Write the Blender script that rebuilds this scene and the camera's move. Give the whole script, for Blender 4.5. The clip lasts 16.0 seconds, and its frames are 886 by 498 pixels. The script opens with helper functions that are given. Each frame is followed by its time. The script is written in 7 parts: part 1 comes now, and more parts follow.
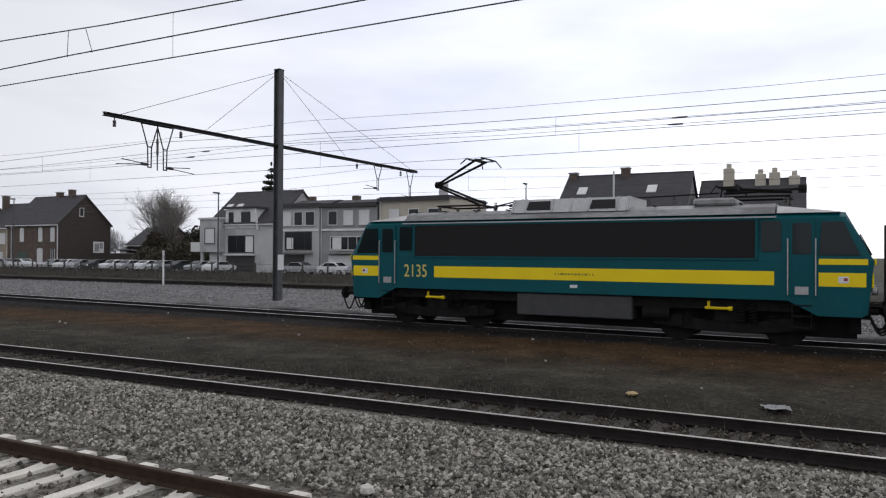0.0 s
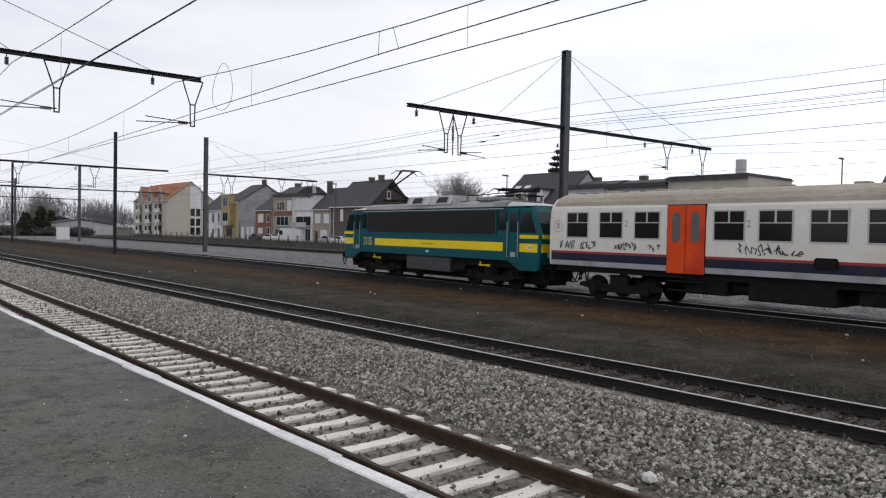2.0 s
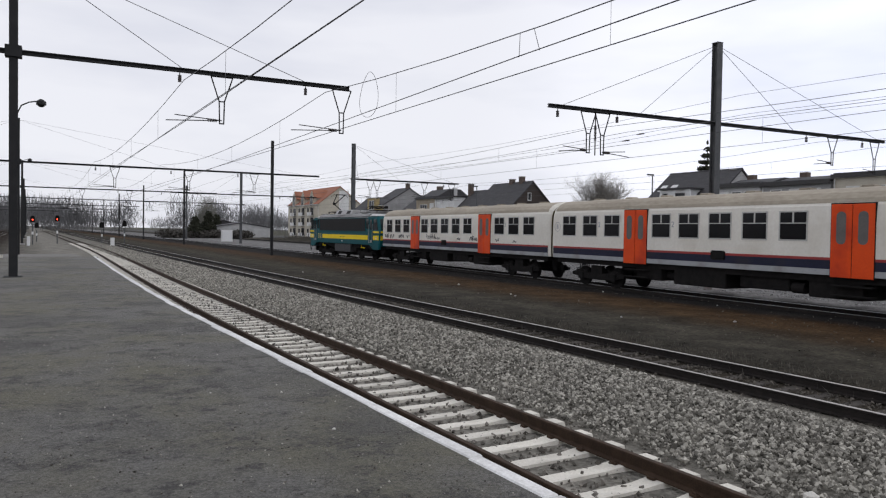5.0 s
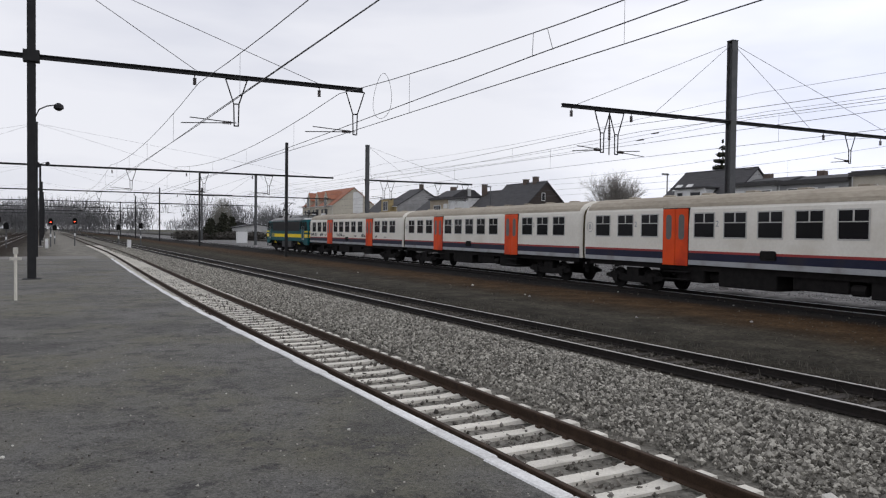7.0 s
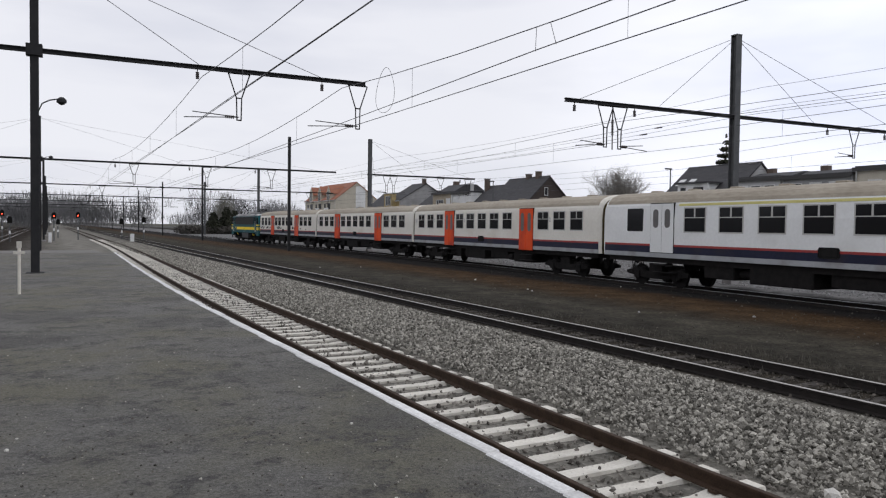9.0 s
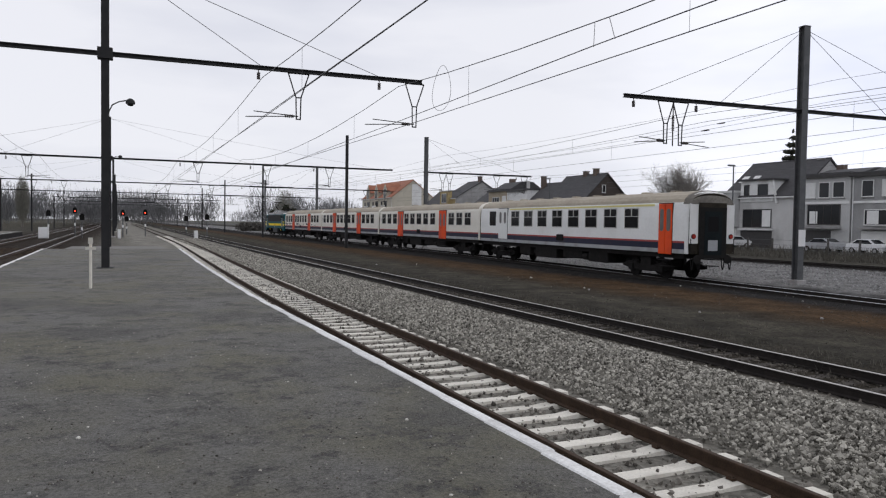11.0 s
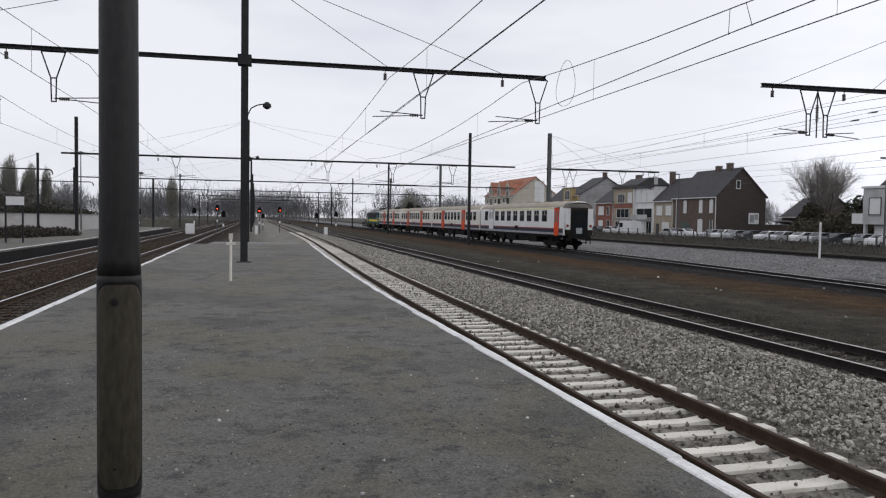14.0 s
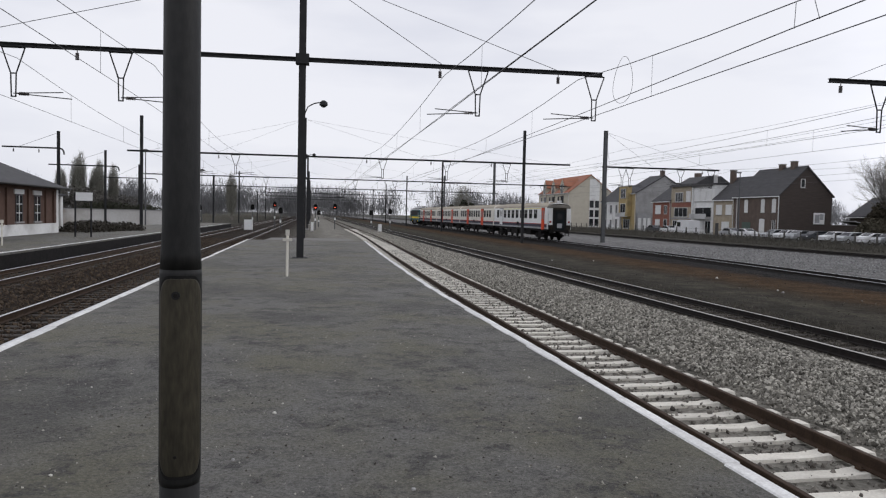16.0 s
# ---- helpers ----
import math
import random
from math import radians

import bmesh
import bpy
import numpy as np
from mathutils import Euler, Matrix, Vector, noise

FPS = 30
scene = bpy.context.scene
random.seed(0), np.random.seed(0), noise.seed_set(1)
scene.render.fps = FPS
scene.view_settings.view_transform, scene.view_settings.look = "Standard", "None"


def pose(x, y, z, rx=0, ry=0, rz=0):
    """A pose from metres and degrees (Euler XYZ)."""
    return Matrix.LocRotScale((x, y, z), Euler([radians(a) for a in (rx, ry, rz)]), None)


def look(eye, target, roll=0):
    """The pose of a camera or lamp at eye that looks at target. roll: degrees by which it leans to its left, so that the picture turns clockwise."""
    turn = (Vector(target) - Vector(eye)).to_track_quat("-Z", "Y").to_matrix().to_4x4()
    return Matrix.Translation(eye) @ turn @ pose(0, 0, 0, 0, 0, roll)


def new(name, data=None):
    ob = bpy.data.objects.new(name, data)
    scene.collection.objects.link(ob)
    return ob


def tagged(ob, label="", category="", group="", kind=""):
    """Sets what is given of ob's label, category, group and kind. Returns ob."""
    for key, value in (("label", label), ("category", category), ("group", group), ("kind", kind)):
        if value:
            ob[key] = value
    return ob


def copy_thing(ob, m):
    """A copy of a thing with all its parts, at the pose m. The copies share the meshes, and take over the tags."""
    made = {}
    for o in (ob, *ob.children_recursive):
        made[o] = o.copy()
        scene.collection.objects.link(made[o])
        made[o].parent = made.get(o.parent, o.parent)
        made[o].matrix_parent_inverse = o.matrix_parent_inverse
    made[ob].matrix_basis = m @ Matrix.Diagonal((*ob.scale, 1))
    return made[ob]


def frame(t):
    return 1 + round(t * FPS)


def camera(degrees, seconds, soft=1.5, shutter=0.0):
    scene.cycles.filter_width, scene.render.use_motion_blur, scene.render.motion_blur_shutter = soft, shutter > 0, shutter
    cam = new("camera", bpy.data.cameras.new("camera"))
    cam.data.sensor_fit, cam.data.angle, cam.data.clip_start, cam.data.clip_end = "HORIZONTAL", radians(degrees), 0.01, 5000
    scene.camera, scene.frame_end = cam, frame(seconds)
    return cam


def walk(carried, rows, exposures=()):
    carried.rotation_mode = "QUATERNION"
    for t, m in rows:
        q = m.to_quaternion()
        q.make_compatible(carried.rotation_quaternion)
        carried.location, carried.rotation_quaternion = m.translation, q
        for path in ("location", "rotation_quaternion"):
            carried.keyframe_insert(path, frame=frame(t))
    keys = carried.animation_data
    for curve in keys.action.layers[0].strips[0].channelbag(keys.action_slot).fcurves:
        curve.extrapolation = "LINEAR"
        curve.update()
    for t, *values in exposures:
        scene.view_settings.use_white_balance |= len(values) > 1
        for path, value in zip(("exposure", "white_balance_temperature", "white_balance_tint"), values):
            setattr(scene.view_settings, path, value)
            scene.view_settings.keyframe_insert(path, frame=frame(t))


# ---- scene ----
# x runs across the tracks, y along them, z up from the rail tops
cam = camera(62.75, 16.0, soft=1.2)
VIEW = [(0, -62.90, 0.45, -0.35), (0.5, -53.02, -0.66, 0.30), (1, -46.47, -1.08, -0.18), (1.5, -42.05, -1.42, -0.46), (2, -40.74, -1.32, -1.07), (2.5, -35.43, -0.97, -0.32), (3, -32.47, -1.15, 0.10), (3.5, -31.23, -1.25, -0.47), (4, -30.08, -1.42, -1.45), (6.5, -29.18, -1.21, -0.09), (7, -28.61, -1.33, -0.64), (7.5, -28.48, -1.53, -0.63), (8, -28.59, -1.65, -0.70), (10.5, -25.99, -2.02, -0.64), (11, -24.01, -2.01, -0.84), (11.5, -21.64, -2.05, -1.92), (12, -19.86, -2.11, -1.26), (12.5, -18.48, -2.27, -0.35), (13, -16.78, -2.33, -0.60), (13.5, -15.47, -2.45, -0.73), (14, -14.40, -2.38, -0.91), (14.5, -13.11, -2.43, -1.08), (15, -11.89, -2.54, -1.26), (15.5, -10.82, -2.61, -1.38), (16, -10.19, -2.64, -1.30)]
walk(cam, [(t, pose(0, 0, 2.55, 90 + pitch, roll, yaw)) for t, yaw, pitch, roll in VIEW], [(0.0, -0.18), (0.5, -0.11), (1.0, -0.02), (1.5, 0.02), (2.5, 0.0), (3.5, -0.04), (8.0, -0.1), (16.0, -0.08)])

# ---- light: overcast winter sky ----
world = bpy.data.worlds.new("overcast_sky")
scene.world = world
world.use_nodes = True
wn, wl = world.node_tree.nodes, world.node_tree.links
wn.clear()
w_out = wn.new("ShaderNodeOutputWorld")
w_bg = wn.new("ShaderNodeBackground")
w_sky = wn.new("ShaderNodeTexSky")
w_sky.sky_type = "NISHITA"
w_sky.sun_disc = False
w_sky.sun_elevation, w_sky.sun_rotation = radians(43), radians(104)
w_tc = wn.new("ShaderNodeTexCoord")
w_map = wn.new("ShaderNodeMapping")
w_map.inputs["Scale"].default_value = (1.0, 1.0, 4.0)
w_noise = wn.new("ShaderNodeTexNoise")
w_noise.inputs["Scale"].default_value = 1.6
w_noise.inputs["Detail"].default_value = 5.0
w_ramp = wn.new("ShaderNodeValToRGB")
w_ramp.color_ramp.elements[0].position, w_ramp.color_ramp.elements[0].color = 0.30, (6.3, 6.55, 7.75, 1)
w_ramp.color_ramp.elements[1].position, w_ramp.color_ramp.elements[1].color = 0.62, (9.5, 9.55, 10.2, 1)
w_mix = wn.new("ShaderNodeMixRGB")
w_mix.inputs[0].default_value = 0.93
w_bg.inputs["Strength"].default_value = 0.1
wl.new(w_tc.outputs["Generated"], w_map.inputs["Vector"])
wl.new(w_map.outputs["Vector"], w_noise.inputs["Vector"])
wl.new(w_noise.outputs["Fac"], w_ramp.inputs["Fac"])
wl.new(w_sky.outputs["Color"], w_mix.inputs[1])
wl.new(w_ramp.outputs["Color"], w_mix.inputs[2])
# thinner cloud towards the hidden sun, over the street side
w_sep = wn.new("ShaderNodeSeparateXYZ")
w_glow = wn.new("ShaderNodeMapRange")
w_glow.interpolation_type = "SMOOTHSTEP"
w_glow.inputs["From Min"].default_value, w_glow.inputs["From Max"].default_value = 0.5, 1.0
w_glow.inputs["To Min"].default_value, w_glow.inputs["To Max"].default_value = 1.0, 1.55
w_mul = wn.new("ShaderNodeVectorMath")
w_mul.operation = "SCALE"
wl.new(w_tc.outputs["Generated"], w_sep.inputs[0])
wl.new(w_sep.outputs["X"], w_glow.inputs["Value"])
wl.new(w_mix.outputs["Color"], w_mul.inputs[0])
wl.new(w_glow.outputs["Result"], w_mul.inputs["Scale"])
wl.new(w_mul.outputs["Vector"], w_bg.inputs["Color"])
wl.new(w_bg.outputs["Background"], w_out.inputs["Surface"])
sun_data = bpy.data.lights.new("sun", "SUN")
sun_data.energy, sun_data.angle, sun_data.color = 0.4, radians(25), (1.0, 0.97, 0.93)
sun = new("sun", sun_data)
sun.matrix_world = look((50, -12, 50), (0, 0, 0))


# ---- materials ----
def surface(name, c1, c2, scale=3.0, rough=0.8, bump=0.0, metal=0.0, fine=None, c3=None, spec=0.5, piece=0.0, stretch=(1, 1, 1)):
    """Two tones mixed by a broad and a fine noise, with relief; c3 adds sparse stains; piece varies each object."""
    m = bpy.data.materials.new(name)
    m.use_nodes = True
    n, l = m.node_tree.nodes, m.node_tree.links
    b = n["Principled BSDF"]
    tc = n.new("ShaderNodeTexCoord")
    mp = n.new("ShaderNodeMapping")
    mp.inputs["Scale"].default_value = stretch
    l.new(tc.outputs["Object"], mp.inputs["Vector"])
    broad = n.new("ShaderNodeTexNoise")
    broad.inputs["Scale"].default_value, broad.inputs["Detail"].default_value = scale, 6.0
    grain = n.new("ShaderNodeTexNoise")
    grain.inputs["Scale"].default_value, grain.inputs["Detail"].default_value = fine or scale * 12, 4.0
    l.new(mp.outputs["Vector"], broad.inputs["Vector"])
    l.new(mp.outputs["Vector"], grain.inputs["Vector"])
    add = n.new("ShaderNodeMath")
    add.operation = "MULTIPLY_ADD"
    add.inputs[1].default_value = 0.5
    l.new(grain.outputs["Fac"], add.inputs[0])
    half = n.new("ShaderNodeMath")
    half.operation = "MULTIPLY"
    half.inputs[1].default_value = 0.5
    l.new(broad.outputs["Fac"], half.inputs[0])
    l.new(half.outputs[0], add.inputs[2])
    ramp = n.new("ShaderNodeValToRGB")
    ramp.color_ramp.elements[0].position, ramp.color_ramp.elements[0].color = 0.36, (*c1, 1)
    ramp.color_ramp.elements[1].position, ramp.color_ramp.elements[1].color = 0.64, (*c2, 1)
    l.new(add.outputs[0], ramp.inputs["Fac"])
    col = ramp.outputs["Color"]
    if c3:
        st = n.new("ShaderNodeTexNoise")
        st.inputs["Scale"].default_value, st.inputs["Detail"].default_value = scale * 0.45, 8.0
        l.new(mp.outputs["Vector"], st.inputs["Vector"])
        sr = n.new("ShaderNodeValToRGB")
        sr.color_ramp.elements[0].position, sr.color_ramp.elements[1].position = 0.52, 0.68
        l.new(st.outputs["Fac"], sr.inputs["Fac"])
        mx = n.new("ShaderNodeMixRGB")
        mx.inputs[2].default_value = (*c3, 1)
        l.new(sr.outputs["Color"], mx.inputs[0])
        l.new(col, mx.inputs[1])
        col = mx.outputs[0]
    if piece:
        oi = n.new("ShaderNodeObjectInfo")
        hv = n.new("ShaderNodeHueSaturation")
        mr = n.new("ShaderNodeMapRange")
        mr.inputs["To Min"].default_value, mr.inputs["To Max"].default_value = 1 - piece, 1 + piece
        l.new(oi.outputs["Random"], mr.inputs["Value"])
        l.new(mr.outputs["Result"], hv.inputs["Value"])
        l.new(col, hv.inputs["Color"])
        col = hv.outputs["Color"]
    l.new(col, b.inputs["Base Color"])
    b.inputs["Roughness"].default_value = rough
    b.inputs["Metallic"].default_value = metal
    b.inputs["Specular IOR Level"].default_value = spec
    if bump:
        bp = n.new("ShaderNodeBump")
        bp.inputs["Strength"].default_value, bp.inputs["Distance"].default_value = min(1.0, bump), 0.02
        l.new(add.outputs[0], bp.inputs["Height"])
        l.new(bp.outputs["Normal"], b.inputs["Normal"])
    return m


def pane_glass(name, tint, rough=0.08):
    m = bpy.data.materials.new(name)
    m.use_nodes = True
    b = m.node_tree.nodes["Principled BSDF"]
    b.inputs["Base Color"].default_value = (*tint, 1)
    b.inputs["Roughness"].default_value = rough
    b.inputs["Specular IOR Level"].default_value = 0.3
    return m


def glow(name, c, strength):
    m = bpy.data.materials.new(name)
    m.use_nodes = True
    b = m.node_tree.nodes["Principled BSDF"]
    b.inputs["Base Color"].default_value = (*c, 1)
    b.inputs["Emission Color"].default_value = (*c, 1)
    b.inputs["Emission Strength"].default_value = strength
    return m


def banded_ground():
    """Ground whose soil changes across the tracks, with ragged borders between the kinds."""
    m = bpy.data.materials.new("yard_ground")
    m.use_nodes = True
    n, l = m.node_tree.nodes, m.node_tree.links
    b = n["Principled BSDF"]
    tc = n.new("ShaderNodeTexCoord")
    sep = n.new("ShaderNodeSeparateXYZ")
    l.new(tc.outputs["Object"], sep.inputs[0])
    wob = n.new("ShaderNodeTexNoise")
    wob.inputs["Scale"].default_value, wob.inputs["Detail"].default_value = 0.5, 7.0
    l.new(tc.outputs["Object"], wob.inputs["Vector"])
    ma = n.new("ShaderNodeMath")
    ma.operation, ma.inputs[1].default_value = "MULTIPLY_ADD", 2.4
    l.new(wob.outputs["Fac"], ma.inputs[0])
    l.new(sep.outputs["X"], ma.inputs[2])
    mr = n.new("ShaderNodeMapRange")
    mr.inputs["From Min"].default_value, mr.inputs["From Max"].default_value = -38.8, 101.2
    l.new(ma.outputs[0], mr.inputs["Value"])
    ramp = n.new("ShaderNodeValToRGB")
    bands = [(-40, (.07, .066, .05)), (-16, (.045, .041, .033)), (-13, (.026, .020, .015)), (-4, (.026, .020, .015)), (2.5, (.20, .19, .165)), (10.0, (.15, .142, .122)), (10.9, (.040, .034, .026)),
             (13.2, (.036, .031, .024)), (14.2, (.036, .033, .026)), (16.0, (.052, .047, .036)), (17.0, (.040, .035, .026)), (18.2, (.042, .030, .018)), (19.4, (.056, .034, .017)), (21.4, (.048, .029, .014)), (22.4, (.016, .015, .014)), (28.0, (.017, .016, .016)),
             (28.9, (.15, .147, .142)), (38, (.175, .172, .167)), (44.5, (.14, .136, .13)), (45.8, (.05, .047, .045)), (49, (.07, .066, .06)), (51, (.062, .058, .047)), (57, (.058, .055, .045)), (59, (.10, .10, .10)), (100, (.09, .088, .066))]
    e = ramp.color_ramp.elements
    while len(e) < len(bands):
        e.new(0.5)
    for k, (x, col) in enumerate(bands):
        e[k].position, e[k].color = (x + 40) / 140, (*col, 1)
    l.new(mr.outputs["Result"], ramp.inputs["Fac"])
    sp = n.new("ShaderNodeTexVoronoi")
    sp.inputs["Scale"].default_value = 14.0
    l.new(tc.outputs["Object"], sp.inputs["Vector"])
    no = n.new("ShaderNodeTexNoise")
    no.inputs["Scale"].default_value, no.inputs["Detail"].default_value = 0.9, 9.0
    no.inputs["Roughness"].default_value = 0.65
    l.new(tc.outputs["Object"], no.inputs["Vector"])
    v1 = n.new("ShaderNodeMapRange")
    v1.inputs["From Min"].default_value, v1.inputs["From Max"].default_value = 0.3, 0.7
    v1.inputs["To Min"].default_value, v1.inputs["To Max"].default_value = 0.5, 1.55
    l.new(no.outputs["Fac"], v1.inputs["Value"])
    sv = n.new("ShaderNodeSeparateColor")
    l.new(sp.outputs["Color"], sv.inputs["Color"])
    v2 = n.new("ShaderNodeMapRange")
    v2.inputs["To Min"].default_value, v2.inputs["To Max"].default_value = 0.7, 1.3
    l.new(sv.outputs["Red"], v2.inputs["Value"])
    mu = n.new("ShaderNodeMath")
    mu.operation = "MULTIPLY"
    l.new(v1.outputs["Result"], mu.inputs[0])
    l.new(v2.outputs["Result"], mu.inputs[1])
    hv = n.new("ShaderNodeHueSaturation")
    l.new(mu.outputs[0], hv.inputs["Value"])
    l.new(ramp.outputs["Color"], hv.inputs["Color"])
    l.new(hv.outputs["Color"], b.inputs["Base Color"])
    b.inputs["Roughness"].default_value = 1.0
    b.inputs["Specular IOR Level"].default_value = 0.08
    bp = n.new("ShaderNodeBump")
    bp.inputs["Strength"].default_value, bp.inputs["Distance"].default_value = 0.7, 0.05
    l.new(sp.outputs["Distance"], bp.inputs["Height"])
    l.new(bp.outputs["Normal"], b.inputs["Normal"])
    return m


def platform_asphalt():
    """Old worn asphalt: grit, dark patches, olive film of algae."""
    m = bpy.data.materials.new("worn_asphalt")
    m.use_nodes = True
    n, l = m.node_tree.nodes, m.node_tree.links
    b = n["Principled BSDF"]
    tc = n.new("ShaderNodeTexCoord")

    def field(scale, detail, rough, lo, hi):
        t = n.new("ShaderNodeTexNoise")
        t.inputs["Scale"].default_value, t.inputs["Detail"].default_value, t.inputs["Roughness"].default_value = scale, detail, rough
        l.new(tc.outputs["Object"], t.inputs["Vector"])
        r = n.new("ShaderNodeMapRange")
        r.inputs["From Min"].default_value, r.inputs["From Max"].default_value = lo, hi
        l.new(t.outputs["Fac"], r.inputs["Value"])
        return r.outputs["Result"]

    def mix(fac, c1, c2):
        x = n.new("ShaderNodeMixRGB")
        l.new(fac, x.inputs[0])
        for k, c in ((1, c1), (2, c2)):
            if isinstance(c, tuple):
                x.inputs[k].default_value = (*c, 1)
            else:
                l.new(c, x.inputs[k])
        return x.outputs[0]

    grit = field(38, 8, .75, .36, .64)
    base = mix(grit, (.084, .081, .073), (.225, .219, .20))
    worn = mix(field(.55, 7, .6, .42, .62), base, mix(grit, (.092, .087, .063), (.20, .19, .145)))
    soil = mix(field(.38, 6, .6, .50, .66), worn, mix(grit, (.042, .040, .035), (.15, .146, .132)))
    dark = mix(field(2.0, 12, .85, .50, .60), soil, mix(grit, (.028, .027, .024), (.10, .097, .09)))
    pale = mix(field(12, 10, .85, .60, .66), dark, (.28, .274, .255))
    l.new(pale, b.inputs["Base Color"])
    b.inputs["Roughness"].default_value, b.inputs["Specular IOR Level"].default_value = .8, .3
    bp = n.new("ShaderNodeBump")
    bp.inputs["Strength"].default_value, bp.inputs["Distance"].default_value = .8, .015
    l.new(grit, bp.inputs["Height"])
    l.new(bp.outputs["Normal"], b.inputs["Normal"])
    return m


GROUND = banded_ground()
ASPHALT = platform_asphalt()
EDGE_WHITE = surface("white_edge_paint", (.55, .54, .52), (.82, .82, .80), 3.5, 0.75, 0.5, c3=(.36, .35, .33), piece=.1)
CONCRETE = surface("pale_concrete", (.56, .53, .46), (.74, .71, .63), 2.0, 0.85, 0.2, fine=40, c3=(.38, .35, .30), piece=.14)
DARK_CONCRETE = surface("weathered_concrete", (.24, .23, .22), (.36, .35, .34), 1.5, 0.9, 0.3)
RUST_RAIL = surface("rusty_rail", (.030, .018, .011), (.065, .04, .025), 6.0, 0.75, 0.2, spec=.25)
DARK_RAIL = surface("dark_rail", (.013, .011, .010), (.028, .023, .02), 6.0, 0.7, 0.2, spec=.2)
BRIGHT_RAIL = surface("polished_rail_head", (.50, .50, .50), (.66, .66, .66), 8.0, 0.4, metal=.8)
DULL_HEAD = surface("worn_rail_head", (.38, .36, .33), (.54, .52, .48), 8.0, 0.42, metal=.7)
OLD_WOOD = surface("tarred_wood", (.026, .022, .018), (.06, .05, .04), 5.0, 0.95, 0.5, piece=.2)
BLACK_SLEEPER = surface("sooty_sleeper", (.012, .011, .011), (.024, .022, .021), 5.0, 0.95, 0.3, spec=.15)
MAST_STEEL = surface("dark_painted_steel", (.018, .018, .019), (.03, .03, .031), 3.0, 0.7, 0.1, spec=.25)
GREY_STEEL = surface("galvanised_steel", (.07, .073, .076), (.115, .118, .12), 3.0, 0.6, 0.1, spec=.3)
WIRE = surface("oxidised_wire", (.09, .09, .095), (.14, .14, .145), 9.0, 0.6, metal=.3)
PORCELAIN = surface("brown_porcelain", (.03, .02, .018), (.05, .035, .03), 9.0, 0.35)
STONES = surface("ballast_stone", (.20, .19, .18), (.46, .45, .44), 1.7, 0.95, 0.2, fine=23)
TEAL = surface("teal_paint", (.0008, .078, .092), (.0015, .095, .11), 0.9, 0.5, fine=30, c3=(.004, .07, .078), spec=.2)
YELLOW = surface("yellow_paint", (.90, .66, .008), (.97, .75, .012), 1.2, 0.5, fine=30, spec=.3)
LOUVRE = surface("dark_louvre_steel", (.012, .011, .011), (.02, .018, .018), 2.0, 0.6, stretch=(1, 1, 60), spec=.25)
ROOF_SILVER = surface("dull_silver_roof", (.20, .20, .195), (.36, .36, .35), 1.6, 0.5, metal=.25, fine=14, c3=(.10, .095, .09), stretch=(1, .3, 1))
CAB_WHITE = surface("grimy_white_cab_roof", (.48, .48, .465), (.60, .60, .585), 1.2, 0.5, fine=20, c3=(.36, .35, .33))
HOOD_SILVER = surface("bare_silver_hood", (.38, .38, .37), (.52, .52, .51), 1.3, 0.45, metal=.3, fine=16, c3=(.22, .21, .20))
SOOT = surface("sooty_steel", (.008, .0075, .0075), (.019, .017, .016), 4.0, 0.85, 0.2, spec=.15)
BLACK_RUBBER = surface("black_rubber", (.009, .009, .009), (.018, .017, .016), 6.0, 0.85, spec=.15)
COACH_WHITE = surface("dirty_cream_paint", (.74, .705, .62), (.83, .80, .72), 0.6, 0.45, fine=9, c3=(.62, .57, .47))
COACH_PALE = surface("light_grey_white_paint", (.77, .775, .755), (.85, .855, .835), 0.6, 0.42, fine=9, c3=(.68, .675, .64))
COACH_ROOF = surface("sooted_grey_roof", (.29, .25, .19), (.42, .37, .29), 0.8, 0.75, 0.1, c3=(.17, .14, .10), stretch=(1, .35, 1))
NAVY = surface("navy_paint", (.010, .012, .032), (.016, .019, .045), 1.5, 0.5, c3=(.024, .022, .034), spec=.25)
RED_LINE = surface("red_line_paint", (.27, .022, .02), (.36, .032, .026), 2.0, 0.5)
SILL_GREY = surface("grey_sill_paint", (.30, .31, .32), (.40, .41, .42), 1.5, 0.55, c3=(.22, .21, .20))
ORANGE = surface("orange_door_paint", (.72, .062, .004), (.80, .078, .005), 1.3, 0.5, fine=14, c3=(.50, .036, .008), spec=.3)
COACH_GLASS = pane_glass("dark_coach_glass", (.012, .012, .013), 0.12)
CAB_GLASS = pane_glass("cab_glass", (.012, .02, .02), 0.06)
ALU = surface("dull_aluminium", (.40, .40, .40), (.52, .52, .52), 5.0, 0.45, metal=.6)
PALE_PLASTIC = surface("pale_sign_plate", (.72, .72, .71), (.80, .80, .79), 4.0, 0.6)
GRAFFITI = surface("dark_spray_paint", (.03, .03, .035), (.07, .07, .075), 4.0, 0.7)
RED_LAMP = glow("red_signal_light", (1.0, .06, .03), 7.0)
TAIL_RED = surface("red_tail_lens", (.30, .02, .015), (.38, .03, .02), 6.0, 0.25)


# ---- building helpers ----
def part(name, bm, material, parent, label="", m=None):
    """Links a bmesh as one mesh object under a thing or part (or at top level with parent None)."""
    me = bpy.data.meshes.new(name)
    bm.normal_update()
    bm.to_mesh(me)
    bm.free()
    for mm in (material if isinstance(material, (list, tuple)) else [material]):
        me.materials.append(mm)
    return link(name, me, parent, label, m)


def link(name, me, parent=None, label="", m=None):
    ob = new(name, me)
    ob.parent = parent
    if m is not None:
        ob.matrix_basis = m
    if label:
        ob["label"] = label
    return ob


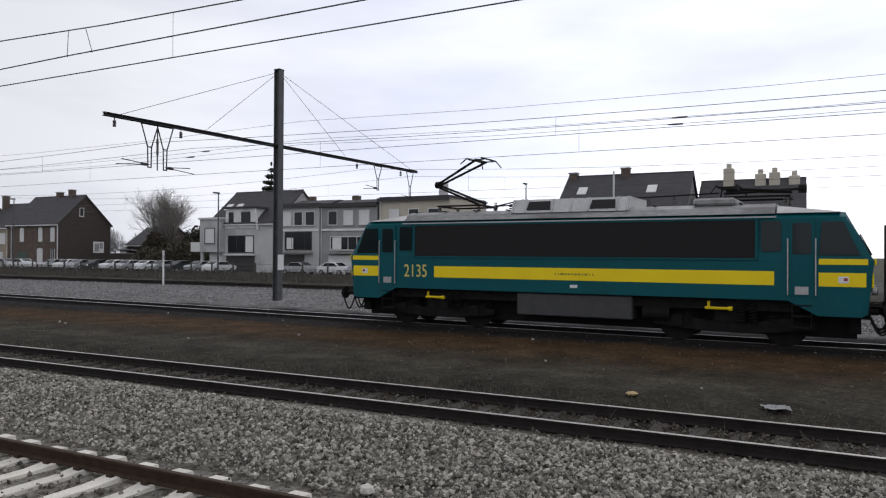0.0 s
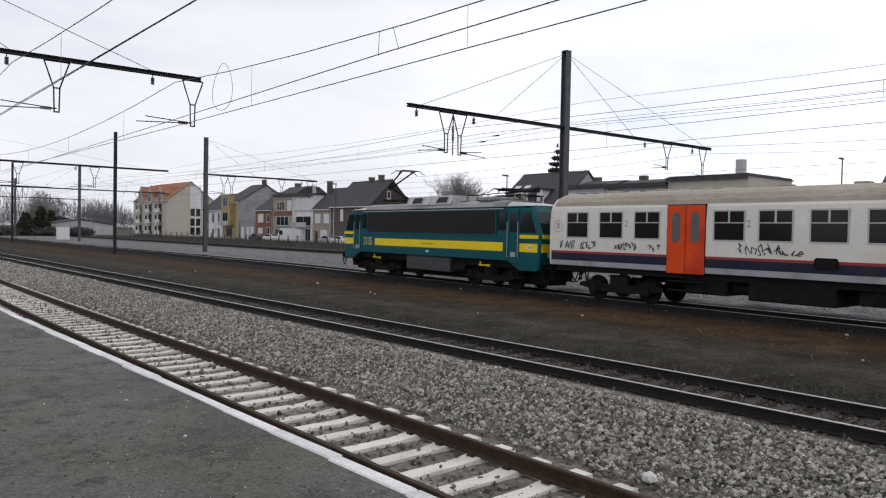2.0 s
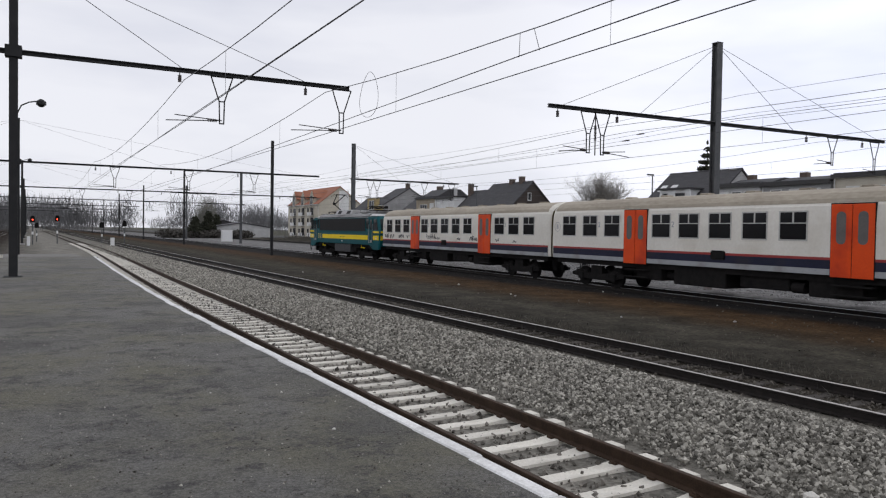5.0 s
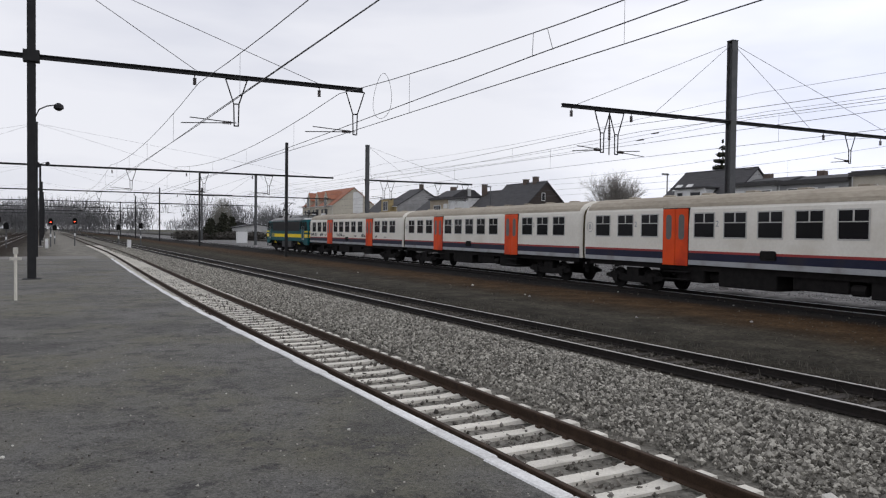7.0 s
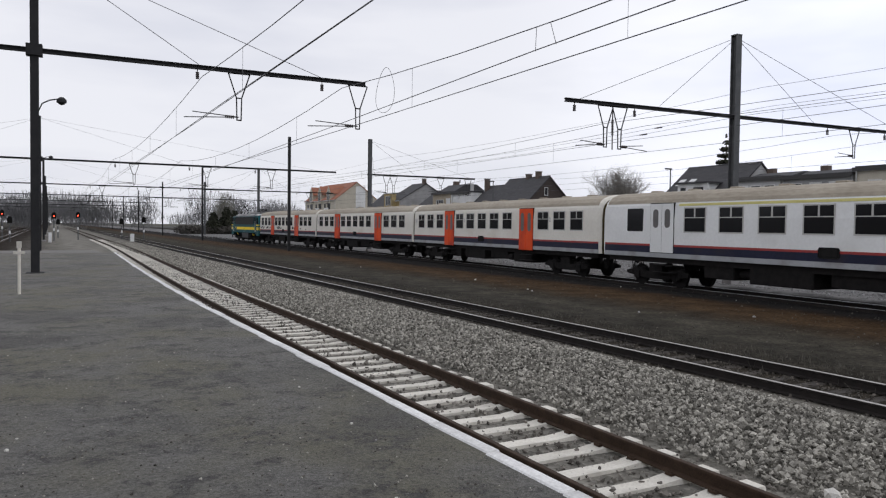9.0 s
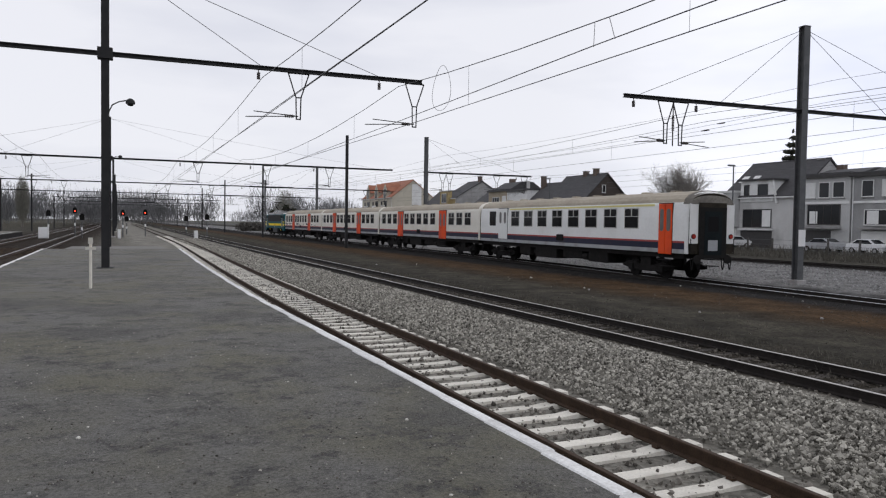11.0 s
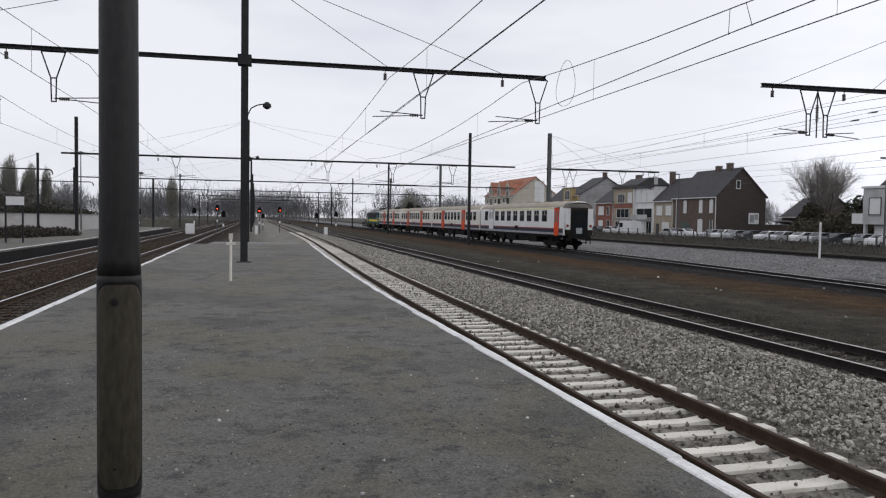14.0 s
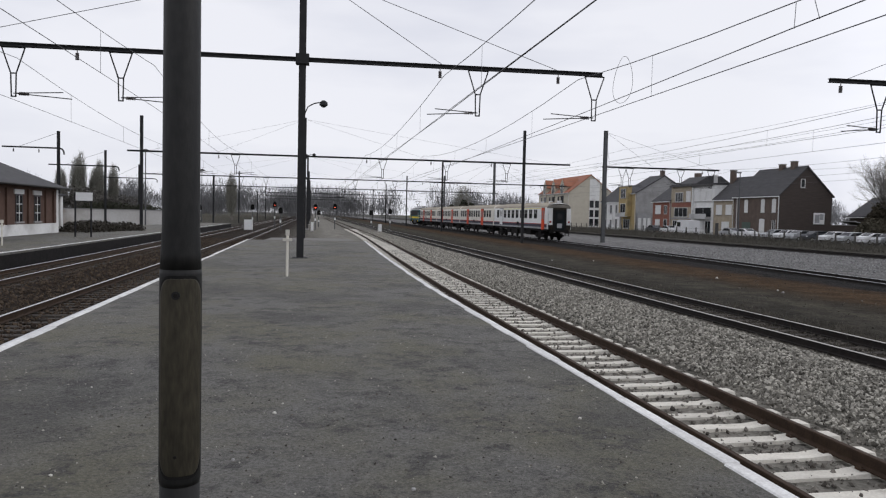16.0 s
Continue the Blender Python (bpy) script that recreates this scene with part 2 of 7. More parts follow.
def thing(name, label, category, group="", kind="", m=None):
    ob = new(name)
    ob.empty_display_size = 0.2
    if m is not None:
        ob.matrix_basis = m
    return tagged(ob, label, category, group, kind)


def box(bm, x0, x1, y0, y1, z0, z1, mi=0):
    vs = [bm.verts.new((x, y, z)) for z in (z0, z1) for y in (y0, y1) for x in (x0, x1)]
    for f in ((0, 2, 3, 1), (4, 5, 7, 6), (0, 1, 5, 4), (2, 6, 7, 3), (0, 4, 6, 2), (1, 3, 7, 5)):
        bm.faces.new([vs[i] for i in f]).material_index = mi
    return bm


def soft_box(x0, x1, y0, y1, z0, z1, r=0.02, seg=1):
    bm = box(bmesh.new(), x0, x1, y0, y1, z0, z1)
    bmesh.ops.bevel(bm, geom=bm.edges[:], offset=r, segments=seg, affect="EDGES")
    return bm


def boxes(*bs):
    bm = bmesh.new()
    for b in bs:
        box(bm, *b)
    return bm


def tube(bm, p, q, r, n=6, r2=None):
    p, q = Vector(p), Vector(q)
    d = q - p
    if d.length < 1e-6:
        return bm
    rot = d.to_track_quat("Z", "Y").to_matrix()
    rings = []
    for c, rad in ((p, r), (q, r if r2 is None else r2)):
        rings.append([bm.verts.new(c + rot @ Vector((rad * math.cos(2 * math.pi * k / n), rad * math.sin(2 * math.pi * k / n), 0))) for k in range(n)])
    for k in range(n):
        bm.faces.new((rings[0][k], rings[0][(k + 1) % n], rings[1][(k + 1) % n], rings[1][k]))
    bm.faces.new(rings[0][::-1])
    bm.faces.new(rings[1])
    return bm


def tubes(segs, r, n=6):
    bm = bmesh.new()
    for p, q in segs:
        tube(bm, p, q, r, n)
    return bm


def extrude_y(bm, prof, y0, y1, mi=0, cap=True):
    """A closed outline of (x, z) drawn out along y."""
    a = [bm.verts.new((x, y0, z)) for x, z in prof]
    b = [bm.verts.new((x, y1, z)) for x, z in prof]
    k = len(prof)
    for i in range(k):
        bm.faces.new((a[i], a[(i + 1) % k], b[(i + 1) % k], b[i])).material_index = mi
    if cap:
        bm.faces.new(a[::-1]).material_index = mi
        bm.faces.new(b).material_index = mi
    bmesh.ops.recalc_face_normals(bm, faces=bm.faces[:])
    return bm


def extrude_x(bm, prof, x0, x1, mi=0):
    """A closed outline of (y, z) drawn out along x."""
    a = [bm.verts.new((x0, y, z)) for y, z in prof]
    b = [bm.verts.new((x1, y, z)) for y, z in prof]
    k = len(prof)
    for i in range(k):
        bm.faces.new((a[i], a[(i + 1) % k], b[(i + 1) % k], b[i])).material_index = mi
    bm.faces.new(a[::-1]).material_index = mi
    bm.faces.new(b).material_index = mi
    bmesh.ops.recalc_face_normals(bm, faces=bm.faces[:])
    return bm


def smooth(ob, on=True):
    for p in ob.data.polygons:
        p.use_smooth = on
    return ob


# ---- places of the tracks: centres in x ----
TRACK_A, TRACK_B, TRACK_D, TRACK_L, TRACK_M = 5.38, 11.55, 47.6, -6.3, -11.2
PLAT_Z, EDGE_R, EDGE_L = 0.70, 3.30, -3.9
TAPER_L = -.0055


def swing(y):
    """The platform's edge and the track along it shift sideways past the platform's middle."""
    u = min(1.0, max(0.0, (y - 16.0) / 80.0))
    return 1.35 * u * u * (3 - 2 * u)


def edge_bow(y):
    """The edge runs a little towards the middle, then follows the track."""
    return swing(y) - .0135 * min(18.0, max(-10.0, y))


# ---- ground, platforms ----
def ground():
    xs = [-2500, -700, -200, -80, -40, -25, -16, -13, -9, -4.2, 2.9, 3.9, 7.0, 7.6, 10.2, 10.8, 13.3, 14.0, 18, 22, 24.6, 25.2, 28.1, 28.8, 33, 44, 45.6, 49.5, 51, 57, 60, 72, 100, 200, 700, 2500]
    zs = [-.5, -.4, -.3, -.25, -.2, -.2, -.2, -.24, -.26, -.26, -.26, -.24, -.22, -.14, -.12, -.2, -.2, -.12, -.1, -.1, -.14, -.2, -.2, -.14, -.16, -.16, -.2, -.2, 0.0, .1, .15, .15, .1, 0, -.4, -.5]
    ys = [-2500, -600, -150, -60] + [k * 4.0 - 40 for k in range(61)] + [230, 300, 400, 600, 1000, 2500]
    bm = bmesh.new()
    grid = []
    for y in ys:
        row = []
        for x, z in zip(xs, zs):
            dz = 0.05 * (noise.noise((x * .35, y * .12, 3)) if 13.5 < x < 24.7 or x > 29 and x < 44 else 0)
            row.append(bm.verts.new((x, y, z + dz)))
        grid.append(row)
    for a, b in zip(grid, grid[1:]):
        for k in range(len(xs) - 1):
            bm.faces.new((a[k], a[k + 1], b[k + 1], b[k]))
    ob = part("ground", bm, GROUND, None)
    smooth(ob)
    return tagged(ob, "railway yard ground of grey ballast, dark cinders and brown soil", "ground", kind="structure")


def platform():
    bm = bmesh.new()
    rows = []
    for y in (-60, -20, 0, 18) + tuple(range(22, 50, 3)):
        xl, xr = EDGE_L + y * TAPER_L + .02, EDGE_R + edge_bow(y) - .02
        rows.append([bm.verts.new(c) for c in ((xl, y, -.6), (xr, y, -.6), (xr, y, PLAT_Z), (xl, y, PLAT_Z))])
    for a, b in zip(rows, rows[1:]):
        for k in range(4):
            bm.faces.new((a[k], a[(k + 1) % 4], b[(k + 1) % 4], b[k]))
    bm.faces.new(rows[0])
    bm.faces.new(rows[-1][::-1])
    bmesh.ops.recalc_face_normals(bm, faces=bm.faces[:])
    slab = part("platform", bm, ASPHALT, None)
    tagged(slab, "worn grey asphalt island platform between two tracks", "platform", kind="structure")
    # edge stones with worn white paint
    stone = bmesh.new()
    box(stone, -.06, .06, 0, .99, -.16, .008)
    bmesh.ops.bevel(stone, geom=stone.edges[:], offset=.012, segments=1, affect="EDGES")
    me = bpy.data.meshes.new("edge_stone")
    stone.to_mesh(me)
    stone.free()
    me.materials.append(EDGE_WHITE)
    for x, y0, y1, tp, sw in ((EDGE_R - .04, -10, 49, 0, 1), (EDGE_L + .04, 2, 49, TAPER_L, 0)):
        y = y0
        while y < y1 - .9:
            link("edge_stone", me, slab, m=pose(x + tp * y + sw * edge_bow(y) + random.uniform(-.014, .014), y, PLAT_Z + random.uniform(0, .008), 0, 0, random.uniform(-.7, .7) - sw * math.degrees(math.atan((edge_bow(y + 1) - edge_bow(y))))) @ Matrix.Diagonal((random.uniform(.85, 1.35), 1, 1, 1)))
            y += 1.0
    # ramp of trodden gravel beyond the platform's end
    bm = bmesh.new()
    extrude_x(bm, [(49.0, -.3), (49.0, PLAT_Z - .03), (56, .25), (75, -.05), (75, -.3)], EDGE_L - .1, EDGE_R + .4)
    tagged(part("platform_ramp", bm, surface("trodden_gravel", (.12, .115, .105), (.2, .19, .175), 1.2, .95, .4, fine=30), None), "grey gravel ramp at the end of the platform", "ramp", kind="structure")
    # the station platform across the left tracks
    bm = boxes((-19.9, -12.75, -60, 120, -.5, .55))
    far = part("platform", bm, ASPHALT, None)
    tagged(far, "grey station platform beside the brick building", "platform", kind="structure")
    # a thin near-black strip covers the slab's track side
    face = part("platform_face", boxes((-12.75, -12.70, -60, 120, -.5, .46)), BLACK_SLEEPER, far, "dark platform face")
    for k in range(90):
        link("edge_stone", me, far, m=pose(-12.85 + random.uniform(-.02, .02), 20 + k, .555 + random.uniform(0, .015)))


RAIL_PROF = [(-.07, -.17), (.07, -.17), (.07, -.155), (.012, -.135), (.012, -.045), (.036, -.035), (.036, -.006), (.028, 0), (-.028, 0), (-.036, -.006), (-.036, -.035), (-.012, -.045), (-.012, -.135), (-.07, -.155)]


def sleeper_mesh(kind):
    if kind == "concrete":
        bm = bmesh.new()
        prof = [(-.155, -.10), (.155, -.10), (.125, 0), (-.125, 0)]
        a = [[bm.verts.new((x, y * w, z * s + dz)) for y, z in prof] for x, w, s, dz in ((-1.28, .95, 1, 0), (-.85, 1, 1, .01), (-.40, .88, 1, -.035), (.40, .88, 1, -.035), (.85, 1, 1, .01), (1.28, .95, 1, 0))]
        for p, q in zip(a, a[1:]):
            for k in range(4):
                bm.faces.new((p[k], p[(k + 1) % 4], q[(k + 1) % 4], q[k]))
        bm.faces.new(a[0][::-1])
        bm.faces.new(a[-1])
        bmesh.ops.recalc_face_normals(bm, faces=bm.faces[:])
    else:
        bm = soft_box(-1.3, 1.3, -.125, .125, -.1, .0, .02)
    me = bpy.data.meshes.new("sleeper")
    bm.to_mesh(me)
    bm.free()
    return me


def clip_mesh():
    bm = boxes((-.13, -.075, -.05, .05, -.17, -.14), (.075, .13, -.05, .05, -.17, -.14))
    tube(bm, (-.10, -.03, -.14), (-.10, .03, -.125), .014, 5)
    tube(bm, (.10, -.03, -.14), (.10, .03, -.125), .014, 5)
    me = bpy.data.meshes.new("rail_clip")
    bm.to_mesh(me)
    bm.free()
    me.materials.append(RUST_RAIL)
    return me


def track(x, y0, y1, label, sleepers, smat, rail_mat, s0, s1, pitch=0.60, bright=False, drop=-.165, clips=False, head=BRIGHT_RAIL, way=lambda y: 0.0):
    tr = thing("track", label, "railway track", kind="structure", m=pose(x, 0, 0))
    for sx in (-.7535, .7535):
        bm = bmesh.new()
        ys = [y0, 0, 18] + [22 + 4 * k for k in range(15)] + [90, y1]
        for prof, mi in ((RAIL_PROF, 0), ([(-.034, -.005), (.034, -.005), (.028, .003), (-.028, .003)], 1))[:2 if bright else 1]:
            rs = [[bm.verts.new((way(y) + x, y, z)) for x, z in prof] for y in ys]
            k = len(prof)
            for a, b in zip(rs, rs[1:]):
                for i in range(k):
                    bm.faces.new((a[i], a[(i + 1) % k], b[(i + 1) % k], b[i])).material_index = mi
        bmesh.ops.recalc_face_normals(bm, faces=bm.faces[:])
        part("rail", bm, [rail_mat, head], tr, m=pose(sx, 0, 0))
    if sleepers:
        me = sleeper_mesh(sleepers)
        me.materials.append(smat)
        cm = clip_mesh() if clips else None
        y = s0
        while y < s1:
            link("sleeper", me, tr, m=pose(way(y) + random.uniform(-.03, .03), y + random.uniform(-.02, .02), drop + random.uniform(-.012, .004), 0, 0, random.uniform(-.8, .8)))
            if cm and y < 26:
                for sx in (-.7535, .7535):
                    link("rail_clip", cm, tr, m=pose(sx + way(y), y, 0))
            y += pitch
    return tr


def track_c_x(y):
    """The running track swings out gently along the yard."""
    u = min(1.0, max(0.0, (y + 5.0) / 65.0))
    return 24.0 + 3.0 * u * u * (3 - 2 * u)


def curved_track(label, smat, rail_mat):
    tr = thing("track", label, "railway track", kind="structure")
    ys = [-120, -60, -30, -10, 0] + [2.5 * k for k in range(1, 27)] + [80, 120, 200, 480]
    for sx in (-.7535, .7535):
        bm = bmesh.new()
        for prof, mi in ((RAIL_PROF, 0), ([(-.034, -.005), (.034, -.005), (.028, .003), (-.028, .003)], 1)):
            rs = [[bm.verts.new((track_c_x(y) + sx + x, y, z)) for x, z in prof] for y in ys]
            k = len(prof)
            for a, b in zip(rs, rs[1:]):
                for i in range(k):
                    bm.faces.new((a[i], a[(i + 1) % k], b[(i + 1) % k], b[i])).material_index = mi
        bmesh.ops.recalc_face_normals(bm, faces=bm.faces[:])
        part("rail", bm, [rail_mat, BRIGHT_RAIL], tr)
    me = sleeper_mesh("wood")
    me.materials.append(smat)
    y = -30.0
    while y < 70:
        link("sleeper", me, tr, m=pose(track_c_x(y), y, -.165 + random.uniform(-.01, .004)))
        y += .6
    return tr


def stones(name, label, x0, x1, y0, y1, count, size, z, mat, skip=(), seed=1, way=None):
    """Loose stones as one mesh: squashed, turned octahedra."""
    rng = np.random.default_rng(seed)
    base = np.array([(1, 0, 0), (-1, 0, 0), (0, 1, 0), (0, -1, 0), (0, 0, 1), (0, 0, -1)], float)
    tri = np.array([(0, 2, 4), (2, 1, 4), (1, 3, 4), (3, 0, 4), (2, 0, 5), (1, 2, 5), (3, 1, 5), (0, 3, 5)])
    u = rng.random(count)
    px = x0 + (x1 - x0) * rng.random(count)
    py = y0 + (y1 - y0) * u ** 1.5
    keep = np.ones(count, bool)
    for a, b in skip:
        keep &= ~((px > a) & (px < b))
    px, py = px[keep], py[keep]
    if way:
        px = px + np.array([way(v) for v in py])
    k = len(px)
    ang = rng.random((k, 3)) * 6.283
    scl = size * (0.5 + rng.random((k, 1)) ** 2) * (0.6 + 0.8 * rng.random((k, 3)))
    v = base[None] * scl[:, None, :] * (0.75 + 0.5 * rng.random((k, 6, 1)))
    for ax, (i, j) in enumerate(((0, 1), (1, 2), (0, 2))):
        c, s = np.cos(ang[:, ax])[:, None], np.sin(ang[:, ax])[:, None]
        a, b = v[:, :, i].copy(), v[:, :, j].copy()
        v[:, :, i], v[:, :, j] = c * a - s * b, s * a + c * b
    pz = z(px, py) if callable(z) else np.full(k, z)
    v += np.stack([px, py, pz], 1)[:, None, :]
    f = (tri[None] + 6 * np.arange(k)[:, None, None]).reshape(-1, 3)
    me = bpy.data.meshes.new(name)
    me.from_pydata(v.reshape(-1, 3).tolist(), [], f.tolist())
    me.materials.append(mat)
    return tagged(new(name, me), label, "gravel", kind="stuff")


def island_stone(name, c1, c2):
    """Stone whose tone changes from piece to piece."""
    m = surface(name, c1, c2, 6.0, .95, .2)
    n, l = m.node_tree.nodes, m.node_tree.links
    b = n["Principled BSDF"]
    g = n.new("ShaderNodeNewGeometry")
    r = n.new("ShaderNodeValToRGB")
    r.color_ramp.elements[0].color, r.color_ramp.elements[1].color = (*c1, 1), (*c2, 1)
    e = r.color_ramp.elements.new(.82)
    e.color = tuple(.75 * a + .25 * q for a, q in zip(c2, c1)) + (1,)
    l.new(g.outputs["Random Per Island"], r.inputs["Fac"])
    l.new(r.outputs["Color"], b.inputs["Base Color"])
    return m


ground()
platform()
track(TRACK_A, -60, 420, "railway track with rusty rails on pale concrete sleepers", "concrete", CONCRETE, RUST_RAIL, -8, 128, clips=True, drop=-.155, way=swing)
track(TRACK_B, -60, 420, "disused-looking track on dark wooden sleepers", "wood", OLD_WOOD, DARK_RAIL, -14, 60, bright=True, head=DULL_HEAD, drop=-.18)
curved_track( "sooty running track on blackened sleepers", BLACK_SLEEPER, DARK_RAIL)
track(TRACK_D, -120, 480, "far running track on dark sleepers", "wood", BLACK_SLEEPER, DARK_RAIL, 10, 110)
track(TRACK_L, -60, 420, "brown running track along the platform", "wood", OLD_WOOD, RUST_RAIL, 0, 60, bright=True, drop=-.195)
track(TRACK_M, -60, 420, "brown running track along the station platform", "wood", OLD_WOOD, RUST_RAIL, 10, 70, bright=True, drop=-.195)
GREY_STONE = island_stone("grey_ballast", (.056, .051, .041), (.51, .485, .42))
PALE_STONE = island_stone("pale_ballast", (.14, .138, .135), (.36, .357, .35))
MID_STONE = island_stone("mid_ballast", (.058, .051, .042), (.33, .305, .265))
DARK_STONE = island_stone("dark_ballast", (.030, .026, .021), (.16, .142, .118))
stones("ballast", "loose grey crushed-stone ballast beside the track", 6.85, 10.45, -9, 44, 68000, .031, lambda x, y: np.interp(x, [6.8, 7.5, 9.9, 10.5], [-.17, -.10, -.09, -.18]), GREY_STONE, seed=2)
stones("ballast", "dark grey ballast between pale concrete sleepers", 3.9, 6.9, -6, 55, 11000, .030, -.208, MID_STONE, skip=((4.5, 4.76), (6.0, 6.28)), seed=3, way=swing)
stones("ballast", "grey crushed-stone ballast further along the track", 6.9, 10.45, 38, 110, 22000, .045, lambda x, y: np.interp(x, [6.8, 7.5, 9.9, 10.5], [-.17, -.10, -.09, -.18]), GREY_STONE, seed=12)
stones("ballast", "dirty ballast and litter around dark sleepers", 10.3, 13.0, -8, 34, 11000, .028, -.178, DARK_STONE, seed=4)
stones("ballast", "light grey ballast beyond the running track", 29.0, 44.5, -5, 70, 14000, .05, -.135, PALE_STONE, seed=5)
stones("ballast", "brown ballast along the platform track", -12.5, -4.3, 4, 75, 26000, .042, -.195, island_stone("brown_ballast", (.026, .017, .011), (.092, .064, .040)), skip=((-7.15, -6.95), (-5.65, -5.45)), seed=6)
stones("loose_stones", "small pale stones scattered on the platform asphalt", EDGE_L + .3, EDGE_R - .3, 1.0, 14, 3000, .008, PLAT_Z + .002, GREY_STONE, seed=7)
stones("grit", "dark clods and grit trodden into the platform asphalt", EDGE_L + .2, EDGE_R - .2, 1.6, 7.5, 2200, .009, PLAT_Z + .001, DARK_STONE, seed=21)
stones("litter_stones", "stray pale stones on the dark cinder ground", 13.6, 24.3, -4, 40, 1400, .022, -.09, DARK_STONE, seed=8)

# ---- the train: local y points ahead, z = 0 is the rail top, the front end lies at y = 0 ----
LOCO_LEN, COACH_LEN = 18.65, 24.3


def wheel_mesh(r):
    bm = bmesh.new()
    for x0, x1, ra, rb in ((-.07, .05, r, r), (.05, .075, r + .03, r + .03), (-.10, -.07, .12, .12), (-.085, -.07, r * .8, r * .8)):
        tube(bm, (x0, 0, 0), (x1, 0, 0), ra, 20, rb)
    me = bpy.data.meshes.new("wheel")
    bm.to_mesh(me)
    bm.free()
    me.materials.append(SOOT)
    return me


def bogie(parent, y, base, r, wm, heavy=False):
    """A bogie: side frames, springs, axle boxes and four wheels."""
    bm = bmesh.new()
    for s in (-1, 1):
        x = s * 1.02
        extrude_x(bm, [(-base / 2 - .75, .62), (-base / 2 - .75, .48), (-base / 2 - .2, .40), (-.5, .30), (.5, .30), (base / 2 + .2, .40), (base / 2 + .75, .48), (base / 2 + .75, .62), (base / 2, .78), (.6, .62), (-.6, .62), (-base / 2, .78)], x - .06, x + .06)
        for w in (-base / 2, base / 2):
            box(bm, x - .12, x + .12, w - .17, w + .17, r - .16, r + .18)
            for k in (-.36, .36):
                for j in range(5):
                    tube(bm, (x, w + k, .50 + .07 * j), (x, w + k, .54 + .07 * j), .10, 8)
        box(bm, x - .09, x + .09, -.42, .42, .62, 1.0)
    box(bm, -.95, .95, -.3, .3, .45, .85)
    b = part("bogie", bm, SOOT, parent, m=pose(0, y, 0))
    for w in (-base / 2, base / 2):
        for s in (-1, 1):
            link("wheel", wm, b, m=pose(s * .76, w, r, 0, 0, 0 if s > 0 else 180))
    return b


def shell(prof, rings, mat, name, parent, label=""):
    """A body lofted through (y, width factor, roof drop) rings of one outline."""
    bm = bmesh.new()
    loops = []
    for y, wf, drop in rings:
        loops.append([bm.verts.new((x * wf, y, z - drop * max(0, z - 2.2) / 2.0)) for x, z in prof])
    k = len(prof)
    for a, b in zip(loops, loops[1:]):
        for i in range(k):
            bm.faces.new((a[i], a[(i + 1) % k], b[(i + 1) % k], b[i]))
    bm.faces.new(loops[0][::-1])
    bm.faces.new(loops[-1])
    bmesh.ops.recalc_face_normals(bm, faces=bm.faces[:])
    return part(name, bm, mat, parent, label)


def side_plate(name, y0, y1, z0, z1, x, mat, parent, side, t=.008, label=""):
    a, b = sorted((side * x, side * (x + t)))
    return part(name, boxes((a, b, y0, y1, z0, z1)), mat, parent, label)


def rounded_rect(y0, y1, z0, z1, r, seg=4):
    pts = []
    for cy, cz, a0 in ((y1 - r, z1 - r, 0), (y0 + r, z1 - r, 90), (y0 + r, z0 + r, 180), (y1 - r, z0 + r, 270)):
        for k in range(seg + 1):
            a = radians(a0 + 90 * k / seg)
            pts.append((cy + r * math.cos(a), cz + r * math.sin(a)))
    return pts


def text_mesh(word, size):
    cu = bpy.data.curves.new("text", "FONT")
    cu.body, cu.size, cu.align_x, cu.align_y, cu.extrude, cu.offset = word, size, "CENTER", "CENTER", .003, .002
    ob = bpy.data.objects.new("text", cu)
    scene.collection.objects.link(ob)
    me = bpy.data.meshes.new_from_object(ob.evaluated_get(bpy.context.evaluated_depsgraph_get()))
    bpy.data.objects.remove(ob)
    return me


